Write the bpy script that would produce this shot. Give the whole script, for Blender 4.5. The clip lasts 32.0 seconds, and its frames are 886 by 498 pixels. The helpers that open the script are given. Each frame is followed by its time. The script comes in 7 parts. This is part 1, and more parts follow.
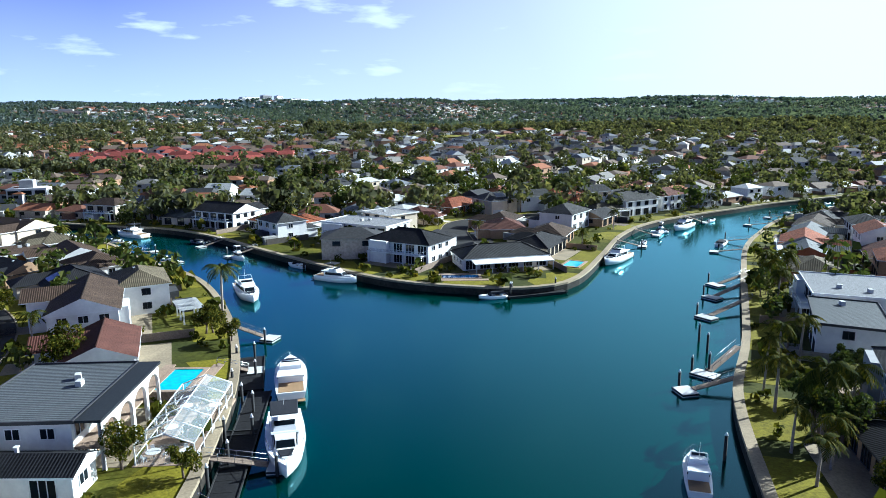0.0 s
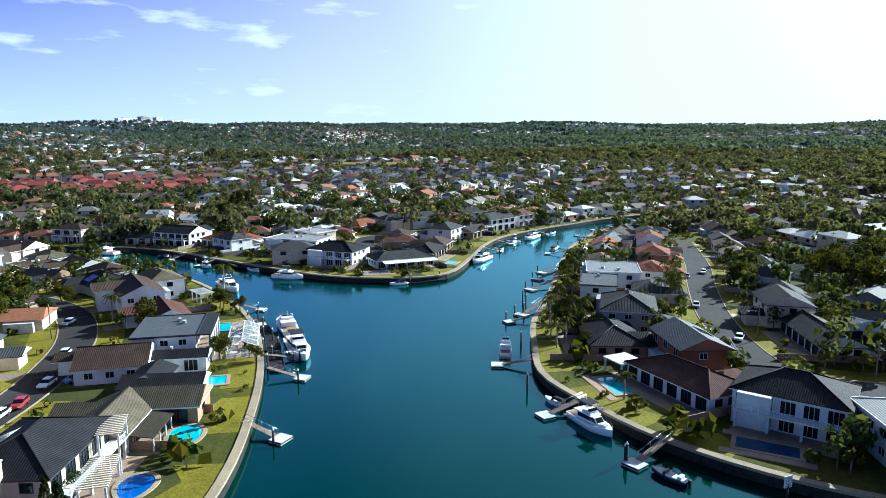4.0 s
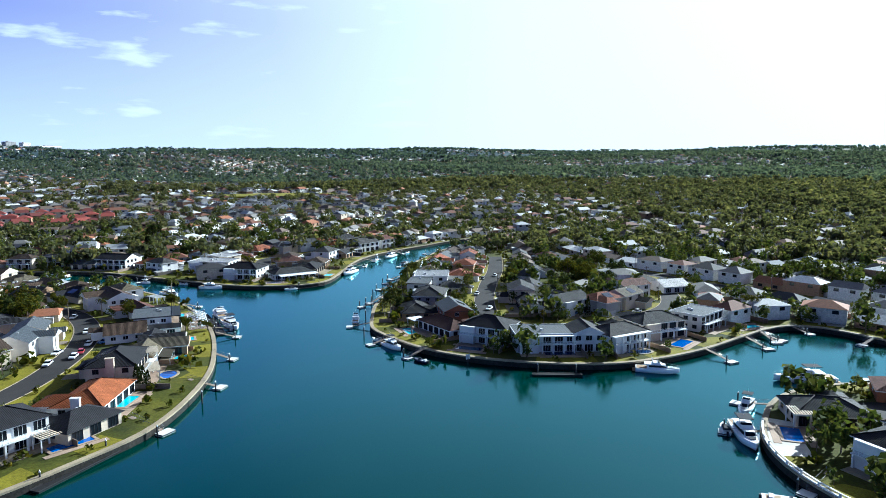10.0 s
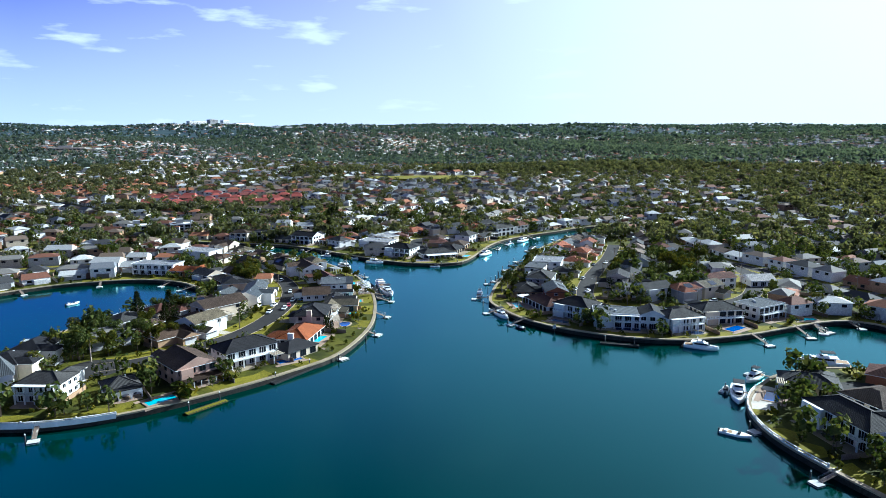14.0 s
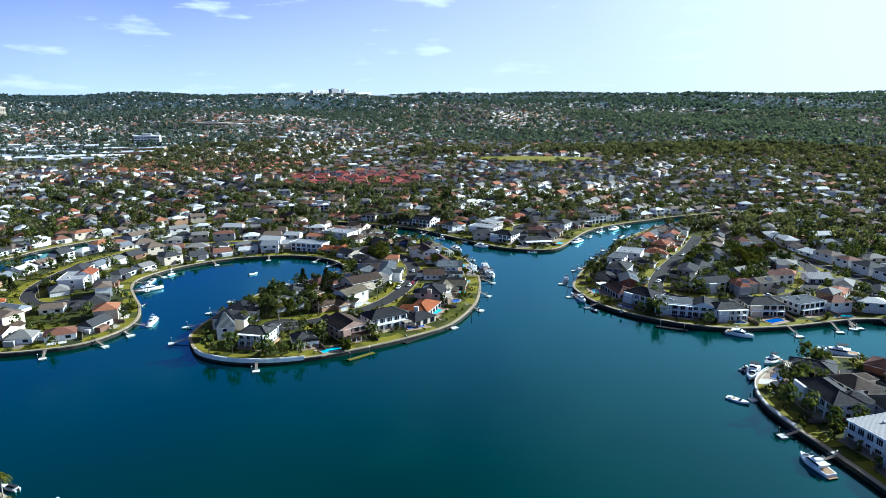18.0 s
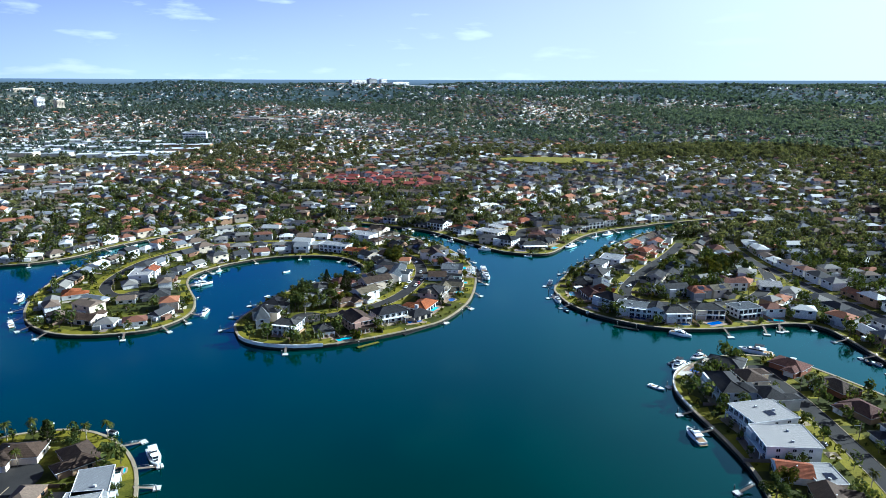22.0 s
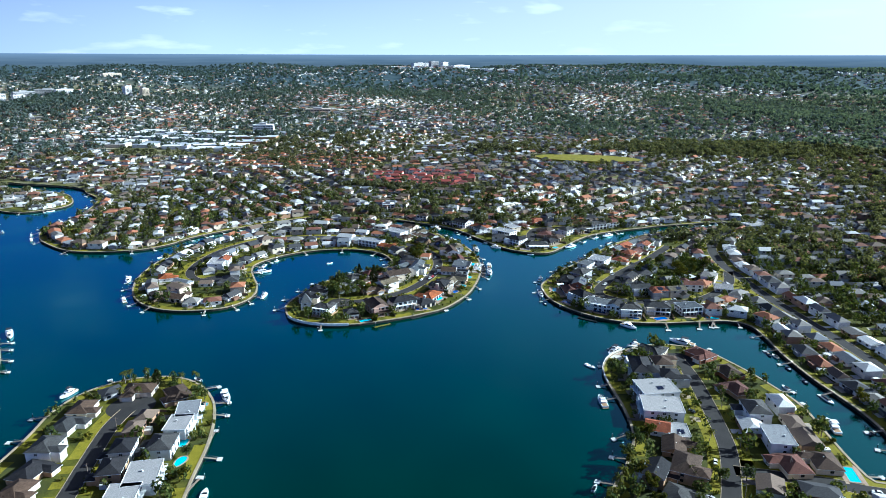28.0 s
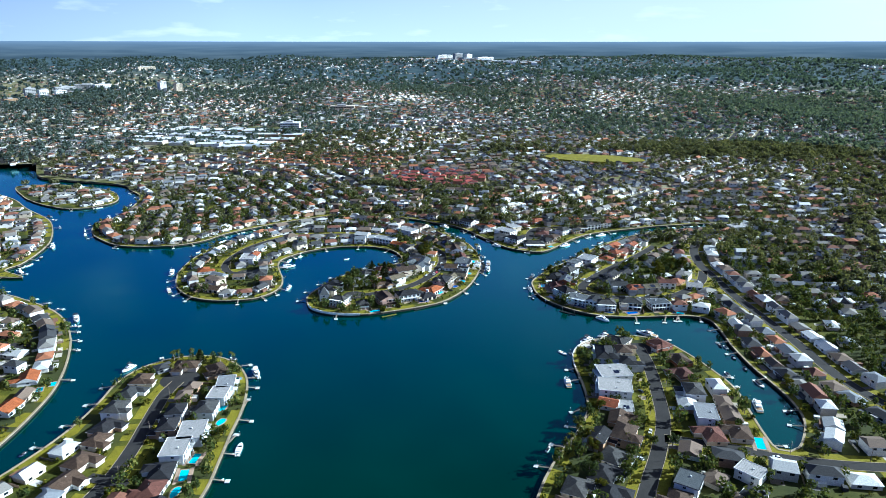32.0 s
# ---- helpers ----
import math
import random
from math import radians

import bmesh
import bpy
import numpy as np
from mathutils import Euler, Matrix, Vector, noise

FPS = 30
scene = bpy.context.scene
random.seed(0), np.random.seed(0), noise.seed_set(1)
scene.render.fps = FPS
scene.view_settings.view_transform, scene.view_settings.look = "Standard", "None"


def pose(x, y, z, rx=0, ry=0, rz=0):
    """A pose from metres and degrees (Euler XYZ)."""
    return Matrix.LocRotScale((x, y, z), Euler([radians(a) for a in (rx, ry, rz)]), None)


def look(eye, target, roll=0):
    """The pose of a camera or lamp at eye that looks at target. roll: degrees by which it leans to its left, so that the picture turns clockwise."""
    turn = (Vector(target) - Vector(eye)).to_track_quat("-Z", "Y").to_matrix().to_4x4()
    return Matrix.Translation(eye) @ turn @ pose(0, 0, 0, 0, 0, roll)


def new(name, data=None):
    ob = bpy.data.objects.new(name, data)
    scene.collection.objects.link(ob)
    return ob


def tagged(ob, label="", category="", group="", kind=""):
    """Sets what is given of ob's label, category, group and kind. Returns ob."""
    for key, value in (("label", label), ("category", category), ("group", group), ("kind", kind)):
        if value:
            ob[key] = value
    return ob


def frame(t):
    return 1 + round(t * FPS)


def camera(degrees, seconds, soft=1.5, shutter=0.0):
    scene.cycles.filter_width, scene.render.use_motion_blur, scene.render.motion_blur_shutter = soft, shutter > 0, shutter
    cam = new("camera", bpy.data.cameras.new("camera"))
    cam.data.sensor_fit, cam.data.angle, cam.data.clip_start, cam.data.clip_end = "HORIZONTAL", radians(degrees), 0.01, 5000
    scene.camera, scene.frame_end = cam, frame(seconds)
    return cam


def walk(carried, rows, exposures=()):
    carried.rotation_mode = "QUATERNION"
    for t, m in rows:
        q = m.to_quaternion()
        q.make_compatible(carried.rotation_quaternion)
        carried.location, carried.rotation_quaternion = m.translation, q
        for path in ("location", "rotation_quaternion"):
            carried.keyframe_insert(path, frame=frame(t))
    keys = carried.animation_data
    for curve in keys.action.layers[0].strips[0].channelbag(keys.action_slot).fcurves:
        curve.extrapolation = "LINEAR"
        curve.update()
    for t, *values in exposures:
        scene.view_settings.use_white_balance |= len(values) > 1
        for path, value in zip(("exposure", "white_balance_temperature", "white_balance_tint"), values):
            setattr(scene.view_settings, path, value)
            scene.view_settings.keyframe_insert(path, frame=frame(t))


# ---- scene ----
WIDTH = 67.6
cam = camera(WIDTH, 32.0, soft=0.8)
PATH = [
    (0, (-0.00, -0.00, 40.00), (-0.00, 98.09, 20.57), -0.33),
    (0.5, (-1.74, -9.27, 41.17), (0.60, 88.87, 22.12), -0.29),
    (1, (-3.33, -18.62, 42.19), (1.25, 79.56, 23.76), -0.30),
    (1.5, (-4.65, -27.88, 43.30), (2.22, 70.21, 25.12), -0.17),
    (2, (-6.12, -37.44, 44.38), (3.07, 60.54, 26.62), -0.05),
    (2.5, (-7.70, -47.15, 45.65), (3.69, 50.70, 28.47), 0.11),
    (3, (-9.18, -56.98, 46.83), (3.87, 40.68, 29.71), 0.00),
    (3.5, (-10.47, -66.80, 48.03), (4.36, 30.66, 31.31), 0.00),
    (5.5, (-14.82, -106.48, 52.55), (7.39, -10.21, 37.07), -0.20),
    (6, (-16.07, -116.37, 53.66), (7.41, -20.30, 38.83), -0.18),
    (6.5, (-17.31, -126.01, 54.70), (7.27, -30.21, 39.96), -0.14),
    (7, (-18.47, -135.58, 55.76), (7.29, -40.06, 41.23), -0.19),
    (7.5, (-19.82, -144.96, 56.86), (6.98, -49.70, 42.52), -0.24),
    (8, (-21.46, -154.57, 58.01), (7.81, -59.97, 44.12), -0.23),
    (8.5, (-22.95, -164.09, 59.27), (7.56, -69.82, 45.77), -0.15),
    (9, (-24.14, -173.39, 60.55), (7.21, -79.36, 47.31), -0.15),
    (9.5, (-24.84, -182.04, 61.97), (7.24, -88.27, 48.62), -0.23),
    (10, (-25.15, -190.47, 63.91), (7.71, -96.93, 50.82), -0.11),
    (10.5, (-25.31, -199.25, 66.14), (6.24, -105.34, 52.50), -0.27),
    (11, (-25.32, -208.45, 68.57), (3.23, -113.68, 54.30), -0.26),
    (11.5, (-25.26, -217.81, 70.94), (0.23, -122.26, 56.09), -0.21),
    (12, (-25.16, -227.26, 73.13), (-2.61, -131.04, 57.87), -0.15),
    (12.5, (-24.98, -236.66, 75.30), (-5.39, -139.85, 59.67), -0.24),
    (13, (-24.61, -246.20, 77.65), (-8.42, -148.84, 61.56), -0.17),
    (13.5, (-24.05, -255.90, 80.18), (-11.69, -158.06, 63.62), -0.13),
    (14, (-23.33, -265.76, 82.84), (-13.85, -167.68, 65.79), -0.05),
    (14.5, (-22.61, -275.59, 85.79), (-15.61, -177.38, 68.30), 0.00),
    (15, (-22.03, -285.31, 89.10), (-18.79, -187.00, 71.07), 0.05),
    (15.5, (-21.79, -294.87, 92.78), (-21.61, -196.64, 74.03), 0.21),
    (17.5, (-21.91, -332.88, 108.99), (-28.54, -235.58, 86.88), -0.04),
    (18, (-21.09, -342.00, 112.75), (-27.98, -244.73, 90.57), -0.04),
    (18.5, (-19.32, -350.84, 116.26), (-26.60, -253.65, 93.90), 0.09),
    (19, (-16.72, -359.61, 119.68), (-24.49, -262.47, 97.28), 0.11),
    (19.5, (-13.52, -368.27, 123.20), (-22.06, -271.27, 100.43), 0.13),
    (20, (-9.80, -376.75, 126.88), (-19.03, -279.82, 104.10), 0.12),
    (20.5, (-5.57, -384.78, 130.75), (-15.75, -287.99, 107.77), 0.20),
    (21, (-0.91, -392.52, 134.84), (-11.84, -295.96, 111.24), 0.17),
    (21.5, (4.09, -400.25, 139.10), (-7.56, -303.90, 115.00), 0.21),
    (22, (9.34, -408.13, 143.45), (-3.08, -311.91, 119.18), 0.15),
    (22.5, (14.70, -416.15, 147.85), (1.05, -320.18, 123.27), 0.21),
    (23, (20.07, -424.24, 152.20), (5.74, -328.43, 127.40), 0.19),
    (23.5, (25.36, -432.24, 156.41), (10.23, -336.64, 131.25), 0.20),
    (24, (30.51, -440.25, 160.51), (14.64, -344.82, 135.17), 0.17),
    (24.5, (35.55, -448.18, 164.46), (19.09, -352.90, 138.96), 0.16),
    (26.5, (55.10, -479.50, 180.00), (35.79, -385.10, 153.24), 0.06),
    (27, (59.88, -487.31, 183.85), (39.55, -393.24, 156.69), 0.16),
    (27.5, (64.59, -495.20, 187.72), (43.59, -401.36, 160.27), 0.12),
    (28, (69.29, -503.23, 191.64), (47.71, -409.59, 163.95), 0.14),
    (28.5, (73.97, -511.29, 195.61), (51.99, -417.87, 167.50), 0.10),
    (29, (78.69, -519.35, 199.62), (56.51, -426.06, 171.24), 0.01),
    (29.5, (83.46, -527.27, 203.69), (60.78, -434.14, 175.17), 0.01),
    (30, (88.23, -535.10, 207.77), (65.10, -442.07, 179.30), 0.07),
    (30.5, (92.99, -542.89, 211.80), (69.40, -450.08, 183.00), 0.06),
    (31, (97.76, -550.70, 215.82), (73.36, -458.23, 186.60), 0.04),
    (31.5, (102.56, -558.53, 219.82), (77.68, -466.18, 190.62), -0.01),
    (32, (107.39, -566.38, 223.81), (82.19, -474.19, 194.39), 0.03),
]

walk(cam, [(t, look(eye, target, roll)) for t, eye, target, roll in PATH], [(0.0, 1.5, 4720, 4), (14.0, 1.46, 4680, 4), (21.0, 1.43, 4640, 4), (32.0, 1.53, 4540, 3)])

# ---- daylight: a low winter sun from the right of the path, clear sky with thin cloud ----
SUN_TURN, SUN_HIGH = radians(64), radians(25)
world = bpy.data.worlds.new("daylight")
scene.world = world
world.use_nodes = True
wn, wl = world.node_tree.nodes, world.node_tree.links
wn.clear()
w_out = wn.new("ShaderNodeOutputWorld")
w_bg = wn.new("ShaderNodeBackground")
w_sky = wn.new("ShaderNodeTexSky")
w_sky.sky_type, w_sky.sun_disc = "NISHITA", False
w_sky.sun_elevation, w_sky.sun_rotation = SUN_HIGH, SUN_TURN
w_sky.air_density, w_sky.dust_density, w_sky.ozone_density = 1.0, 0.8, 3.0
w_bg.inputs["Strength"].default_value = 0.020
# thin white haze towards the horizon, loose cloud above it, and hazy distant country under it
w_at = wn.new("ShaderNodeTexCoord")
w_xyz = wn.new("ShaderNodeSeparateXYZ")
wl.new(w_at.outputs["Generated"], w_xyz.inputs[0])


def w_ramp(source, stops):
    r = wn.new("ShaderNodeValToRGB")
    while len(r.color_ramp.elements) < len(stops):
        r.color_ramp.elements.new(0.5)
    for e, (at, v) in zip(r.color_ramp.elements, stops):
        e.position, e.color = at, (v, v, v, 1)
    wl.new(source, r.inputs[0])
    return r.outputs[0]


def w_mix(fac, a, b):
    m = wn.new("ShaderNodeMix")
    m.data_type = "RGBA"
    for socket, value in ((m.inputs[0], fac), (m.inputs[6], a), (m.inputs[7], b)):
        if hasattr(value, "is_output"):
            wl.new(value, socket)
        else:
            socket.default_value = (*value, 1)
    return m.outputs[2]


# towards the sun the low sky is white, away from it a clear violet-blue
w_dot = wn.new("ShaderNodeVectorMath")
w_dot.operation = "DOT_PRODUCT"
w_dot.inputs[1].default_value = (math.sin(SUN_TURN), math.cos(SUN_TURN), 0)
wl.new(w_at.outputs["Generated"], w_dot.inputs[0])
w_near = wn.new("ShaderNodeVectorMath")
w_near.operation = "DOT_PRODUCT"
w_near.inputs[1].default_value = (math.sin(SUN_TURN) * math.cos(SUN_HIGH), math.cos(SUN_TURN) * math.cos(SUN_HIGH), math.sin(SUN_HIGH))
wl.new(w_at.outputs["Generated"], w_near.inputs[0])
white = w_ramp(w_dot.outputs["Value"], [(0.0, 0.0), (0.35, 0.38), (0.78, 1.0)])
low = w_ramp(w_xyz.outputs[2], [(0.0, 1.0), (0.06, 0.7), (0.19, 0.0)])
low_sky = w_mix(low, (3.7, 4.5, 12.5), (15.0, 16.0, 17.3))
low_sky = w_mix(white, low_sky, (18.7, 17.8, 17.3))
w_map = wn.new("ShaderNodeMapping")
w_map.inputs["Scale"].default_value = (3.2, 3.2, 15.0)
wl.new(w_at.outputs["Generated"], w_map.inputs[0])
w_noise = wn.new("ShaderNodeTexNoise")
w_noise.inputs["Scale"].default_value, w_noise.inputs["Detail"].default_value = 3.0, 5.0
wl.new(w_map.outputs[0], w_noise.inputs["Vector"])
cloud = w_ramp(w_noise.outputs[0], [(0.58, 0.0), (0.7, 0.85)])
low_sky = w_mix(cloud, low_sky, (18.6, 18.4, 18.0))
high = w_ramp(w_xyz.outputs[2], [(0.33, 0.0), (0.62, 1.0)])
w_tint = wn.new("ShaderNodeMix")
w_tint.data_type, w_tint.blend_type = "RGBA", "MULTIPLY"
w_tint.inputs[0].default_value = 1.0
wl.new(w_sky.outputs[0], w_tint.inputs[6])
w_tint.inputs[7].default_value = (0.36, 0.66, 1.25, 1)
zenith = w_ramp(w_xyz.outputs[2], [(0.3, 0.95), (0.72, 0.05)])
w_dim = wn.new("ShaderNodeMix")
w_dim.data_type, w_dim.blend_type = "RGBA", "MULTIPLY"
w_dim.inputs[0].default_value = 1.0
wl.new(w_tint.outputs[2], w_dim.inputs[6])
wl.new(zenith, w_dim.inputs[7])
sky_colour = w_mix(high, low_sky, w_dim.outputs[2])
# a broad white glow round the sun, and a deeper sky on the far side from it
sky_colour = w_mix(w_ramp(w_near.outputs["Value"], [(0.54, 0.0), (0.82, 0.42), (0.96, 1.0)]), sky_colour, (25.0, 24.0, 22.5))
w_away = wn.new("ShaderNodeMath")
w_away.operation, w_away.inputs[1].default_value = "MULTIPLY", -1.0
wl.new(w_dot.outputs["Value"], w_away.inputs[0])
sky_colour = w_mix(w_ramp(w_away.outputs[0], [(0.1, 0.0), (0.7, 0.6)]), sky_colour, (1.2, 2.1, 4.2))
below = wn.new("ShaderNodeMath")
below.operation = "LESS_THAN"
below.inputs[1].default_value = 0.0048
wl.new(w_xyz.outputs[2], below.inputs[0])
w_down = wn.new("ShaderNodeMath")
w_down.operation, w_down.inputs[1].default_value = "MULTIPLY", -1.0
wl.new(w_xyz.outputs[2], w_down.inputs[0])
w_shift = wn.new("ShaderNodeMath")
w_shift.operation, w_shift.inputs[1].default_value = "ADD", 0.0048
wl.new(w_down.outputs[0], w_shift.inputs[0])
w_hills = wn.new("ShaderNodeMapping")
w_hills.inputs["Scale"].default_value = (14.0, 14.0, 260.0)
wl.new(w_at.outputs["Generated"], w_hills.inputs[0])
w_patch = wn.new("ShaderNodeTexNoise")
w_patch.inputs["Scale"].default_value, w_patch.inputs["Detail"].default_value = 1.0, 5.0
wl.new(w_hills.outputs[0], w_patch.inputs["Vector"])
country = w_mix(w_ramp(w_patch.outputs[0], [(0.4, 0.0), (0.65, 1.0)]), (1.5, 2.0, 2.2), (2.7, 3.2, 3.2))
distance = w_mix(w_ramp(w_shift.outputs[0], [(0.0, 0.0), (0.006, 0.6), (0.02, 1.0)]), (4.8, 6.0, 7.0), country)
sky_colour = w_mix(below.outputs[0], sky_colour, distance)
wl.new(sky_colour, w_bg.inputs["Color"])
wl.new(w_bg.outputs[0], w_out.inputs["Surface"])
sun = new("sun", bpy.data.lights.new("sun", "SUN"))
sun.data.energy, sun.data.angle, sun.data.color = 5.0, radians(0.5), (1.0, 0.89, 0.68)
sun.matrix_world = look((math.sin(SUN_TURN) * math.cos(SUN_HIGH) * 500, math.cos(SUN_TURN) * math.cos(SUN_HIGH) * 500, math.sin(SUN_HIGH) * 500), (0, 0, 0))


# ---- materials ----
def material(name, build, **values):
    m = bpy.data.materials.new(name)
    m.use_nodes = True
    nodes, links = m.node_tree.nodes, m.node_tree.links
    shader = nodes["Principled BSDF"]
    for key, value in values.items():
        shader.inputs[key.replace("_", " ")].default_value = value
    if build:
        build(nodes, links, shader)
    return m


def mapped(nodes, links, scale=(1, 1, 1), coords="Object"):
    tc, mp = nodes.new("ShaderNodeTexCoord"), nodes.new("ShaderNodeMapping")
    mp.inputs["Scale"].default_value = scale
    links.new(tc.outputs[coords], mp.inputs["Vector"])
    return mp.outputs["Vector"]


def noise_tex(nodes, links, vec, scale, detail=4.0, rough=0.6):
    n = nodes.new("ShaderNodeTexNoise")
    n.inputs["Scale"].default_value, n.inputs["Detail"].default_value, n.inputs["Roughness"].default_value = scale, detail, rough
    links.new(vec, n.inputs["Vector"])
    return n.outputs["Fac"]


def ramp(nodes, links, fac, stops):
    r = nodes.new("ShaderNodeValToRGB")
    while len(r.color_ramp.elements) < len(stops):
        r.color_ramp.elements.new(0.5)
    for e, (at, colour) in zip(r.color_ramp.elements, stops):
        e.position, e.color = at, (*colour, 1)
    links.new(fac, r.inputs["Fac"])
    return r.outputs["Color"]


def mixed(nodes, links, fac, a, b, how="MIX"):
    m = nodes.new("ShaderNodeMix")
    m.data_type, m.blend_type = "RGBA", how
    for socket, value in ((m.inputs[0], fac), (m.inputs[6], a), (m.inputs[7], b)):
        if hasattr(value, "is_output"):
            links.new(value, socket)
        elif isinstance(value, (int, float)):
            socket.default_value = value
        else:
            socket.default_value = (*value, 1)
    return m.outputs[2]


def bumped(nodes, links, shader, height, strength=0.3, distance=0.1):
    b = nodes.new("ShaderNodeBump")
    b.inputs["Strength"].default_value, b.inputs["Distance"].default_value = strength, distance
    links.new(height, b.inputs["Height"])
    links.new(b.outputs[0], shader.inputs["Normal"])


def shade(c, k):
    return tuple(min(1.0, v * k) for v in c)


def rough_surface(name, colour, grain=3.0, spread=0.25, rough=0.8, bump=0.2, large=0.15, **more):
    """Grain at one scale and stains at another."""
    def build(n, l, s):
        v = mapped(n, l)
        fine, wide = noise_tex(n, l, v, grain), noise_tex(n, l, v, large, 3)
        c = ramp(n, l, fine, [(0.3, shade(colour, 1 - spread)), (0.7, shade(colour, 1 + spread))])
        stain = ramp(n, l, wide, [(0.35, (0.72, 0.72, 0.74)), (0.65, (1, 1, 1))])
        l.new(mixed(n, l, 1.0, c, stain, "MULTIPLY"), s.inputs["Base Color"])
        bumped(n, l, s, fine, bump)
    more.setdefault("Specular_IOR_Level", 0.14)
    return material(name, build, Roughness=rough, **more)


def tile_roof(name, colour, rough=0.85, spread=0.3, across=0.36, course=0.42):
    """Rows of tiles: ribs across the slope and courses down it, weathered in patches, each roof of its own tone."""
    def build(n, l, s):
        uv = n.new("ShaderNodeUVMap")
        v = uv.outputs[0]
        waves = []
        for axis, size in (("X", across), ("Y", course)):
            w = n.new("ShaderNodeTexWave")
            w.wave_type, w.bands_direction, w.wave_profile = "BANDS", axis, "SIN" if axis == "X" else "SAW"
            w.inputs["Scale"].default_value = 0.314 / size
            l.new(v, w.inputs["Vector"])
            waves.append(w.outputs["Fac"])
        obj = mapped(n, l)
        patch, speck = noise_tex(n, l, obj, 0.35, 4), noise_tex(n, l, obj, 4.0, 2)
        c = ramp(n, l, patch, [(0.3, shade(colour, 1 - spread)), (0.55, colour), (0.75, shade(colour, 1 + spread))])
        c = mixed(n, l, 1.0, c, ramp(n, l, speck, [(0.3, (0.75, 0.75, 0.75)), (0.7, (1.1, 1.1, 1.1))]), "MULTIPLY")
        # rib crests lightened, troughs darkened: their highlight and shade sit in the colour
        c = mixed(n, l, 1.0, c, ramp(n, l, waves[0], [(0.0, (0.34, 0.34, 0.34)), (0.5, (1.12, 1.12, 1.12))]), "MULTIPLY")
        info = n.new("ShaderNodeObjectInfo")
        c = mixed(n, l, 1.0, c, ramp(n, l, info.outputs["Random"], [(0.0, (0.75, 0.77, 0.8)), (1.0, (1.15, 1.1, 1.05))]), "MULTIPLY")
        l.new(c, s.inputs["Base Color"])
        add = n.new("ShaderNodeMath")
        l.new(waves[0], add.inputs[0])
        l.new(waves[1], add.inputs[1])
        bumped(n, l, s, add.outputs[0], 0.6, 0.06)
    return material(name, build, Roughness=rough, Specular_IOR_Level=0.12)


def water_build(n, l, s):
    v = mapped(n, l)
    fine, swell = noise_tex(n, l, v, 0.9, 3, 0.55), noise_tex(n, l, v, 0.12, 2)
    wide = noise_tex(n, l, v, 0.012, 2)
    l.new(ramp(n, l, wide, [(0.3, (0.0003, 0.0165, 0.0118)), (0.7, (0.0004, 0.0212, 0.015))]), s.inputs["Base Color"])
    l.new(ramp(n, l, wide, [(0.35, (0.07, 0.07, 0.07)), (0.65, (0.17, 0.17, 0.17))]), s.inputs["Roughness"])
    add = n.new("ShaderNodeMath")
    l.new(fine, add.inputs[0])
    l.new(swell, add.inputs[1])
    bumped(n, l, s, add.outputs[0], 0.06, 0.15)
    # a clear green body under a mirror, sky blue put into its tint
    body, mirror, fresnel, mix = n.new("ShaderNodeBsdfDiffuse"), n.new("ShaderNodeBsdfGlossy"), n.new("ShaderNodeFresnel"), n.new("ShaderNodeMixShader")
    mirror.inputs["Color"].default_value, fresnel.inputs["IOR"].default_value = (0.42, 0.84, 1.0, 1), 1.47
    l.new(s.inputs["Base Color"].links[0].from_socket, body.inputs["Color"])
    l.new(s.inputs["Roughness"].links[0].from_socket, mirror.inputs["Roughness"])
    for node in (body, mirror, fresnel):
        l.new(s.inputs["Normal"].links[0].from_socket, node.inputs["Normal"])
    l.new(fresnel.outputs[0], mix.inputs[0])
    l.new(body.outputs[0], mix.inputs[1])
    l.new(mirror.outputs[0], mix.inputs[2])
    l.new(mix.outputs[0], n["Material Output"].inputs["Surface"])


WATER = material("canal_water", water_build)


def ground_build(n, l, s):
    v = mapped(n, l)
    fine, wide, plot = noise_tex(n, l, v, 1.2, 5), noise_tex(n, l, v, 0.05, 3), noise_tex(n, l, v, 0.011, 3)
    c = ramp(n, l, wide, [(0.32, (0.028, 0.034, 0.007)), (0.5, (0.075, 0.078, 0.008)), (0.68, (0.15, 0.135, 0.014))])
    c = mixed(n, l, 1.0, c, ramp(n, l, fine, [(0.3, (0.6, 0.6, 0.6)), (0.7, (1.2, 1.2, 1.2))]), "MULTIPLY")
    c = mixed(n, l, ramp(n, l, plot, [(0.45, (0, 0, 0)), (0.6, (0.8, 0.8, 0.8))]), c, (0.035, 0.042, 0.018))
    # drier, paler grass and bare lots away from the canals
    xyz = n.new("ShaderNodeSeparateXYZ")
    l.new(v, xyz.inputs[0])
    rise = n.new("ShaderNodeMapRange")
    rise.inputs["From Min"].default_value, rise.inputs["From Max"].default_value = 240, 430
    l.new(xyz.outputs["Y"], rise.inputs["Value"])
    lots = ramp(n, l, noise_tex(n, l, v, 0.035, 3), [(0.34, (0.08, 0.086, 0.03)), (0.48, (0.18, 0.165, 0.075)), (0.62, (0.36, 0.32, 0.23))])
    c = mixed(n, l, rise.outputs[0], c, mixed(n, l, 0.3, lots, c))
    # bush on the far slopes, distance haze put into its blue-grey
    hazed_bush = n.new("ShaderNodeMapRange")
    hazed_bush.inputs["From Min"].default_value, hazed_bush.inputs["From Max"].default_value = 1900, 2500
    l.new(xyz.outputs["Y"], hazed_bush.inputs["Value"])
    c = mixed(n, l, hazed_bush.outputs[0], c, ramp(n, l, noise_tex(n, l, v, 0.02, 4), [(0.35, (0.028, 0.05, 0.06)), (0.65, (0.064, 0.09, 0.098))]))
    l.new(c, s.inputs["Base Color"])
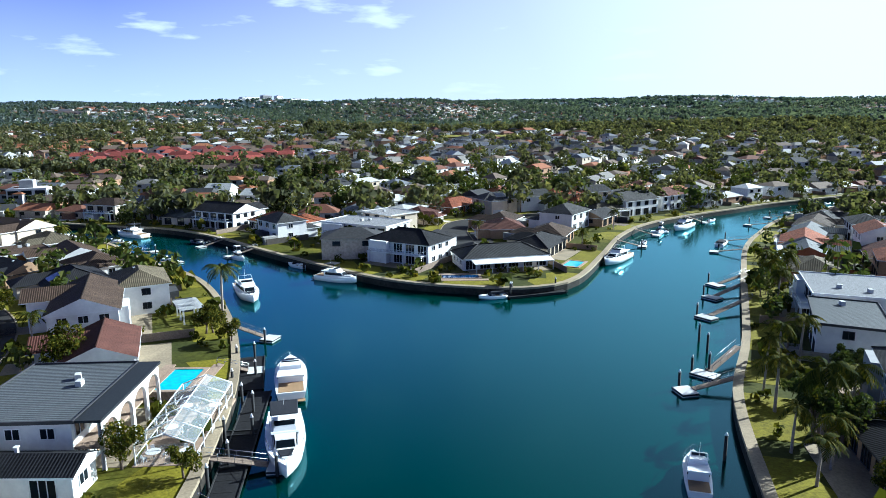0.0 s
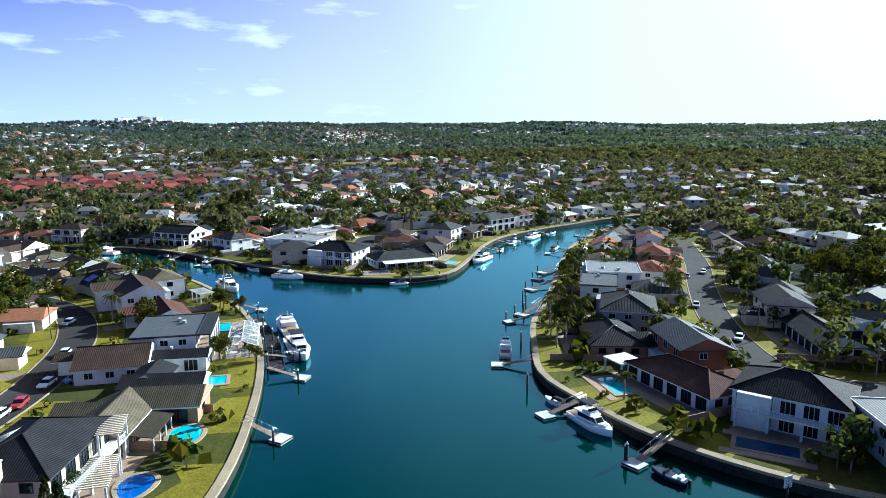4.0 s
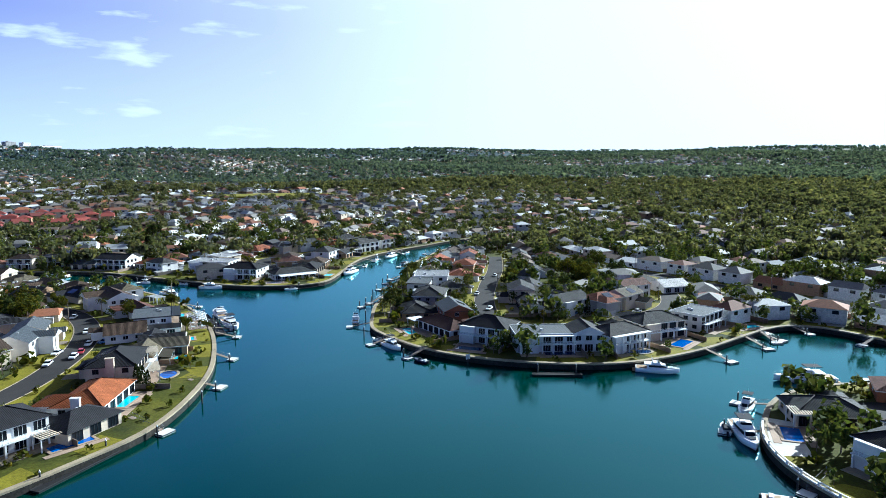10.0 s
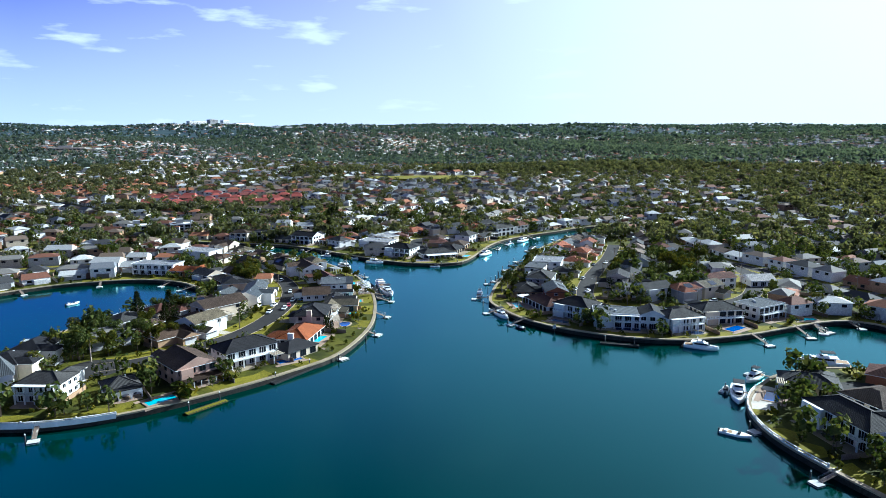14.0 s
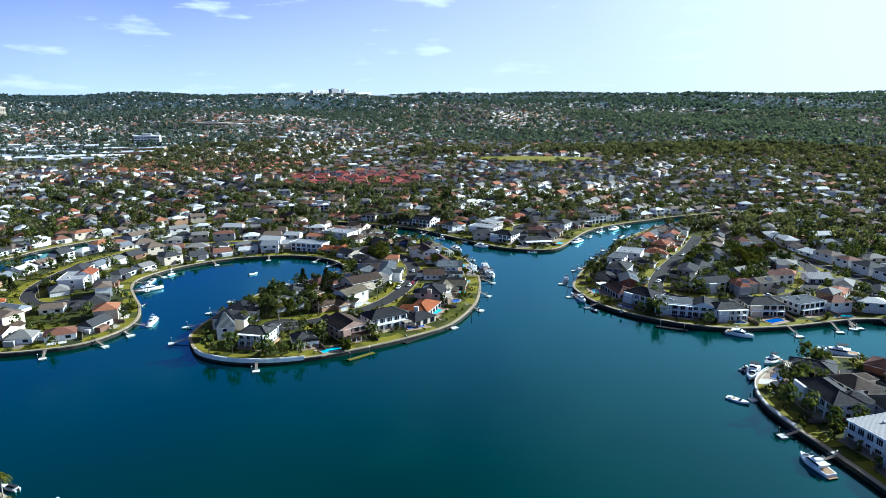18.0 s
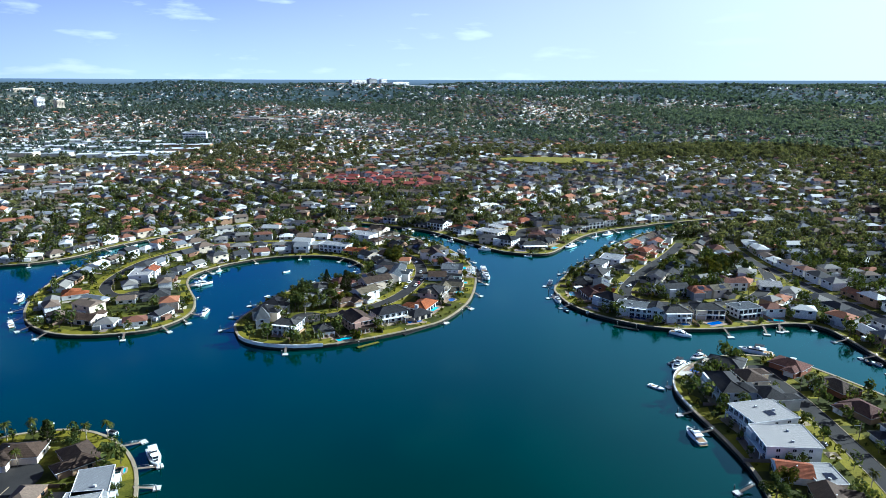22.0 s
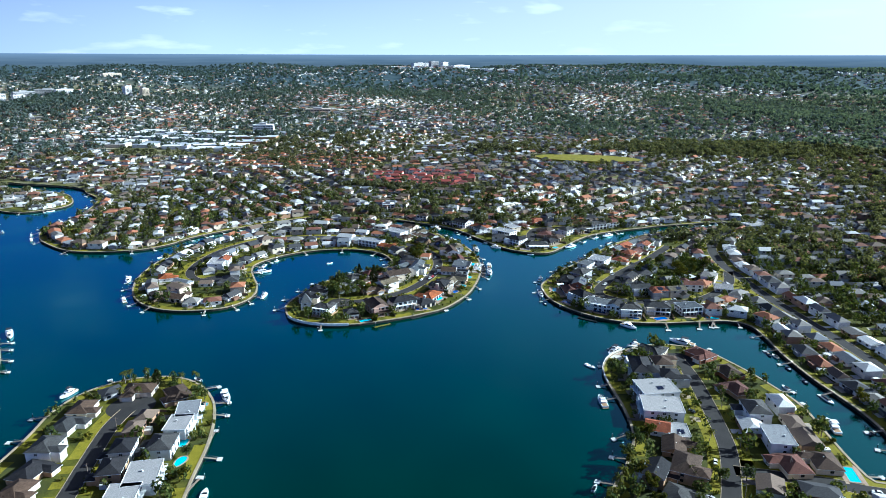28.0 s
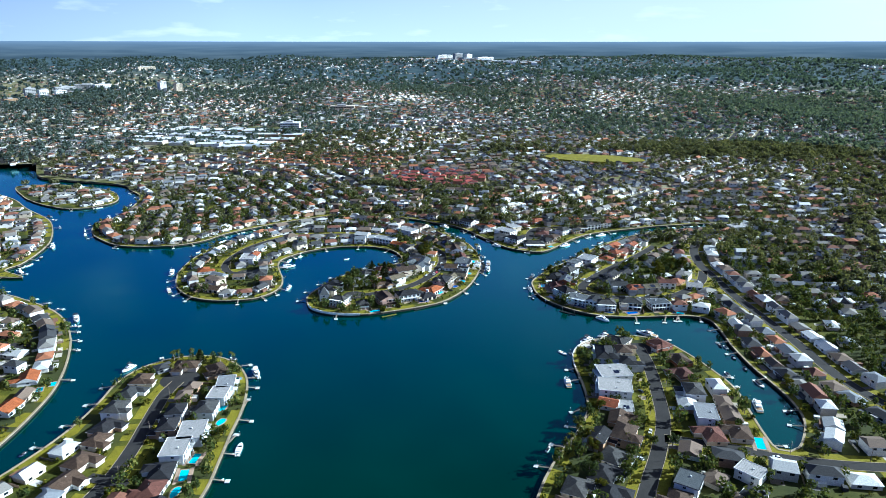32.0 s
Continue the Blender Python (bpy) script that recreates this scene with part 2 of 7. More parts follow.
    bumped(n, l, s, fine, 0.4, 0.2)


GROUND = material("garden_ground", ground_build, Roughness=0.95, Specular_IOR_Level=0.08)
LAWN = rough_surface("lawn", (0.178, 0.158, 0.008), 2.5, 0.35, 0.95, 0.5, 0.12)
ASPHALT = rough_surface("asphalt", (0.036, 0.034, 0.033), 6.0, 0.25, 0.9, 0.2, 0.08)
CONCRETE = rough_surface("pale_concrete", (0.33, 0.27, 0.18), 3.0, 0.2, 0.85, 0.2)
WALL_STONE = rough_surface("seawall_stone", (0.035, 0.031, 0.026), 1.6, 0.45, 0.9, 0.6, 0.3)
PAVING_PALE = rough_surface("pale_paving", (0.58, 0.54, 0.46), 3.0, 0.12, 0.8, 0.2)
PAVING = rough_surface("terrace_paving", (0.34, 0.25, 0.18), 3.0, 0.2, 0.8, 0.2)
TIMBER = rough_surface("weathered_timber", (0.22, 0.17, 0.13), 5.0, 0.3, 0.8, 0.3)
WHITE = rough_surface("white_render", (0.78, 0.77, 0.74), 2.0, 0.05, 0.7, 0.1)
CREAM = rough_surface("cream_render", (0.62, 0.53, 0.40), 2.0, 0.08, 0.75, 0.1)
BRICK_RED = rough_surface("red_brick", (0.26, 0.11, 0.06), 6.0, 0.25, 0.85, 0.3)
BRICK_TAN = rough_surface("tan_brick", (0.36, 0.24, 0.14), 6.0, 0.2, 0.85, 0.3)
GREY_RENDER = rough_surface("grey_render", (0.36, 0.36, 0.36), 2.0, 0.08, 0.75, 0.1)
GLASS = material("window_glass", None, Base_Color=(0.008, 0.012, 0.017, 1), Roughness=0.06, IOR=1.5, Specular_IOR_Level=0.22)
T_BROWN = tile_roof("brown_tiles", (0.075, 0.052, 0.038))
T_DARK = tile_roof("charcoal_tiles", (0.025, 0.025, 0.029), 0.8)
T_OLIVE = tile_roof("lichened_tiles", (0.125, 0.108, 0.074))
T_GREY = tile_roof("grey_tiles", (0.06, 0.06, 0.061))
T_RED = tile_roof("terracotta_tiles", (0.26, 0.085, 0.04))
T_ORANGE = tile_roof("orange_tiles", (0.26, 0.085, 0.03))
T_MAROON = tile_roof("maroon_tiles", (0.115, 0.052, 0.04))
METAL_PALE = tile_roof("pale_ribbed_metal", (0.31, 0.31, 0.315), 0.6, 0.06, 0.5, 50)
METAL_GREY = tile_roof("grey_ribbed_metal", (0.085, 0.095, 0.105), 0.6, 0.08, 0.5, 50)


# ---- building helpers ----
def part(name, bm, mat, parent=None, label="", smooth=False):
    """Links a bmesh as one mesh object, under a thing or a part."""
    me = bpy.data.meshes.new(name)
    bm.to_mesh(me)
    bm.free()
    return linked(name, me, mat, parent, label, smooth)


def linked(name, me, mat=None, parent=None, label="", smooth=False):
    if mat is not None and not me.materials:
        for m in mat if isinstance(mat, (list, tuple)) else (mat,):
            me.materials.append(m)
    if smooth:
        me.shade_smooth()
    ob = new(name, me)
    ob.parent = parent
    if label:
        ob["label"] = label
    return ob


def soup(name, verts, faces, mats, parent=None, slots=None, smooth=False):
    me = bpy.data.meshes.new(name)
    me.from_pydata(verts, [], faces)
    for m in mats:
        me.materials.append(m)
    if slots is not None:
        me.polygons.foreach_set("material_index", slots)
    if smooth:
        me.shade_smooth()
    me.update()
    ob = new(name, me)
    ob.parent = parent
    return ob


def fast_mesh(name, verts, quads, tris, slots, mats):
    """A mesh straight from arrays: quads first, then triangles."""
    me = bpy.data.meshes.new(name)
    nq, nt = len(quads), len(tris)
    me.vertices.add(len(verts))
    me.vertices.foreach_set("co", np.ascontiguousarray(verts, np.float32).ravel())
    me.loops.add(nq * 4 + nt * 3)
    me.loops.foreach_set("vertex_index", np.r_[np.ravel(quads), np.ravel(tris)].astype(np.int32))
    me.polygons.add(nq + nt)
    me.polygons.foreach_set("loop_start", np.r_[np.arange(nq) * 4, nq * 4 + np.arange(nt) * 3].astype(np.int32))
    me.polygons.foreach_set("material_index", np.asarray(slots, np.int32))
    me.update(calc_edges=True)
    me.shade_flat()
    for m in mats:
        me.materials.append(m)
    return new(name, me)


def box(bm, x0, y0, z0, x1, y1, z1, slot=0):
    v = [bm.verts.new(p) for p in ((x0, y0, z0), (x1, y0, z0), (x1, y1, z0), (x0, y1, z0), (x0, y0, z1), (x1, y0, z1), (x1, y1, z1), (x0, y1, z1))]
    out = []
    for f in ((3, 2, 1, 0), (4, 5, 6, 7), (0, 1, 5, 4), (1, 2, 6, 5), (2, 3, 7, 6), (3, 0, 4, 7)):
        face = bm.faces.new([v[i] for i in f])
        face.material_index = slot
        out.append(face)
    return out


def boxed(*boxes):
    bm = bmesh.new()
    for b in boxes:
        box(bm, *b)
    return bm


def prism(bm, points, z0, z1, slot=0):
    """A solid with that outline (counterclockwise) between two heights."""
    low, high = [bm.verts.new((x, y, z0)) for x, y in points], [bm.verts.new((x, y, z1)) for x, y in points]
    faces = [bm.faces.new(high), bm.faces.new(low[::-1])]
    n = len(points)
    faces += [bm.faces.new((low[i], low[(i + 1) % n], high[(i + 1) % n], high[i])) for i in range(n)]
    for f in faces:
        f.material_index = slot
    return bm


def tube(bm, a, b, r0, r1, sides=8, slot=0, cap=True):
    a, b = Vector(a), Vector(b)
    q = (b - a).to_track_quat("Z", "Y")
    rings = [[bm.verts.new(c + q @ Vector((r * math.cos(k * math.tau / sides), r * math.sin(k * math.tau / sides), 0))) for k in range(sides)] for c, r in ((a, r0), (b, r1))]
    for k in range(sides):
        f = bm.faces.new((rings[0][k], rings[0][(k + 1) % sides], rings[1][(k + 1) % sides], rings[1][k]))
        f.material_index, f.smooth = slot, True
    if cap:
        bm.faces.new(rings[1]).material_index = slot
        bm.faces.new(rings[0][::-1]).material_index = slot


def curve_through(points, step, closed=True):
    """A smooth line through the points, with a vertex every step metres or so."""
    out, n = [], len(points)
    for i in range(n if closed else n - 1):
        p = [Vector(points[(i + k) % n] if closed else points[max(0, min(n - 1, i + k))]) for k in (-1, 0, 1, 2)]
        count = max(1, round((p[2] - p[1]).length / step))
        for k in range(count):
            t = k / count
            out.append(0.5 * (2 * p[1] + (p[2] - p[0]) * t + (2 * p[0] - 5 * p[1] + 4 * p[2] - p[3]) * t * t + (3 * p[1] - p[0] - 3 * p[2] + p[3]) * t ** 3))
    if not closed:
        out.append(Vector(points[-1]))
    return [(v.x, v.y) for v in out]


def inside(poly, x, y):
    x, y = np.asarray(x, float), np.asarray(y, float)
    p = np.array(poly)
    q = np.roll(p, -1, 0)
    ax, ay, bx, by = p[:, 0], p[:, 1], q[:, 0], q[:, 1]
    slope = (bx - ax) / np.where(by == ay, 1e-9, by - ay)
    out = []
    flat_x, flat_y = x.ravel(), y.ravel()
    for k in range(0, len(flat_x), 4000):
        u, v = flat_x[k:k + 4000, None], flat_y[k:k + 4000, None]
        out.append((((ay > v) != (by > v)) & (u < slope * (v - ay) + ax)).sum(1) % 2 == 1)
    return np.concatenate(out).reshape(x.shape)


def far_from(line, x, y):
    """Distance of points to a polyline."""
    x, y = np.asarray(x, float), np.asarray(y, float)
    p = np.array(line)
    a, d = p[:-1], np.diff(p, axis=0)
    size = (d ** 2).sum(1) + 1e-9
    out = []
    flat_x, flat_y = x.ravel(), y.ravel()
    for k in range(0, len(flat_x), 4000):
        u, v = flat_x[k:k + 4000, None] - a[:, 0], flat_y[k:k + 4000, None] - a[:, 1]
        t = np.clip((u * d[:, 0] + v * d[:, 1]) / size, 0, 1)
        out.append(np.sqrt((u - t * d[:, 0]) ** 2 + (v - t * d[:, 1]) ** 2).min(1))
    return np.concatenate(out).reshape(x.shape)


# ---- the plan: shores of the mainland basin, and the islands in it ----
SHORE_WEST = [(-1100, 400), (-860, 345), (-700, 335), (-650, 305), (-611, 278), (-588, 248), (-564, 200), (-548, 150), (-545, 114), (-525, 85), (-495, 62), (-445, 43), (-392, 57),
              (-366, 85), (-356, 123), (-330, 168), (-307, 200), (-285, 226), (-262, 240), (-250, 236), (-258, 222), (-275, 210), (-296, 193), (-314, 166), (-328, 124), (-339, 81)]
ARM_WEST = [(-338, 34), (-327, -9), (-313, -37), (-295, -60), (-271, -76), (-248, -80), (-226, -75), (-208, -64), (-200, -45), (-202, -26), (-212, -6), (-222, 8), (-236, 30), (-240, 50),
            (-228, 80), (-206, 102), (-184, 112), (-160, 116), (-136, 108), (-119, 88), (-116, 68), (-134, 48), (-156, 16), (-163, -14), (-165, -45)]
ARM_EAST = [(-158, -62), (-146, -75), (-125, -80), (-101, -75), (-76, -60), (-55, -43), (-39, -25), (-28, 8), (-25.5, 40), (-27, 70), (-32, 98), (-43, 128), (-60, 158), (-84, 181), (-105, 205),
            (-130, 219), (-165, 232), (-180, 240), (-175, 253)]
POINT_NORTH = [(-145, 247), (-119, 238), (-98, 232), (-75, 215), (-57, 196), (-34, 173), (-12, 154), (9, 147), (22, 147), (33, 156), (46, 184), (59, 214), (75, 238), (99, 259), (122, 275),
               (150, 295), (205, 324), (240, 336), (252, 326)]
POINT_EAST = [(203, 304), (154, 272), (126, 246), (106, 219), (90, 194), (74, 160), (53, 112), (41, 88), (34, 66), (30, 48), (33, 33), (40, 15), (53, -1), (72, -14), (91, -21), (110, -21),
              (130, -17), (150, -10), (168, -4), (180, -3), (189, -9), (194, -26), (200, -59), (209, -91), (219, -116), (226, -138), (227.5, -162), (218, -192)]
POINT_SOUTH = [(207, -197), (202, -181), (198, -156), (193, -127), (179, -99), (164, -77), (150, -62), (131, -57), (113, -61), (100, -70), (90, -80), (84, -92), (82, -106), (84, -120), (88, -134),
               (93, -152), (97, -173), (97, -190), (93, -210), (86, -232), (80, -259), (77, -290), (72, -360), (60, -520), (40, -900), (-500, -1000), (-1100, -900)]
ISLAND_A = [(-85, -420), (-84, -360), (-88, -320), (-97, -291), (-105, -268), (-114, -240), (-126, -214), (-138, -197), (-154, -184), (-172, -178), (-189, -181), (-204, -190), (-216, -209),
            (-217, -232), (-209, -259), (-203, -291), (-203, -330), (-210, -400), (-150, -440)]
ISLAND_B = [(-250, -420), (-222, -350), (-229, -311), (-239, -278), (-252, -248), (-274, -215), (-304, -180), (-337, -152), (-369, -135), (-405, -124), (-446, -116), (-540, -110), (-640, -200), (-560, -420)]
ISLAND_C = [(-470, -78), (-499, -62), (-500, -41), (-515, -4), (-539, 36), (-585, 86), (-628, 121), (-702, 160), (-800, 215), (-960, 250), (-1000, 60), (-900, -70), (-650, -95)]
ISLAND_D = [(-849, 282), (-780, 225), (-729, 197), (-680, 180), (-640, 177), (-614, 210), (-618, 240), (-650, 275), (-690, 298), (-780, 312)]
BASIN = curve_through(SHORE_WEST + ARM_WEST + ARM_EAST + POINT_NORTH + POINT_EAST + POINT_SOUTH, 5.0)
ISLANDS = [curve_through(p, 6.0) for p in (ISLAND_A, ISLAND_B, ISLAND_C, ISLAND_D)]
LAND = 1.8


def is_land(x, y):
    x, y = np.asarray(x, float), np.asarray(y, float)
    land = np.ones(x.shape, bool)
    look_at = (x > -1160) & (x < 270) & (y > -1060) & (y < 420)
    if x.ndim == 0:
        return bool(not look_at or not inside(BASIN, x, y) or any(inside(p, x, y) for p in ISLANDS))
    px, py = x[look_at], y[look_at]
    if len(px):
        some = ~inside(BASIN, px, py)
        for p in ISLANDS:
            some |= inside(p, px, py)
        land[look_at] = some
    return land


def shore_gap(x, y):
    """Distance to the nearest shore, or 1000 where none is near."""
    x, y = np.asarray(x, float), np.asarray(y, float)
    out = np.full(x.shape, 1000.0)
    look_at = (x > -1160) & (x < 290) & (y > -1060) & (y < 430)
    px, py = x[look_at], y[look_at]
    if len(px):
        best = far_from(BASIN + BASIN[:1], px, py)
        for p in ISLANDS:
            best = np.minimum(best, far_from(p + p[:1], px, py))
        out[look_at] = best
    return out


def height(x, y):
    """The ground: flat by the canals, then low hills that rise to a far ridge."""
    x, y = np.asarray(x, float), np.asarray(y, float)
    d = np.maximum(np.maximum(y, 0.75 * (x - 60) + 0.55 * y), np.minimum(y + 60, -0.4 * x + 0.6 * y)) + 60
    s = np.clip((d - 430) / 3700, 0, 1)
    rise = 128 * s ** 0.9
    roll = 16 * np.sin(x / 410 + 1.3) * np.sin(y / 330 + 0.4) + 9 * np.sin(x / 170 + y / 260)
    return LAND + rise + roll * np.clip((d - 520) / 900, 0, 1)


ROADS = {
    "arm_road": ([(-124, -33), (-110, -27), (-96, -14), (-84, 0), (-76, 17), (-71, 38), (-69, 62), (-73, 92), (-86, 120), (-112, 142), (-150, 158), (-190, 162)], 8.5),
    "arm_loop_road": ([(-190, 162), (-235, 150), (-276, 130), (-297, 84), (-297, 40), (-287, 8), (-270, -8), (-255, -4)], 7.5),
    "point_road": ([(150, 205), (128, 155), (107, 116), (90, 81), (80, 52), (80, 36), (92, 27), (108, 25), (131, 28), (154, 37), (172, 56), (190, 90), (196, 126)], 8.5),
    "main_road": ([(232, 310), (205, 250), (193, 205), (194, 150), (205, 105), (217, 58), (247, -31), (268, -98), (300, -150)], 9.0),
    "south_road": ([(130, -78), (137, -108), (142, -151), (144, -185), (140, -218), (134, -250), (128, -290), (124, -360)], 8.5),
    "cross_road": ([(144, -203), (183, -203), (212, -206), (262, -200), (330, -180)], 8.0),
    "island_road": ([(-177, -220), (-174, -238), (-162, -270), (-151, -298), (-143, -330), (-138, -390)], 8.5),
    "north_road": ([(5, 206), (4, 228), (10, 246), (40, 262), (80, 285), (130, 320)], 9.0),
}
CIRCLES = {"arm_road": (-124, -33, 10), "south_road": (130, -82, 11), "island_road": (-178, -216, 13), "north_road": (5, 206, 11), "arm_loop_road": (-256, -4, 9)}

# the land: one sheet to the horizon, with the basin cut out of it
outline = [Vector(p) for p in BASIN]
edges = [(i, (i + 1) % len(outline)) for i in range(len(outline))]
for p in ISLANDS:
    at = len(outline)
    outline += [Vector(q) for q in p]
    edges += [(at + i, at + (i + 1) % len(p)) for i in range(len(p))]
shore_count = len(outline)
ring, turn_ = np.meshgrid(np.geomspace(420, 6500, 34), np.linspace(0, math.tau, 120, endpoint=False))
gx, gy = np.meshgrid(np.arange(-280, 420, 28.0), np.arange(-420, 460, 28.0))
sx = np.r_[(ring * np.cos(turn_)).ravel(), (gx + 3.1 * np.sin(gy)).ravel()]
sy = np.r_[(ring * np.sin(turn_)).ravel(), (gy + 2.7 * np.sin(gx)).ravel()]
clear = is_land(sx, sy) & (shore_gap(sx, sy) > 8)
outline += [Vector(q) for q in zip(sx[clear].tolist(), sy[clear].tolist())]
from mathutils.geometry import delaunay_2d_cdt
flat, _, tris, *_ = delaunay_2d_cdt(outline, edges, [], 0, 0.01)
fx, fy = np.array([v.x for v in flat]), np.array([v.y for v in flat])
tri = np.array([t for t in tris if len(t) == 3])
keep = is_land(fx[tri].mean(1), fy[tri].mean(1))
tri = tri[keep]
fz = height(fx, fy)
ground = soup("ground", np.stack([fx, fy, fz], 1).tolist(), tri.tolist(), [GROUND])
tagged(ground, "olive lawns and garden ground of the suburb", "ground", kind="structure")

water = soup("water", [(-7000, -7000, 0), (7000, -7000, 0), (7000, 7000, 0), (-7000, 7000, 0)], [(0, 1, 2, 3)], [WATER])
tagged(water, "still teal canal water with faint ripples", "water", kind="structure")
bed = soup("canal_bed", [(-7000, -7000, -6), (7000, -7000, -6), (7000, 7000, -6), (-7000, 7000, -6)], [(0, 1, 2, 3)], [WALL_STONE])
tagged(bed, "dark canal bed under the water", "ground", kind="structure")


# seawalls: a dark stone face with a pale concrete cap, all along the shores
def offset(poly, d):
    """The closed line moved d metres to its left."""
    p = np.array(poly)
    t = np.roll(p, -1, 0) - np.roll(p, 1, 0)
    t /= np.hypot(*t.T)[:, None] + 1e-9
    return p + d * np.stack([-t[:, 1], t[:, 0]], 1)


def area(poly):
    p = np.array(poly)
    return 0.5 * np.sum(p[:, 0] * np.roll(p[:, 1], -1) - np.roll(p[:, 0], -1) * p[:, 1])


def seawall(name, poly, land_left, label):
    side = 1 if land_left else -1
    rings = [np.c_[offset(poly, side * d), np.full(len(poly), z)] for d, z in ((-0.02, -3.0), (-0.02, 1.55), (-0.1, 1.55), (-0.1, 2.02), (1.3, 2.02), (1.3, 1.5))]
    n, verts, faces, slots = len(poly), np.concatenate(rings).tolist(), [], []
    for k in range(5):
        for i in range(n):
            j = (i + 1) % n
            q = (k * n + i, k * n + j, (k + 1) * n + j, (k + 1) * n + i)
            faces.append(q if side > 0 else q[::-1])
            slots.append(0 if k == 0 else 1)
    ob = soup(name, verts, faces, [WALL_STONE, CONCRETE], slots=slots)
    return tagged(ob, label, "seawall", kind="structure")


seawall("seawall_mainland", BASIN, area(BASIN) < 0, "dark stone seawall with a pale concrete cap")
for k, p in enumerate(ISLANDS):
    seawall("seawall_island", p, area(p) > 0, "curved stone seawall round an island")


def ribbon(name, line, half, z, mat, kerb=True):
    p = np.array(curve_through(line, 4.0, closed=False))
    t = np.gradient(p, axis=0)
    t /= np.hypot(*t.T)[:, None]
    nrm = np.stack([-t[:, 1], t[:, 0]], 1)
    zs = height(p[:, 0], p[:, 1])
    prof = [(-half - 0.3, 0.0, 1), (-half - 0.3, 0.16, 1), (-half, 0.16, 1), (-half, z, 0), (half, z, 0), (half, 0.16, 1), (half + 0.3, 0.16, 1), (half + 0.3, 0.0, 1)]
    verts = [(*(p[i] + d * nrm[i]), zs[i] + dz) for i in range(len(p)) for d, dz, _ in prof]
    faces, slots = [], []
    for i in range(len(p) - 1):
        for k in range(7):
            faces.append((i * 8 + k, i * 8 + k + 1, (i + 1) * 8 + k + 1, (i + 1) * 8 + k)[::-1])
            slots.append(0 if k == 3 else 1)
    return soup(name, verts, faces, [mat, CONCRETE], slots=slots)


for name, (line, wide) in ROADS.items():
    tagged(ribbon(name, line, wide / 2, 0.06, ASPHALT), "grey-brown asphalt street with pale concrete kerbs", "road", kind="structure")
for name, (x, y, r) in CIRCLES.items():
    bm = bmesh.new()
    prism(bm, [(x + r * math.cos(a), y + r * math.sin(a)) for a in np.linspace(0, math.tau, 40, endpoint=False)], LAND - 0.2, LAND + 0.07)
    tagged(part(name + "_turning_circle", bm, ASPHALT), "round asphalt turning circle of a dead-end street", "road", kind="structure")

BRICK_ORANGE = rough_surface("orange_brick", (0.48, 0.22, 0.06), 6.0, 0.2, 0.85, 0.3)
PINK = rough_surface("pinkish_brick", (0.45, 0.30, 0.23), 5.0, 0.15, 0.85, 0.2)
TRIM = rough_surface("white_trim_paint", (0.8, 0.8, 0.78), 3.0, 0.04, 0.5, 0.05)
DARK_TRIM = rough_surface("dark_trim_paint", (0.05, 0.05, 0.055), 3.0, 0.1, 0.5, 0.05)
CLEAR = material("clear_sheet", None, Base_Color=(0.8, 0.9, 0.95, 1), Roughness=0.05, Alpha=0.1)
SOLAR = material("solar_cells", None, Base_Color=(0.01, 0.014, 0.035, 1), Roughness=0.12)
BLIND = rough_surface("white_blind", (0.6, 0.6, 0.58), 4.0, 0.05)
WORDS = {T_BROWN: "brown tiled", T_OLIVE: "lichened olive tiled", T_DARK: "charcoal tiled", T_GREY: "grey tiled", T_RED: "terracotta tiled", T_ORANGE: "orange tiled", T_MAROON: "maroon tiled",
         METAL_PALE: "pale metal", METAL_GREY: "grey metal", WHITE: "white rendered", CREAM: "cream rendered", BRICK_RED: "red brick", BRICK_TAN: "tan brick",
         GREY_RENDER: "grey rendered", BRICK_ORANGE: "orange brick", PINK: "pinkish brick"}
SHORES = [np.array(BASIN + BASIN[:1])] + [np.array(p + p[:1]) for p in ISLANDS]


def to_shore(x, y):
    """Distance and direction to the nearest shore."""
    best = (1e9, 0, 0)
    for p in SHORES:
        d = np.hypot(p[:, 0] - x, p[:, 1] - y)
        i = int(d.argmin())
        if d[i] < best[0]:
            best = (float(d[i]), float(p[i, 0] - x), float(p[i, 1] - y))
    return best


MADE = {}


def shared(key, make):
    """A mesh that is made once and used by all alike parts."""
    if key not in MADE:
        bm = make()
        MADE[key] = bpy.data.meshes.new(str(key[0]))
        bm.to_mesh(MADE[key])
        bm.free()
    return MADE[key]


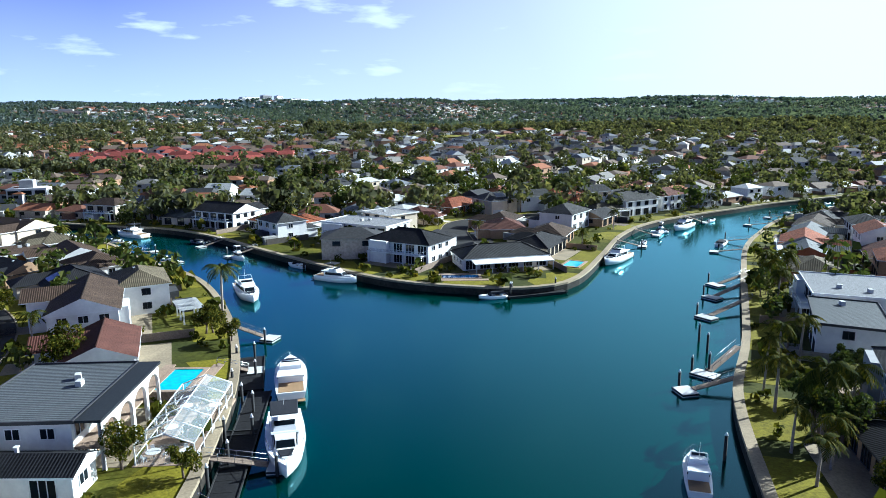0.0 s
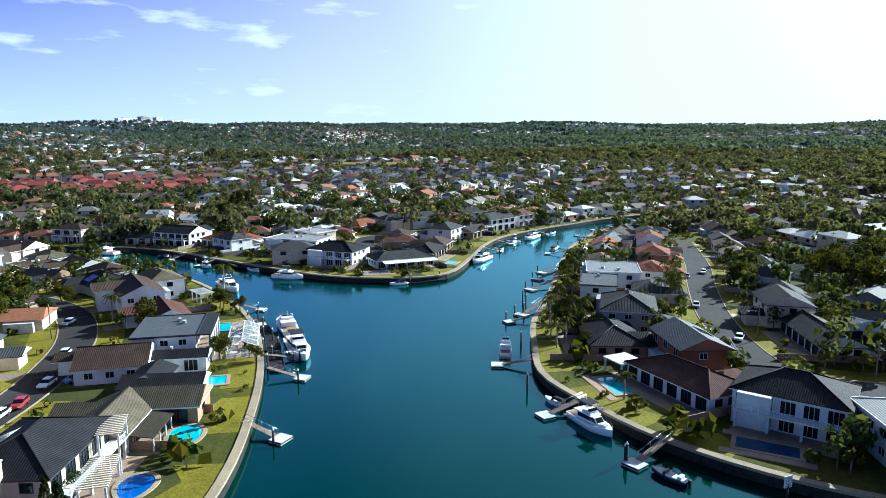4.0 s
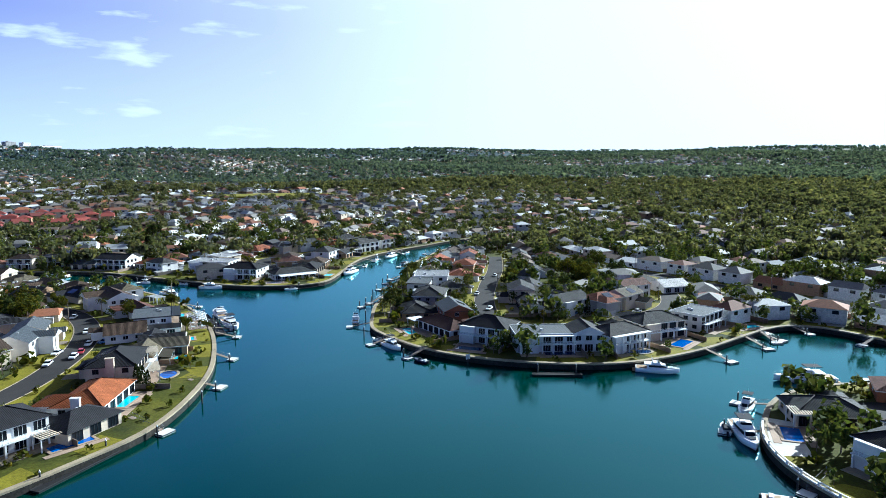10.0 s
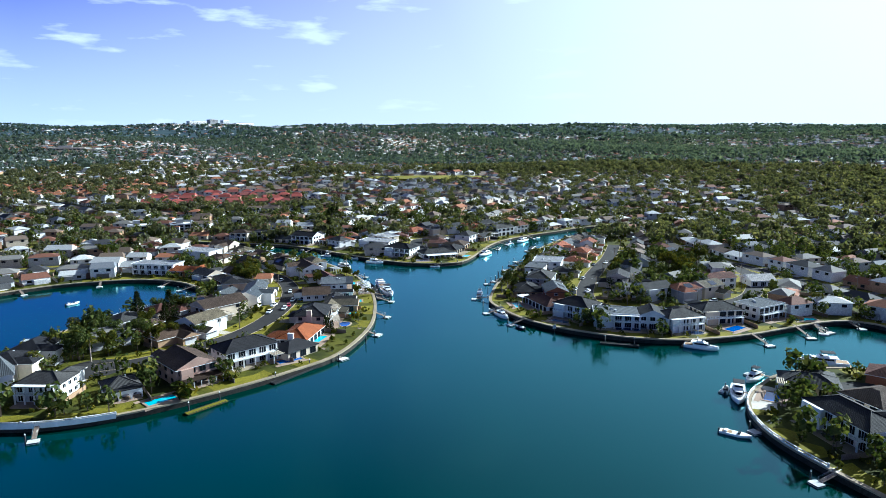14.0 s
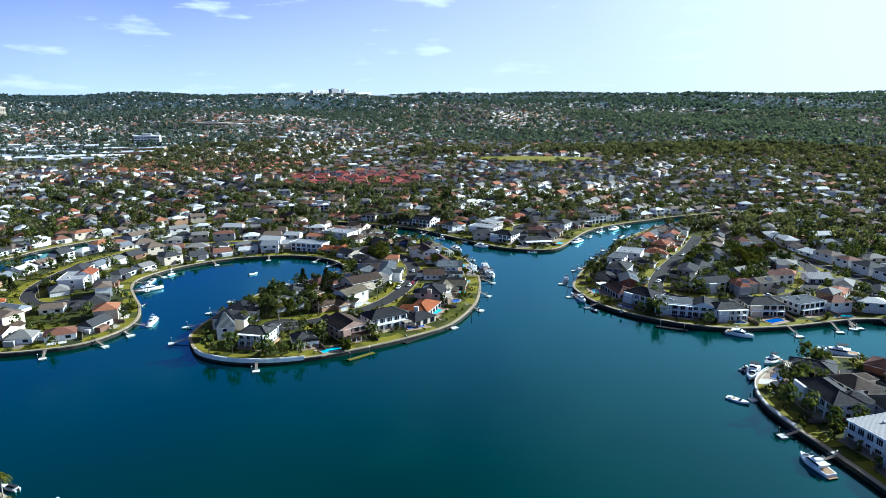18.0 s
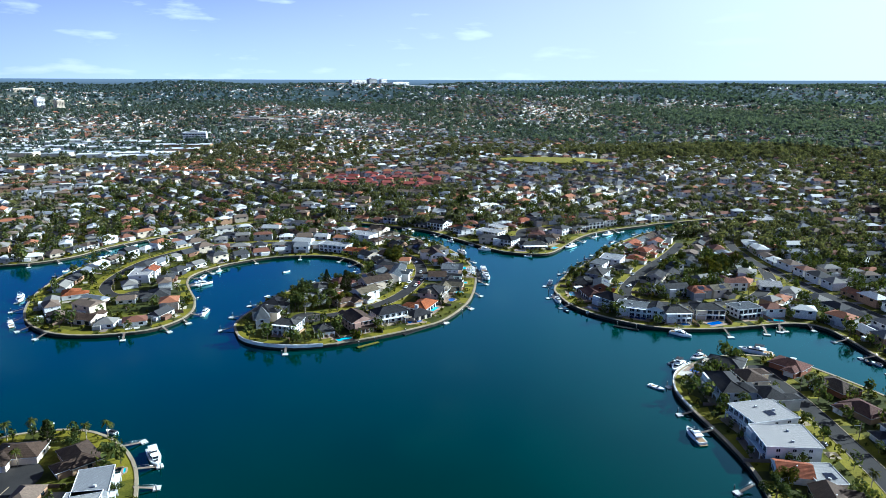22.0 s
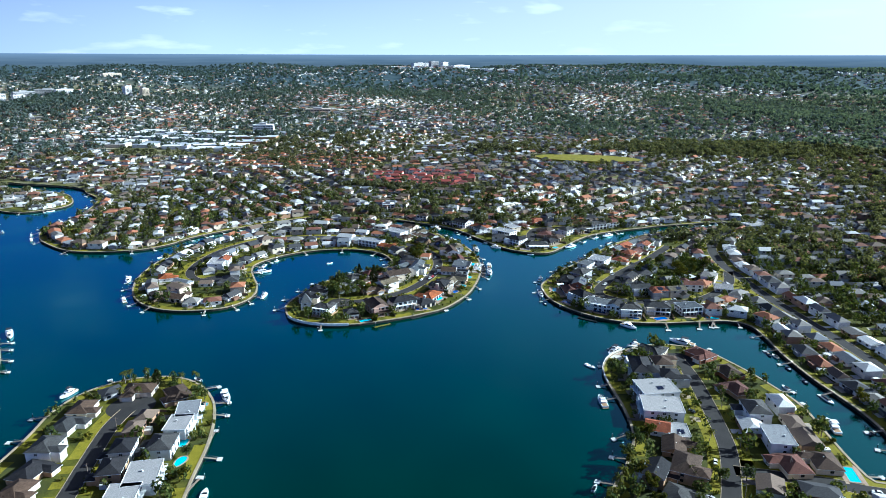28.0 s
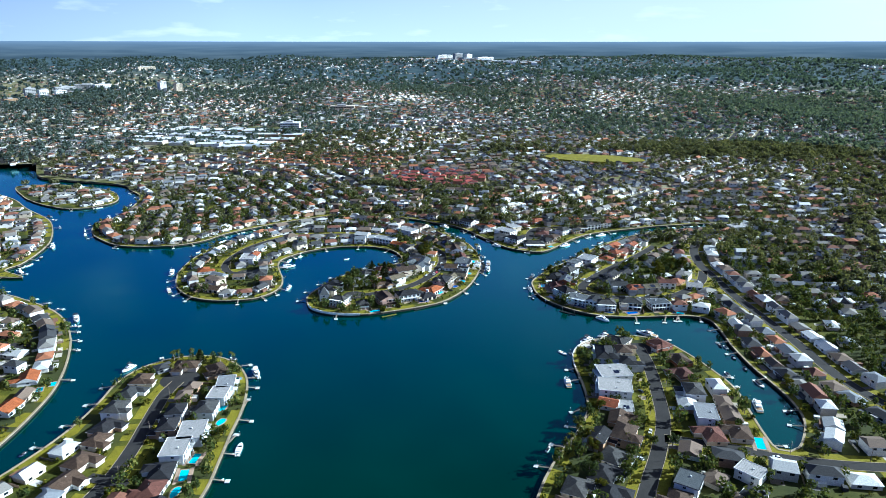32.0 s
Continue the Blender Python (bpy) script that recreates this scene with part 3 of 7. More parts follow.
def window_mesh(w, h, bars):
    """One frame with its sunk panes, in a single closed shell against the wall."""
    bm = bmesh.new()
    f, deep, sunk = 0.09, 0.1, 0.03
    xs = [-w / 2 - f]
    for k in range(bars + 1):
        x0, x1 = -w / 2 + k * w / (bars + 1), -w / 2 + (k + 1) * w / (bars + 1)
        xs += [x0 + (0.035 if k else 0), x1 - (0.035 if k < bars else 0)]
    xs.append(w / 2 + f)
    zs = [-f, 0, h, h + f]
    grid = [[bm.verts.new((x, -deep, z)) for z in zs] for x in xs]
    for i in range(len(xs) - 1):
        for j in range(3):
            q = [grid[i][j], grid[i + 1][j], grid[i + 1][j + 1], grid[i][j + 1]]
            if j == 1 and i % 2 == 1:
                back = [bm.verts.new((v.co.x, -sunk, v.co.z)) for v in q]
                for k in range(4):
                    bm.faces.new((q[k], q[(k + 1) % 4], back[(k + 1) % 4], back[k]))
                bm.faces.new(back).material_index = 1
            else:
                bm.faces.new(q)
    rim = [grid[i][0] for i in range(len(xs))] + [grid[-1][j] for j in (1, 2, 3)] + [grid[i][3] for i in range(len(xs) - 2, -1, -1)] + [grid[0][2], grid[0][1]]
    wall = [bm.verts.new((v.co.x, 0, v.co.z)) for v in rim]
    for k in range(len(rim)):
        n = (k + 1) % len(rim)
        bm.faces.new((rim[n], rim[k], wall[k], wall[n]))
    return bm


def add_window(parent, x, y, z, turn, w, h, bars=1, dark=False, name="window"):
    key = (name, round(w, 1), round(h, 1), bars, dark)
    me = shared(key, lambda: window_mesh(w, h, bars))
    ob = linked(name, me, [DARK_TRIM if dark else TRIM, GLASS], parent)
    ob.matrix_basis = pose(x, y, z, 0, 0, turn)
    return ob


def roof_mesh(kind, w, d, eave, pitch=0.42, over=0.55):
    """A roof with its eaves, fascia and soffit, and the courses laid out in metres down each slope."""
    bm = bmesh.new()
    uv = bm.loops.layers.uv.new("courses")
    hw, hd = w / 2 + over, d / 2 + over
    if kind == "flat":
        t = 0.16
        def ring(x, y, z):
            return [bm.verts.new(p) for p in ((-x, -y, z), (x, -y, z), (x, y, z), (-x, y, z))]
        rows = [ring(hw, hd, eave), ring(hw, hd, eave + 0.42), ring(hw - t, hd - t, eave + 0.42), ring(hw - t, hd - t, eave + 0.22)]
        for k, (lo, hi) in enumerate(zip(rows[:-1], rows[1:])):
            for i in range(4):
                bm.faces.new((lo[i], lo[(i + 1) % 4], hi[(i + 1) % 4], hi[i])).material_index = 1
        bm.faces.new(rows[3])
        bm.faces.new(rows[0][::-1]).material_index = 1
        top = None
    else:
        turned = hd > hw
        a, b = (hd, hw) if turned else (hw, hd)
        if kind == "spire":
            rise, inset = b * 1.5, a
        else:
            rise, inset = b * pitch, (b if kind == "hip" else 0.0)
        ridge = max(a - inset, 0.01)
        pts = [(-a, -b, 0), (a, -b, 0), (a, b, 0), (-a, b, 0), (-ridge, 0, rise), (ridge, 0, rise)]
        if turned:
            pts = [(-y, x, z) for x, y, z in pts]
        low = [bm.verts.new((x, y, eave - 0.2)) for x, y, z in pts[:4]]
        up = [bm.verts.new((x, y, eave + z)) for x, y, z in pts]
        for f in ((0, 1, 5, 4), (1, 2, 5), (2, 3, 4, 5), (3, 0, 4)):
            face = bm.faces.new([up[i] for i in f])
            gable = kind == "gable" and len(f) == 3
            face.material_index = 2 if gable else 0
        for i in range(4):
            bm.faces.new((low[i], low[(i + 1) % 4], up[(i + 1) % 4], up[i])).material_index = 1
        bm.faces.new(low[::-1]).material_index = 1
    bm.normal_update()
    for face in bm.faces:
        n = face.normal
        flatn = Vector((n.x, n.y, 0))
        along = Vector((-n.y, n.x, 0)).normalized() if flatn.length > 0.05 else Vector((1, 0, 0))
        down = n.cross(along)
        for loop in face.loops:
            loop[uv].uv = (loop.vert.co.dot(along), loop.vert.co.dot(down))
    return bm


HOUSES = []
house_rng = random.Random(3)


def house(x, y, w, d, storeys, kind, roof_mat, wall_mat, near=False, arches=False, columns=False, balcony=False, verandah=False, pergola=False, solar=False,
          chimney=False, turn=None):
    r = house_rng
    if turn is None:
        dist, dx, dy = to_shore(x, y)
        turn = math.degrees(math.atan2(dy, dx)) + 90
    ground_z = float(height(x, y))
    home = new("house")
    home.matrix_basis = pose(x, y, ground_z, 0, 0, turn)
    storey_word = "two-storey" if storeys == 2 else "single-storey"
    shape = {"hip": "hipped", "gable": "gabled", "flat": "flat", "spire": "steep pyramid"}[kind]
    extra = " and arches" if arches else " and a columned terrace" if columns else " and solar panels" if solar else " and a verandah" if verandah else " and a balcony" if balcony else ""
    tagged(home, f"{storey_word} {WORDS[wall_mat]} house, {shape} {WORDS[roof_mat]} roof{extra}", "house", group="canal-side houses")
    HOUSES.append((x, y, max(w, d) * 0.5, turn, w, d))
    tall = 0.25 + 2.85 * storeys
    eave = tall
    bm = bmesh.new()
    box(bm, -w / 2, -d / 2, -0.6, w / 2, d / 2, eave)
    if storeys == 2 and near and not arches and r.random() < 0.7:
        box(bm, -w / 2 + 1.0, -d / 2 - 1.6, -0.6, -w / 2 + w * 0.36, -d / 2, eave - 0.02)
    part("wall", bm, wall_mat, home)
    trim = DARK_TRIM if roof_mat in (T_DARK, METAL_GREY) and r.random() < 0.5 else TRIM
    roof = part("roof", roof_mesh(kind, w, d, eave), [roof_mat, trim, wall_mat], home)
    if kind in ("hip", "gable") and near:
        bm = bmesh.new()
        hw, hd = w / 2 + 0.55, d / 2 + 0.55
        a, b = max(hw, hd), min(hw, hd)
        rise, ridge = b * 0.42, max(a - (b if kind == "hip" else 0), 0.05)
        ends = [(-ridge, 0, eave + rise + 0.05), (ridge, 0, eave + rise + 0.05)]
        corners = [(-a, -b, eave + 0.03), (a, -b, eave + 0.03), (a, b, eave + 0.03), (-a, b, eave + 0.03)]
        lines = [(ends[0], ends[1])] + ([(corners[0], ends[0]), (corners[3], ends[0]), (corners[1], ends[1]), (corners[2], ends[1])] if kind == "hip" else [])
        for p, q in lines:
            if hd > hw:
                p, q = (-p[1], p[0], p[2]), (-q[1], q[0], q[2])
            tube(bm, p, q, 0.13, 0.13, 5)
        part("ridge_capping", bm, roof_mat, roof)
    if kind in ("hip", "gable") and w > 12:
        # a wing that breaks the outline towards the street
        ww, wd, wx = w * r.uniform(0.36, 0.46), 5.5, r.choice((-1, 1)) * w * 0.25
        bm = bmesh.new()
        we = 0.25 + 2.85 * (1 if storeys == 1 or r.random() < 0.5 else 2)
        box(bm, wx - ww / 2, d / 2, -0.6, wx + ww / 2, d / 2 + wd - 1.0, we - 0.02)
        part("garage_wing", bm, wall_mat, home)
        rm = roof_mesh(kind, ww, wd + d * 0.5, we)
        bmesh.ops.translate(rm, verts=rm.verts, vec=(wx, d / 2 + wd / 2 - 0.5 - d * 0.25, -0.03))
        part("wing_roof", rm, [roof_mat, trim, wall_mat], home)
        door = linked("garage_door", shared(("garage_door",), lambda: boxed(*[(-2.4, -0.06 - 0.015 * (k % 2), 0.55 * k, 2.4, 0, 0.55 * k + 0.53) for k in range(4)])), [BLIND], home)
        door.matrix_basis = pose(wx, d / 2 + wd - 1.0, 0.05, 0, 0, 180)
    if near and turn is not None and kind != "spire":
        part("driveway", boxed((-2.6 + w * 0.2, d / 2 + 4.6, -0.4, 2.6 + w * 0.2, d / 2 + 9.5, 0.06)), CONCRETE, home, "pale concrete driveway")
    if near:
        part("terrace", boxed((-w * 0.46, -d / 2 - 5.0, -0.4, w * 0.46, -d / 2 - 0.01, 0.07)), PAVING if r.random() < 0.5 else CONCRETE, home, "paved terrace")
        fence = tagged(part("garden_wall", boxed((-0.09, -11.5, -0.4, 0.09, 9.0, 1.5)), TIMBER if r.random() < 0.6 else BRICK_TAN), "low boundary wall between two gardens", "garden wall", group="garden walls")
        fence.matrix_basis = home.matrix_basis @ pose(w / 2 + 1.3, -d / 2 + 2.5, 0)
    dark = wall_mat in (CREAM, BRICK_TAN, PINK) or r.random() < 0.3
    front = -d / 2
    for s in range(storeys):
        z = 0.25 + 2.85 * s
        n = max(2, int(w / (3.4 if near else 4.2)))
        for k in range(n):
            wx = -w / 2 + (k + 0.5) * w / n
            bay = storeys == 2 and near and -w / 2 + 1.0 < wx < -w / 2 + w * 0.36
            if s == 0 or balcony or columns:
                add_window(home, wx, front, z + 0.05, 0, 2.6 if w / n > 3.6 else 2.2, 2.25, 2, dark, "glass_door")
            else:
                add_window(home, wx, front, z + 0.75, 0, 2.0, 1.6, 1, dark)
        sides = (2 if d > 9 else 1) if near else 1
        for k in range(sides + (1 if near else 0)):
            wy = -d / 2 + (k + 0.7) * d / (sides + (1.4 if near else 0.6))
            add_window(home, w / 2, wy, z + 0.95, 90, 1.5, 1.2, 1, dark)
            add_window(home, -w / 2, wy, z + 0.95, -90, 1.5, 1.2, 1, dark)
        if kind == "flat" or s == 1:
            for k in range(2):
                add_window(home, (-0.25 + 0.5 * k) * w, d / 2, z + 0.9, 180, 1.6, 1.3, 1, dark)
    if balcony or columns:
        deep = 2.2
        bm = boxed((-w * 0.46, front - deep, 2.9, w * 0.46, front - 0.005, 3.1))
        slab = part("balcony_slab", bm, TRIM, home, "white balcony slab")
        n = max(3, int(w / (3.4 if columns else 5)))
        for k in range(n + 1):
            px = -w * 0.44 + k * w * 0.88 / n
            col = linked("column", shared(("column", columns), lambda: boxed((-0.2, -0.2, -0.5, 0.2, 0.2, 5.8 if columns else 2.9))), [TRIM], home)
            col.matrix_basis = pose(px, front - deep + 0.25, 0)
        rail = boxed((-w * 0.46, front - deep, 4.05, w * 0.46, front - deep + 0.06, 4.12), (-w * 0.46, front - deep, 4.05, -w * 0.46 + 0.06, front, 4.12), (w * 0.46 - 0.06, front - deep, 4.05, w * 0.46, front, 4.12))
        for k in range(int(w / 1.2)):
            px = -w * 0.46 + (k + 0.5) * w * 0.92 / int(w / 1.2)
            box(rail, px - 0.03, front - deep, 3.1, px + 0.03, front - deep + 0.05, 4.05)
        part("balustrade", rail, TRIM, home)
        pane = part("balustrade_glass", boxed((-w * 0.45, front - deep + 0.02, 3.15, w * 0.45, front - deep + 0.035, 4.0)), CLEAR, home)
        if columns:
            part("terrace_cornice", boxed((-w * 0.47, front - deep - 0.1, 5.7, w * 0.47, front, 5.95)), TRIM, home)
    if verandah:
        bm = bmesh.new()
        y0, y1 = front - 4.2, front + 0.3
        for a, b in (((y0, 2.45), (y1, 3.0)),):
            vs = [bm.verts.new(p) for p in ((-w * 0.42, a[0], a[1]), (w * 0.5, a[0], a[1]), (w * 0.5, b[0], b[1]), (-w * 0.42, b[0], b[1]))]
            lo = [bm.verts.new(v.co - Vector((0, 0, 0.14))) for v in vs]
            bm.faces.new(vs)
            bm.faces.new(lo[::-1])
            for k in range(4):
                bm.faces.new((lo[k], lo[(k + 1) % 4], vs[(k + 1) % 4], vs[k]))
        part("verandah_roof", bm, TRIM if wall_mat is WHITE else roof_mat, home)
        for k in range(6):
            post = linked("verandah_post", shared(("verandah_post",), lambda: boxed((-0.09, -0.09, -0.4, 0.09, 0.09, 2.4))), [TRIM], home)
            post.matrix_basis = pose(-w * 0.4 + k * w * 0.178, y0 + 0.2, 0)
    if arches:
        n, span = max(3, int(w / 4)), w / max(3, int(w / 4))
        def arch():
            bm = bmesh.new()
            top, half, leg = tall, span / 2, 0.32
            prof = [(-half, 0), (-half + leg, 0)] + [(-(half - leg) * math.cos(a), tall - 1.9 - 0.3 + (half - leg) * 0.85 * math.sin(a)) for a in np.linspace(0, math.pi, 13)] + [(half - leg, 0), (half, 0)]
            f, b = [bm.verts.new((px, -0.2, pz)) for px, pz in prof], [bm.verts.new((px, 0.2, pz)) for px, pz in prof]
            ft, bt = [bm.verts.new((px, -0.2, top)) for px, pz in prof], [bm.verts.new((px, 0.2, top)) for px, pz in prof]
            for i in range(1, len(prof) - 2):
                bm.faces.new((f[i], f[i + 1], ft[i + 1], ft[i]))
                bm.faces.new((b[i + 1], b[i], bt[i], bt[i + 1]))
                bm.faces.new((f[i + 1], f[i], b[i], b[i + 1]))
            for i, s in ((0, 1), (len(prof) - 2, 1)):
                bm.faces.new((f[i], f[i + 1], ft[i + 1], ft[i]))
                bm.faces.new((b[i + 1], b[i], bt[i], bt[i + 1]))
            return bm
        for k in range(n):
            a = linked("arch", shared(("arch", round(span, 2), storeys), arch), [wall_mat], home)
            a.matrix_basis = pose(-w / 2 + (k + 0.5) * span, front - 3.0, 0)
        part("gallery_roof", boxed((-w / 2 - 0.4, front - 3.4, tall + 0.004, w / 2 + 0.4, front - 0.56, tall + 0.3)), roof_mat, home)
        if storeys == 2:
            part("gallery_floor", boxed((-w / 2, front - 2.75, 2.7, w / 2, front - 0.005, 2.95)), PAVING, home)
    if pergola:
        for k in range(4):
            post = linked("pergola_post", shared(("pergola_post",), lambda: boxed((-0.15, -0.15, -0.4, 0.15, 0.15, 2.7))), [TRIM], home)
            post.matrix_basis = pose(-w / 2 - 5 + 5 * (k % 2), front - 1.5 + 5 * (k // 2), 0)
        part("pergola_roof", boxed((-w / 2 - 5.4, front - 1.9, 2.7, -w / 2 + 0.4, front + 3.9, 2.95)), TRIM, home, "flat white patio roof")
    if chimney:
        part("chimney", boxed((-w * 0.5 - 0.9, -1.2, -0.5, -w * 0.5 - 0.005, 1.0, tall + 2.4), (-w * 0.5 - 1.0, -1.3, tall + 2.4, -w * 0.5 + 0.1, 1.1, tall + 2.6)), wall_mat, home)
    if solar:
        flat = kind == "flat"
        slope = 0 if flat else math.degrees(math.atan(0.42))
        hw, hd = w / 2 + 0.55, d / 2 + 0.55
        b = min(hw, hd)
        for k in range(8):
            panel = linked("solar_panel", shared(("solar_panel",), lambda: boxed((-0.5, -0.82, 0.06, 0.5, 0.82, 0.1), (-0.48, -0.8, 0.1, 0.48, 0.8, 0.105))), [SOLAR], home)
            px, row = -2.2 + 1.06 * (k % 4), k // 4
            if flat:
                panel.matrix_basis = pose(px + w * 0.2, 1.9 * row, eave + 0.42, 8, 0, 0)
            elif hw >= hd:
                out = b * 0.66 - 1.6 * row
                panel.matrix_basis = pose(px, out, eave + (b - out) * 0.42 + 0.02, -slope, 0, 0)
            else:
                out = b * 0.66 - 1.6 * row
                panel.matrix_basis = pose(out, px, eave + (b - out) * 0.42 + 0.02, -slope, 0, -90)
    if kind == "flat":
        for k in range(2 if near else 1):
            ac = linked("air_conditioner", shared(("air_conditioner",), lambda: boxed((-0.5, -0.35, 0, 0.5, 0.35, 0.7), (-0.4, -0.38, 0.1, 0.15, -0.35, 0.6))), [BLIND], home)
            ac.matrix_basis = pose(r.uniform(-0.3, 0.3) * w, r.uniform(-0.25, 0.25) * d, eave + 0.23, 0, 0, r.uniform(0, 90))
    elif r.random() < 0.5:
        part("roof_vent", boxed((-0.15, -0.15, 0, 0.15, 0.15, 0.9), (-0.25, -0.25, 0.9, 0.25, 0.25, 1.0)), TRIM, home).matrix_basis = pose(r.uniform(-0.2, 0.2) * w, 0.8, eave + min(w, d) * 0.12)
    return home


house(-47.4, 75.2, 17, 12.6, 2, "flat", METAL_GREY, WHITE, near=True, arches=True, turn=93)
house(-54.2, 100.1, 15, 10, 1, "gable", T_MAROON, WHITE, near=True)
house(-65.7, 118.1, 20, 11, 2, "gable", T_BROWN, WHITE, near=True)
house(-83.0, 144.8, 18, 13, 1, "hip", T_DARK, CREAM, near=True, solar=True)
house(-116.4, 179.3, 16, 12, 1, "flat", T_BROWN, BRICK_ORANGE, near=True)
house(-55.5, 63.0, 12.5, 13, 1, "gable", T_BROWN, WHITE, near=True, turn=95)
house(-43.6, 63.3, 12, 4.6, 1, "gable", T_DARK, WHITE, turn=0)
house(-42.5, 47.6, 14, 6.5, 1, "gable", T_DARK, WHITE, turn=-3)
house(-40.2, 39.3, 12, 9, 1, "gable", T_OLIVE, BRICK_TAN, turn=-3)
house(-47.2, 31.5, 15, 9.5, 1, "gable", T_OLIVE, BRICK_TAN, near=True, verandah=True, turn=84)
house(-52.3, 16.6, 18, 13, 2, "hip", T_DARK, CREAM, near=True, chimney=True, solar=True, balcony=True)
house(-55.4, -5.7, 20, 12, 1, "hip", T_ORANGE, WHITE, near=True, chimney=True)
house(-73.2, -28.1, 20, 12, 2, "hip", T_DARK, WHITE, near=True, balcony=True, solar=True)
house(-89.5, -43.5, 14, 17, 2, "gable", T_BROWN, PINK, near=True, verandah=True)
house(-106.6, -56.1, 10, 10, 1, "hip", T_GREY, WHITE, near=True, arches=True)
house(-127.8, -57.3, 14, 10, 2, "hip", T_GREY, WHITE, near=True, columns=True, solar=True)
house(-145.8, -50.9, 8, 8, 2, "spire", METAL_GREY, WHITE)
house(-96.4, 34.7, 21, 13, 2, "gable", T_BROWN, CREAM)
house(-123.0, 12.6, 14, 10, 1, "hip", T_BROWN, BRICK_RED)
house(-102.7, 24.5, 13, 10, 1, "hip", T_BROWN, CREAM)
house(-135.3, 126.9, 18, 10, 1, "gable", T_ORANGE, BRICK_RED)
house(-155.0, 135.5, 26, 12, 2, "flat", METAL_PALE, WHITE, balcony=True)
house(-141.8, 179.3, 24, 14, 2, "flat", METAL_PALE, WHITE)
house(79.1, 123.2, 18, 16, 2, "flat", METAL_PALE, WHITE, near=True, balcony=True)
house(63.2, 77.8, 18, 13, 2, "hip", T_GREY, GREY_RENDER, near=True)
house(51.6, 62.2, 18, 12, 1, "hip", T_DARK, BRICK_TAN, near=True)
house(54.9, 34.3, 21, 11, 1, "hip", T_MAROON, WHITE, near=True, pergola=True)
house(65.4, 18.4, 17, 13, 2, "hip", T_DARK, WHITE, near=True, balcony=True, solar=True)
house(78.5, 3.2, 20, 12, 2, "flat", METAL_GREY, WHITE, near=True, columns=True, balcony=True, turn=-16)
house(91.8, -1.1, 11, 12, 2, "gable", T_DARK, WHITE, near=True)
house(102.3, -4.6, 17, 11, 2, "hip", T_GREY, WHITE, near=True, columns=True, solar=True)
house(123.5, 4.5, 19, 12, 2, "hip", T_GREY, CREAM, near=True, solar=True, balcony=True, turn=3)
house(147.0, 9.5, 17, 12, 2, "flat", METAL_GREY, WHITE, near=True, balcony=True)
house(100.4, 54.7, 22, 10, 1, "gable", T_DARK, WHITE, near=True)
house(112.4, 46.7, 16, 11, 2, "gable", T_GREY, WHITE, near=True)
house(117.8, 90.0, 16, 12, 1, "gable", T_DARK, WHITE)
house(140.8, 131.8, 15, 11, 1, "gable", T_DARK, WHITE)
house(258.7, 308.3, 34, 16, 2, "flat", METAL_PALE, WHITE)
house(156.4, 65.5, 16, 10, 2, "gable", T_MAROON, WHITE)
house(182.5, 70.6, 14, 12, 1, "gable", METAL_PALE, WHITE)
house(-9.0, 178.5, 19, 12, 2, "hip", T_DARK, WHITE, near=True, balcony=True, turn=-30)
house(15.0, 172.0, 23, 11, 1, "hip", T_GREY, WHITE, near=True, verandah=True, turn=14)
house(-24.5, 208.5, 24, 14, 2, "flat", METAL_PALE, WHITE, near=True, balcony=True, turn=-28)
house(-56.4, 230.6, 22, 12, 1, "hip", T_RED, WHITE, near=True)
house(-78.6, 238.3, 19, 12, 2, "gable", T_DARK, WHITE, near=True, balcony=True)
house(-113.0, 261.7, 18, 13, 2, "flat", T_DARK, GREY_RENDER)
house(-94.8, 245.5, 16, 11, 1, "gable", METAL_GREY, CREAM)
house(33.5, 204.5, 16, 12, 1, "hip", T_BROWN, BRICK_TAN)
house(27.5, 187.5, 17, 11, 1, "hip", T_DARK, CREAM, near=True, turn=62)
house(43.0, 230.8, 16, 12, 2, "hip", T_GREY, WHITE)
house(75.5, 265.8, 19, 13, 2, "gable", T_GREY, WHITE)
house(94.4, 281.6, 18, 12, 2, "hip", T_MAROON, WHITE)
house(5.1, 274.7, 22, 12, 1, "hip", T_RED, BRICK_RED)
house(-18.5, 229.7, 15, 12, 2, "flat", METAL_PALE, CREAM)
house(112.5, -134.5, 17, 21, 2, "flat", METAL_PALE, WHITE, near=True, balcony=True, solar=True)
house(114.0, -155.5, 17, 21, 2, "flat", METAL_PALE, WHITE, near=True, balcony=True)
house(105.0, -106.5, 23, 12, 2, "hip", T_DARK, WHITE, near=True, balcony=True, turn=-84)
house(113.0, -76.0, 17, 12, 1, "hip", T_GREY, CREAM, near=True, turn=-28)
house(110.5, -174.5, 11, 12, 1, "gable", T_RED, WHITE)
house(120.6, -176.6, 13, 10, 1, "flat", METAL_PALE, WHITE, solar=True)
house(117.1, -191.7, 14, 11, 1, "gable", T_BROWN, BRICK_TAN)
house(120.6, -210.9, 18, 12, 2, "hip", T_BROWN, BRICK_TAN)
house(114.8, -233.1, 15, 12, 1, "hip", T_GREY, CREAM)
house(110.2, -250.5, 16, 13, 1, "hip", T_DARK, WHITE)
house(97.1, -266.3, 15, 12, 1, "hip", T_GREY, CREAM)
house(145.7, -73.2, 16, 12, 1, "hip", T_MAROON, BRICK_RED)
house(158.6, -96.7, 16, 12, 1, "hip", T_BROWN, BRICK_RED)
house(159.8, -120.1, 16, 12, 1, "hip", T_MAROON, BRICK_TAN)
house(164.1, -146.6, 16, 12, 2, "hip", T_GREY, WHITE)
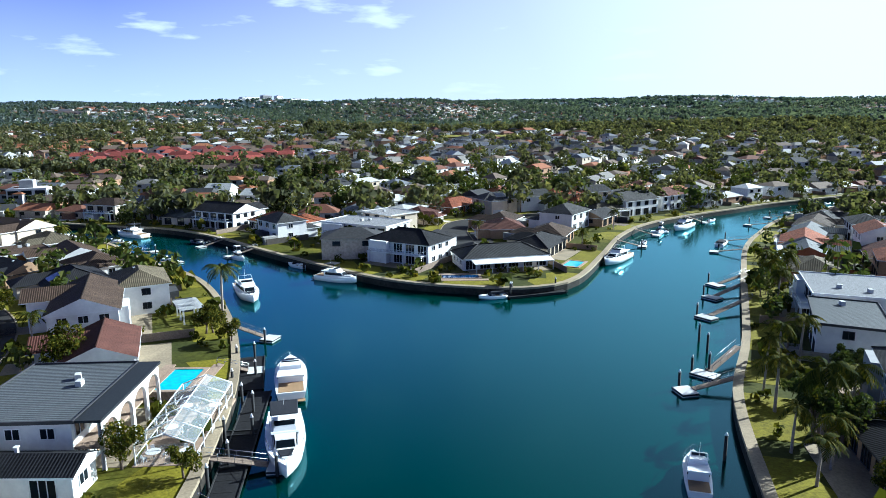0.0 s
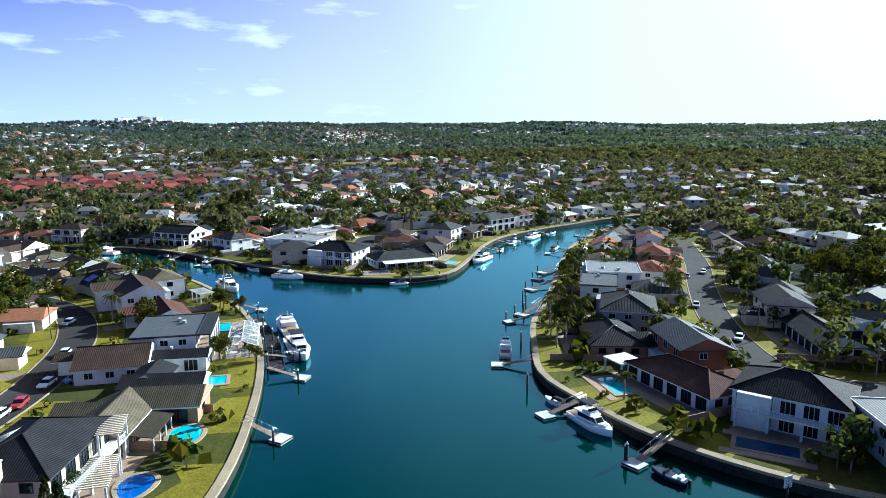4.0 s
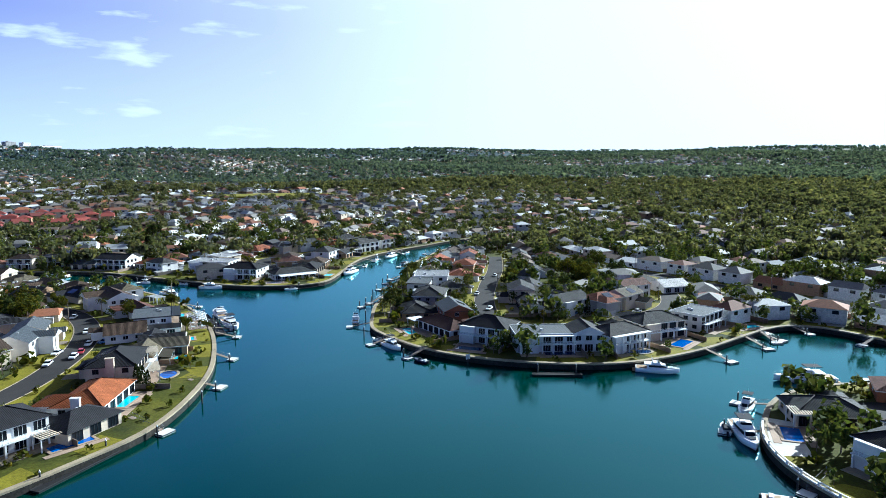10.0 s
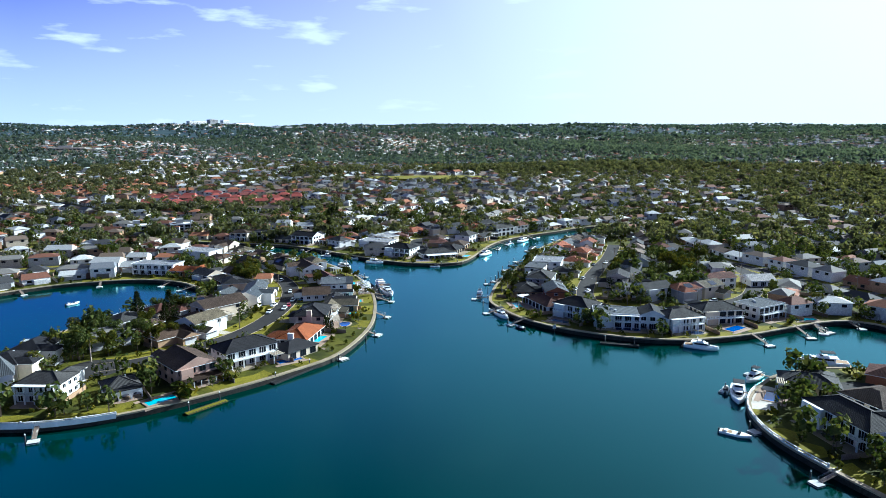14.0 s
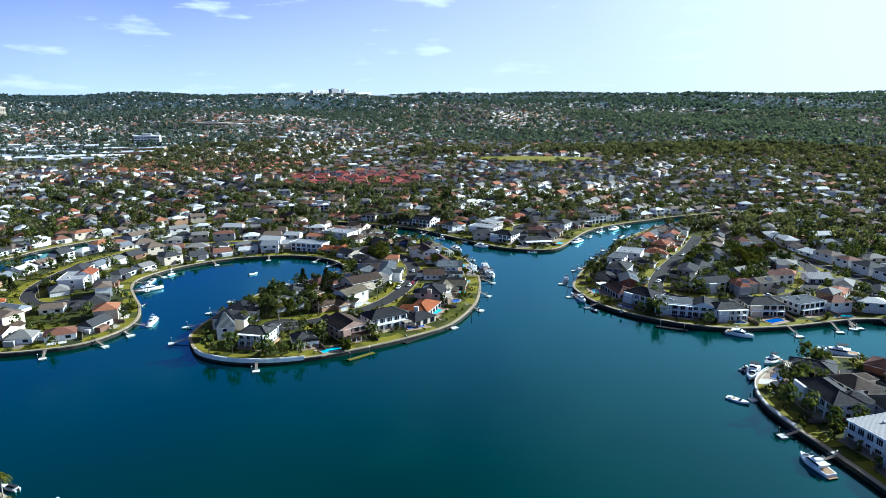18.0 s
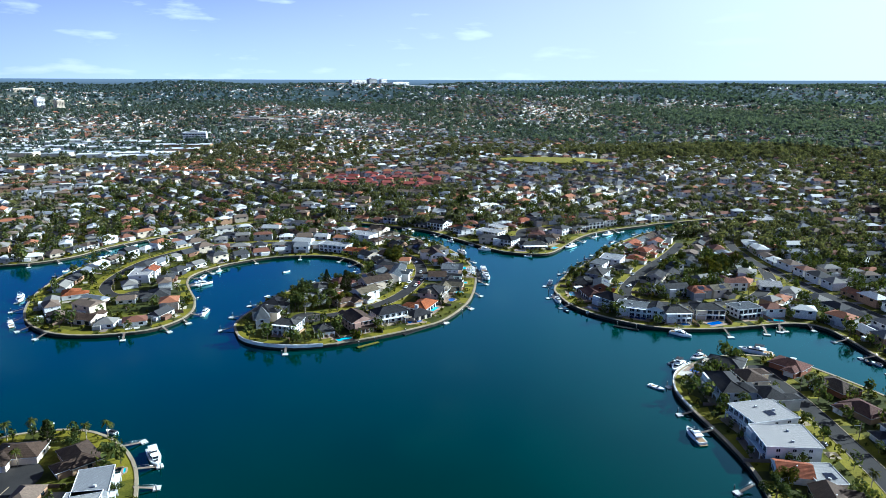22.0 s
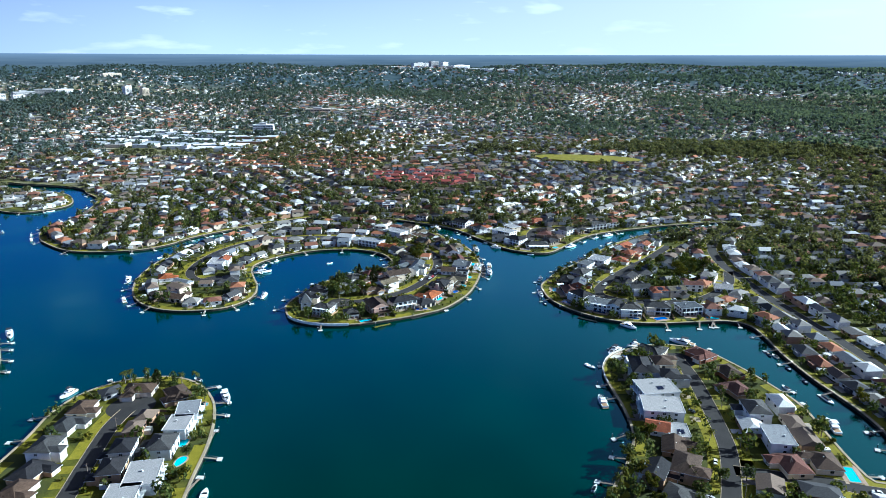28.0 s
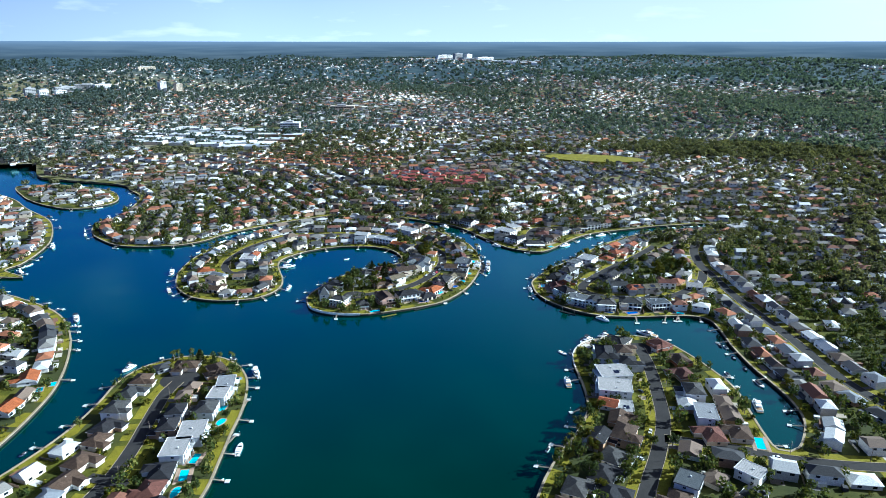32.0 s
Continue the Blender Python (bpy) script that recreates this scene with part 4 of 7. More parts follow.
house(169.1, -174.5, 18, 12, 2, "flat", METAL_PALE, WHITE)
house(171.1, -195.4, 16, 12, 1, "hip", T_MAROON, CREAM)
house(186.8, -189.2, 15, 12, 1, "hip", T_BROWN, CREAM)
house(153.8, -248.3, 14, 12, 2, "flat", METAL_GREY, WHITE)
house(186.3, -230.8, 13, 11, 2, "flat", METAL_PALE, WHITE)
house(-183.1, -200.8, 17, 12, 1, "hip", T_BROWN, CREAM)
house(-158.1, -200.3, 18, 11, 1, "hip", T_BROWN, BRICK_TAN)
house(-138.5, -220.0, 16, 11, 2, "flat", METAL_PALE, WHITE, balcony=True)
house(-135.0, -233.9, 15, 11, 2, "flat", METAL_PALE, WHITE, balcony=True)
house(-132.1, -251.9, 15, 12, 2, "hip", T_GREY, WHITE)
house(-124.7, -276.7, 19, 14, 2, "flat", METAL_PALE, WHITE, balcony=True)
house(-123.3, -294.1, 18, 13, 2, "flat", METAL_PALE, WHITE, balcony=True)
house(-118.9, -312.3, 16, 12, 1, "hip", T_DARK, WHITE)
house(-114.5, -326.9, 16, 12, 1, "hip", T_MAROON, WHITE)
house(-199.9, -227.3, 15, 11, 1, "hip", T_BROWN, CREAM)
house(-195.4, -244.8, 15, 11, 1, "hip", T_GREY, WHITE)
house(-186.6, -266.9, 15, 12, 2, "hip", T_GREY, WHITE)
house(-180.5, -283.6, 16, 12, 1, "hip", T_DARK, BRICK_TAN)
house(-175.1, -296.4, 14, 11, 1, "hip", T_BROWN, CREAM)
house(-169.0, -315.8, 15, 12, 1, "hip", T_BROWN, CREAM)
house(-163.0, -333.7, 15, 12, 1, "gable", T_BROWN, WHITE)
house(-271.6, 30.1, 20, 14, 2, "flat", METAL_PALE, WHITE)
house(-269.3, 37.8, 12, 10, 2, "gable", T_RED, WHITE)
house(-255.8, -58.0, 16, 11, 1, "gable", T_BROWN, CREAM)
house(-296.7, -14.3, 15, 11, 1, "hip", T_ORANGE, WHITE)
house(-236.6, -7.0, 18, 13, 1, "hip", T_GREY, CREAM)
house(-276.7, -245.9, 15, 12, 1, "gable", T_ORANGE, WHITE)
house(-256.4, -281.4, 15, 12, 1, "gable", T_ORANGE, WHITE)


# ---- more houses of the same kind along the shores and streets ----
ROOFS = [T_BROWN, T_OLIVE, T_DARK, T_DARK, T_OLIVE, T_GREY, T_BROWN, T_MAROON, T_RED, METAL_GREY, METAL_PALE, T_GREY]
WALLS = [WHITE, WHITE, CREAM, CREAM, BRICK_TAN, BRICK_RED, GREY_RENDER]
ROAD_LINES = [(np.array(curve_through(line, 6.0, closed=False)), wide) for line, wide in ROADS.values()]


# gardens and courts that stay open
OPEN_PLOTS = [(2, 162, 14), (44, 46, 13), (-33, 60, 16), (-36, 30, 14), (105, -62, 16), (95, -80, 14), (88, -150, 14), (60, 0, 12), (110, -14, 14), (-30, 95, 14), (-45, 112, 12), (150, 90, 15), (-92, 98, 16), (120, 113, 9), (-102, -68, 10), (-130, -4, 22), (-112, -14, 12), (-29, 188, 13), (-40, 198, 10)]


def free_spot(x, y, r):
    if not is_land(x, y) or to_shore(x, y)[0] < r + 2:
        return False
    if any(far_from(p, x, y) < r + w / 2 + 1 for p, w in ROAD_LINES):
        return False
    if any(math.hypot(x - cx, y - cy) < rad + r for cx, cy, rad in CIRCLES.values()):
        return False
    if any(math.hypot(x - cx, y - cy) < rad for cx, cy, rad in OPEN_PLOTS):
        return False
    return all(math.hypot(x - h[0], y - h[1]) > r + min(h[4], h[5]) * 0.5 + 2.5 for h in HOUSES)


SPOTS = []


def infill(x, y, turn=None):
    r = house_rng
    roof = r.choice(ROOFS)
    kind = r.choice(("flat", "gable")) if roof in (METAL_PALE, METAL_GREY) else r.choice(("hip", "hip", "gable"))
    SPOTS.append((x, y, turn, (r.uniform(13, 17), r.uniform(9.5, 12), 2 if r.random() < 0.4 else 1, kind, roof, r.choice(WALLS)), r.random() < 0.15, r.random() < 0.12))
    HOUSES.append((x, y, 7, turn or 0, 14, 11))


def near_view(x, y):
    return -640 < x < 330 and -400 < y < 380


for shore, base in [(BASIN, area(BASIN) < 0)] + [(p, area(p) > 0) for p in ISLANDS]:
    inner = offset(shore, 15.5 if base else -15.5)
    run = 0.0
    for i in range(len(shore)):
        run += math.dist(shore[i], shore[i - 1])
        x, y = inner[i]
        if run > 7 and near_view(x, y) and free_spot(x, y, 7.0):
            infill(x, y)
            run = 0.0
for p, wide in ROAD_LINES:
    for i in range(1, len(p) - 1):
        tx, ty = p[i + 1] - p[i - 1]
        for side in (-1, 1):
            n = Vector((-ty, tx)).normalized() * side * (wide / 2 + 12)
            x, y = p[i][0] + n.x, p[i][1] + n.y
            if near_view(x, y) and free_spot(x, y, 7.0):
                infill(x, y, math.degrees(math.atan2(n.y, n.x)) + 90)

# those nearest to the channel are houses of their own; the rest are joined below
CHANNEL = [(0, 200), (-5, 40), (-10, -120), (0, -260)]
SPOTS.sort(key=lambda s: float(far_from(CHANNEL, s[0], s[1])))
made = len(HOUSES) - len(SPOTS)
for x, y, turn, spec, bal, sol in SPOTS[:170 - made]:
    house(x, y, *spec, balcony=bal, solar=sol, turn=turn)
    HOUSES.pop()


# ---- the suburb beyond: streets, houses and trees, joined ----
def island_colours(name, stops, rough=0.8, grain=1.5):
    def build(n, l, s):
        geo = n.new("ShaderNodeNewGeometry")
        c = ramp(n, l, geo.outputs["Random Per Island"], stops)
        c.node.color_ramp.interpolation = "CONSTANT"
        v = mapped(n, l)
        c = mixed(n, l, 1.0, c, ramp(n, l, noise_tex(n, l, v, grain, 3), [(0.3, (0.7, 0.7, 0.7)), (0.7, (1.15, 1.15, 1.15))]), "MULTIPLY")
        l.new(c, s.inputs["Base Color"])
    return material(name, build, Roughness=rough, Specular_IOR_Level=0.12)


FAR_ROOF = island_colours("suburb_roofs", [(0.0, (0.14, 0.105, 0.08)), (0.2, (0.05, 0.05, 0.053)), (0.35, (0.19, 0.18, 0.165)), (0.54, (0.16, 0.075, 0.05)), (0.66, (0.27, 0.115, 0.06)),
                                            (0.77, (0.45, 0.45, 0.44)), (0.86, (0.16, 0.17, 0.19)), (0.92, (0.62, 0.62, 0.6))])
FAR_WALL = island_colours("suburb_walls", [(0.0, (0.72, 0.71, 0.68)), (0.4, (0.5, 0.43, 0.33)), (0.55, (0.32, 0.2, 0.12)), (0.75, (0.4, 0.4, 0.4)), (0.85, (0.62, 0.6, 0.55))])
RED_ROOF = island_colours("terrace_red_roofs", [(0.0, (0.2, 0.055, 0.045)), (0.4, (0.27, 0.07, 0.055)), (0.8, (0.14, 0.045, 0.04))])
CLAY_ROOF = island_colours("clay_roofs", [(0.0, (0.3, 0.12, 0.06)), (0.4, (0.36, 0.16, 0.08)), (0.8, (0.2, 0.1, 0.06))])
PALE_ROOF = island_colours("warehouse_roofs", [(0.0, (0.6, 0.6, 0.6)), (0.3, (0.5, 0.52, 0.54)), (0.6, (0.7, 0.7, 0.69)), (0.85, (0.32, 0.34, 0.36))], 0.5)


def leaf_colours(name, a, b, c, clear=0.3):
    """Leaves of mixed tone, each tree and each tuft a little different."""
    def build(n, l, s):
        geo, info = n.new("ShaderNodeNewGeometry"), n.new("ShaderNodeObjectInfo")
        col = ramp(n, l, geo.outputs["Random Per Island"], [(0.0, a), (0.55, b), (1.0, c)])
        v = mapped(n, l, coords="Object")
        col = mixed(n, l, 1.0, col, ramp(n, l, noise_tex(n, l, v, 0.08, 3), [(0.3, (0.6, 0.62, 0.6)), (0.7, (1.3, 1.2, 1.0))]), "MULTIPLY")
        col = mixed(n, l, 1.0, col, ramp(n, l, info.outputs["Random"], [(0.0, (0.75, 0.8, 0.8)), (1.0, (1.25, 1.15, 0.9))]), "MULTIPLY")
        l.new(col, s.inputs["Base Color"])
        # thin leaves let some of the sun through, yellower than they reflect it
        thin, mix = n.new("ShaderNodeBsdfTranslucent"), n.new("ShaderNodeMixShader")
        l.new(mixed(n, l, 1.0, col, (1.2, 1.2, 0.55), "MULTIPLY"), thin.inputs["Color"])
        mix.inputs[0].default_value = clear
        l.new(s.outputs[0], mix.inputs[1])
        l.new(thin.outputs[0], mix.inputs[2])
        l.new(mix.outputs[0], n["Material Output"].inputs["Surface"])
    return material(name, build, Roughness=0.9, Specular_IOR_Level=0.06)


FOLIAGE = leaf_colours("gum_leaves", (0.024, 0.04, 0.015), (0.05, 0.072, 0.026), (0.105, 0.118, 0.042))
# far gum leaves, with the blue of distance haze put into their colour
HAZED_GUM = leaf_colours("hazed_gum_leaves", (0.052, 0.077, 0.1), (0.078, 0.108, 0.135), (0.112, 0.143, 0.166), 0.42)
# greyer and lighter than the garden leaves: some distance haze in the colour
SUBURB_LEAVES = leaf_colours("suburb_leaves", (0.048, 0.06, 0.046), (0.08, 0.094, 0.068), (0.135, 0.14, 0.095), 0.4)
FOLIAGE_WARM = leaf_colours("garden_leaves", (0.022, 0.034, 0.006), (0.06, 0.072, 0.01), (0.15, 0.13, 0.016))
FOLIAGE_DARK = leaf_colours("pine_needles", (0.008, 0.016, 0.006), (0.018, 0.028, 0.009), (0.038, 0.046, 0.014))
BARK = rough_surface("bark", (0.16, 0.12, 0.09), 6.0, 0.35, 0.9, 0.6)
BARK_PALE = rough_surface("pale_trunk", (0.36, 0.30, 0.24), 5.0, 0.25, 0.85, 0.4)

far = np.random.default_rng(11)


def in_sight(x, y):
    """Inside the wide fan of country that the flight looks over."""
    return (y > -260 + 0.55 * np.abs(x + 10)) | ((y > -420) & (np.abs(x) < 330)) | ((y > -430) & (x < -215) & (x > -1150))


# blocks of streets, each turned its own way
centres = np.stack(np.meshgrid(np.arange(-5200, 5200, 230.0), np.arange(-300, 4700, 230.0)), -1).reshape(-1, 2)
centres += far.uniform(-70, 70, centres.shape)
centres = centres[in_sight(centres[:, 0], centres[:, 1] + 200) & (np.hypot(*centres.T) < 4700)]
turns = far.uniform(0, math.pi, len(centres))
hx, hy, ha, roads = [], [], [], []
for i, (c, a) in enumerate(zip(centres, turns)):
    u, v = np.meshgrid(np.arange(-150, 150, 17.5), np.arange(-147, 148, 49.0))
    both = np.concatenate([np.stack([u.ravel(), (v - 13.5).ravel(), np.full(u.size, 0.0)], 1), np.stack([u.ravel(), (v + 13.5).ravel(), np.full(u.size, math.pi)], 1)])
    both[:, :2] += far.uniform(-1.5, 1.5, (len(both), 2))
    x, y = c[0] + both[:, 0] * math.cos(a) - both[:, 1] * math.sin(a), c[1] + both[:, 0] * math.sin(a) + both[:, 1] * math.cos(a)
    near = np.argsort(np.hypot(centres[:, 0] - c[0], centres[:, 1] - c[1]))[:9]
    own = np.hypot(x[:, None] - centres[near, 0], y[:, None] - centres[near, 1]).argmin(1) == 0
    hx.append(x[own]), hy.append(y[own]), ha.append(a + both[own, 2])
    for v0 in np.arange(-147, 148, 49.0):
        roads.append((c, a, v0, near))
hx, hy, ha = np.concatenate(hx), np.concatenate(hy), np.concatenate(ha)


def wood(x, y):
    """Where the country is wooded: 0 to 1."""
    n = np.sin(x / 310 + 0.7) * np.sin(y / 240 + 1.9) + 0.6 * np.sin(x / 130 + y / 170 + 0.5) + 0.5 * np.sin(x / 700 - y / 520)
    right = np.clip((x - 180) / 500, 0, 1) * 0.5
    belt = np.exp(-((y - 780 - 0.25 * x) / 90) ** 2) * (x > -150) * (x < 600)
    return np.clip(0.2 + 0.34 * n + right + belt, 0, 1)


NEAR_BOX = (-640, 330, -400, 380)
dist = np.hypot(hx, hy)
keep = is_land(hx, hy) & (dist < 4600) & in_sight(hx, hy)
keep &= shore_gap(hx, hy) > 14
for p, wide in ROAD_LINES:
    keep &= far_from(p, hx, hy) > 12
chance = np.where(dist < 900, 0.95, np.where(dist < 1900, 0.75, np.where(dist < 2500, 0.5, 0.13))) * np.where(wood(hx, hy) > 0.72, 0.12, 1.0)
keep &= far.random(len(hx)) < chance
keep &= (np.hypot(hx - 54, (hy - 705) * 2.2) > 95) & (np.hypot(hx + 195, (hy - 480) * 2) > 110) & ((np.abs(hx + 430) > 140) | (np.abs(hy - 598) > 65)) & (np.hypot(hx + 780, (hy - 780)) > 190)
hx, hy, ha = hx[keep], hy[keep], ha[keep]
own = np.array([[h[0], h[1]] for h in HOUSES])
clear = np.ones(len(hx), bool)
close = np.hypot(hx, hy) < 900
clear[close] = (np.hypot(hx[close, None] - own[:, 0], hy[close, None] - own[:, 1]) > 17).all(1)
hx, hy, ha = hx[clear], hy[clear], ha[clear]
joined = [(s[0], s[1], s[2] if s[2] is not None else math.degrees(math.atan2(*to_shore(s[0], s[1])[:0:-1])) + 90) for s in SPOTS[170 - made:]]
hx, hy = np.r_[hx, [s[0] for s in joined]], np.r_[hy, [s[1] for s in joined]]
ha = np.r_[ha, [radians(s[2]) for s in joined]]


def house_soup(name, x, y, a, w, d, tall, rise, mats, label, base=None):
    """Many far houses at once: a body, an overhanging hipped roof, and dark openings in the long sides."""
    n, c, s = len(x), np.cos(a), np.sin(a)
    z = height(x, y) if base is None else base
    def place(px, py, pz):
        return np.stack([x + px * c - py * s, y + px * s + py * c, z + pz], -1)
    zero, verts = np.zeros(n), []
    for k, (sx, sy) in enumerate(((-1, -1), (1, -1), (1, 1), (-1, 1))):
        verts.append(place(sx * w / 2, sy * d / 2, zero - 1.5))
    for sx, sy in ((-1, -1), (1, -1), (1, 1), (-1, 1)):
        verts.append(place(sx * w / 2, sy * d / 2, tall))
    for sx, sy in ((-1, -1), (1, -1), (1, 1), (-1, 1)):
        verts.append(place(sx * (w / 2 + 0.5), sy * (d / 2 + 0.5), tall - 0.05))
    inset = np.where(far.random(n) < 0.6, d / 2, 0.6)
    for sx in (-1, 1):
        verts.append(place(sx * np.maximum(w / 2 - inset, 0.4), zero, tall + rise))
    for side in (-1, 1):
        for k in range(2):
            cx = (-0.25 + 0.5 * k) * w
            for px, pz in ((-1.1, 0.8), (1.1, 0.8), (1.1, 2.2), (-1.1, 2.2)):
                verts.append(place(cx + px * side, side * -(d / 2 + 0.03), zero + pz + tall - 2.9))
    per = len(verts)
    v = np.stack(verts, 1).reshape(-1, 3)
    quads = [(0, 1, 5, 4), (1, 2, 6, 5), (2, 3, 7, 6), (3, 0, 4, 7), (8, 9, 13, 12), (10, 11, 12, 13), (11, 10, 9, 8)]
    slots = [1, 1, 1, 1, 0, 0, 0]
    for k in range(4):
        quads.append((14 + 4 * k, 15 + 4 * k, 16 + 4 * k, 17 + 4 * k))
        slots.append(2)
    tri = [(9, 10, 13), (11, 8, 12)]
    at = np.arange(n) * per
    q = np.concatenate([at[:, None] + np.array(row) for row in quads])
    t = np.concatenate([at[:, None] + np.array(row) for row in tri])
    ob = fast_mesh(name, v, q, t, np.r_[np.repeat(slots, n), np.zeros(2 * n, int)], mats)
    return tagged(ob, label, "houses", kind="stuff")


m = len(hx)
two = (far.random(m) < 0.3) & (np.hypot(hx, hy) < 1300)
house_soup("suburb_houses", hx, hy, ha, far.uniform(11, 17, m), far.uniform(8.5, 12, m), np.where(two, 5.8, 3.0), far.uniform(1.6, 2.8, m), [FAR_ROOF, FAR_WALL, GLASS], "far suburban houses with mixed tiled and metal roofs")
# terraces with red roofs, and long pale sheds
gx, gy = np.meshgrid(np.arange(-270, -110, 15.0), np.arange(450, 535, 21.0))
gx, gy = gx.ravel() + far.uniform(-4, 4, gx.size), gy.ravel() + far.uniform(-4, 4, gx.size)
some = far.random(gx.size) < 0.8
gx, gy = gx[some], gy[some]
house_soup("red_roofed_terraces", gx, gy, far.uniform(-0.1, 0.6, gx.size), far.uniform(11, 14, gx.size), far.uniform(8, 10, gx.size), np.full(gx.size, 5.6), np.full(gx.size, 2.6), [RED_ROOF, FAR_WALL, GLASS], "rows of terraces with dark red tiled roofs")
gx, gy = np.meshgrid(np.arange(-960, -620, 62.0), np.arange(690, 900, 52.0))
gx, gy = gx.ravel() + far.uniform(-8, 8, gx.size), gy.ravel() + far.uniform(-8, 8, gx.size)
house_soup("pale_sheds", gx, gy, np.full(gx.size, 0.3), far.uniform(40, 66, gx.size), far.uniform(26, 46, gx.size), far.uniform(4, 7, gx.size), np.full(gx.size, 1.4), [PALE_ROOF, FAR_WALL, GLASS], "wide pale-roofed sheds of a shopping district")

gx, gy = np.meshgrid(np.arange(-900, -420, 60.0), np.arange(3700, 3860, 50.0))
gx, gy = gx.ravel() + far.uniform(-18, 18, gx.size), gy.ravel() + far.uniform(-15, 15, gx.size)
house_soup("ridge_sheds", gx, gy, np.full(gx.size, 0.2), far.uniform(26, 46, gx.size), far.uniform(18, 26, gx.size), far.uniform(10, 16, gx.size), np.full(gx.size, 1.5), [PALE_ROOF, FAR_WALL, GLASS], "white buildings of the hospital grounds on the far ridge")
gx, gy = np.meshgrid(np.arange(-560, -300, 17.0), np.arange(545, 650, 26.0))
gx, gy = gx.ravel() + far.uniform(-3, 3, gx.size), gy.ravel() + far.uniform(-3, 3, gx.size)
house_soup("terracotta_roofed_houses", gx, gy, np.full(gx.size, 0.1), far.uniform(11, 14, gx.size), far.uniform(8, 10, gx.size), np.full(gx.size, 4.4), np.full(gx.size, 2.4), [CLAY_ROOF, FAR_WALL, GLASS], "rows of houses with terracotta tiled roofs")

# streets between the far houses
verts, faces = [], []
for c, a, v0, near in roads:
    if math.hypot(c[0], c[1]) > 2600:
        continue
    u = np.arange(-150, 151, 25.0)
    x, y = c[0] + u * math.cos(a) - v0 * math.sin(a), c[1] + u * math.sin(a) + v0 * math.cos(a)
    ok = (np.hypot(x[:, None] - centres[near, 0], y[:, None] - centres[near, 1]).argmin(1) == 0) & is_land(x, y) & (np.hypot(x, y) > 330)
    if not ok.any():
        continue
    ok &= shore_gap(x, y) > 22
    nx, ny = -math.sin(a) * 3.6, math.cos(a) * 3.6
    z0, z1 = height(x + nx, y + ny) + 0.35, height(x - nx, y - ny) + 0.35
    for k in range(len(u) - 1):
        if ok[k] and ok[k + 1]:
            at = len(verts)
            verts += [(x[k] - nx, y[k] - ny, z1[k]), (x[k + 1] - nx, y[k + 1] - ny, z1[k + 1]), (x[k + 1] + nx, y[k + 1] + ny, z0[k + 1]), (x[k] + nx, y[k] + ny, z0[k])]
            faces.append((at, at + 1, at + 2, at + 3))
tagged(soup("suburb_streets", verts, faces, [ASPHALT]), "grey asphalt streets of the far suburb", "streets", kind="stuff")

# a playing field among the trees
bm = bmesh.new()
prism(bm, [(54 + 92 * math.cos(t), 705 + 40 * math.sin(t)) for t in np.linspace(0, math.tau, 36, endpoint=False)], 4, float(height(54, 705)) + 2.2)
tagged(part("playing_field", bm, LAWN), "bright green mown playing field", "field", kind="structure")


def leaf_soup(name, x, y, tall, wide, tufts, size, mat, label, lift=0.35):
    """Crowns made of many loose leaf tufts, with a trunk that stands in the ground."""
    n = len(x)
    z = height(x, y)
    t = far.normal(size=(n, tufts, 3))
    t /= np.linalg.norm(t, axis=-1, keepdims=True)
    t *= far.uniform(0.35, 1.0, (n, tufts, 1)) ** 0.5
    lump = 1 + 0.35 * np.sin(3 * t[..., 0:1] + far.uniform(0, 6, (n, 1, 1))) * np.sin(4 * t[..., 1:2] + far.uniform(0, 6, (n, 1, 1)))
    t *= lump
    centre = np.stack([x[:, None] + t[..., 0] * wide[:, None], y[:, None] + t[..., 1] * wide[:, None], z[:, None] + tall[:, None] * (0.5 + lift / 2 + (0.5 - lift / 2) * t[..., 2])], -1)
    out = t / np.linalg.norm(t, axis=-1, keepdims=True) + far.normal(size=t.shape) * 0.26
    out /= np.linalg.norm(out, axis=-1, keepdims=True)
    a = np.cross(out, far.normal(size=out.shape))
    a /= np.linalg.norm(a, axis=-1, keepdims=True) + 1e-6
    b = np.cross(out, a)
    s = (size * far.uniform(0.6, 1.3, (n, tufts, 1))) * wide[:, None, None]
    corners = [centre + a * s * p + b * s * q + out * s * w for p, q, w in ((-1, -0.15, -0.25), (-0.1, -1, 0.15), (1, 0.1, -0.25), (0.15, 1, 0.15))]
    v = np.stack(corners, 2).reshape(-1, 3)
    quads = n * tufts
    trunk_r = wide * 0.07
    tv = np.stack([np.stack([x + r * trunk_r * math.cos(k), y + r * trunk_r * math.sin(k), z + h], -1) for h, r in ((-0.5 * np.ones(n), 1.0), (tall * 0.6, 0.5)) for k in (0.0, 2.09, 4.19)], 1).reshape(-1, 3)
    tq = np.array([(0, 1, 4, 3), (1, 2, 5, 4), (2, 0, 3, 5)])
    q = np.concatenate([np.arange(quads * 4).reshape(-1, 4), (quads * 4 + (np.arange(n) * 6)[:, None, None] + tq).reshape(-1, 4)])
    ob = fast_mesh(name, np.concatenate([v, tv]), q, np.zeros((0, 3), int), np.r_[np.zeros(quads, int), np.ones(3 * n, int)], [mat, BARK])
    return tagged(ob, label, "trees", kind="stuff")


def scattered(count, lo, hi):
    """Random places on land between two distances from the channel."""
    r = np.sqrt(far.uniform(lo * lo, hi * hi, count))
    a = far.uniform(radians(25), radians(155), count)
    x, y = r * np.cos(a), r * np.sin(a) - 150
    ok = is_land(x, y) & (shore_gap(x, y) > 4.0)
    return x[ok], y[ok]


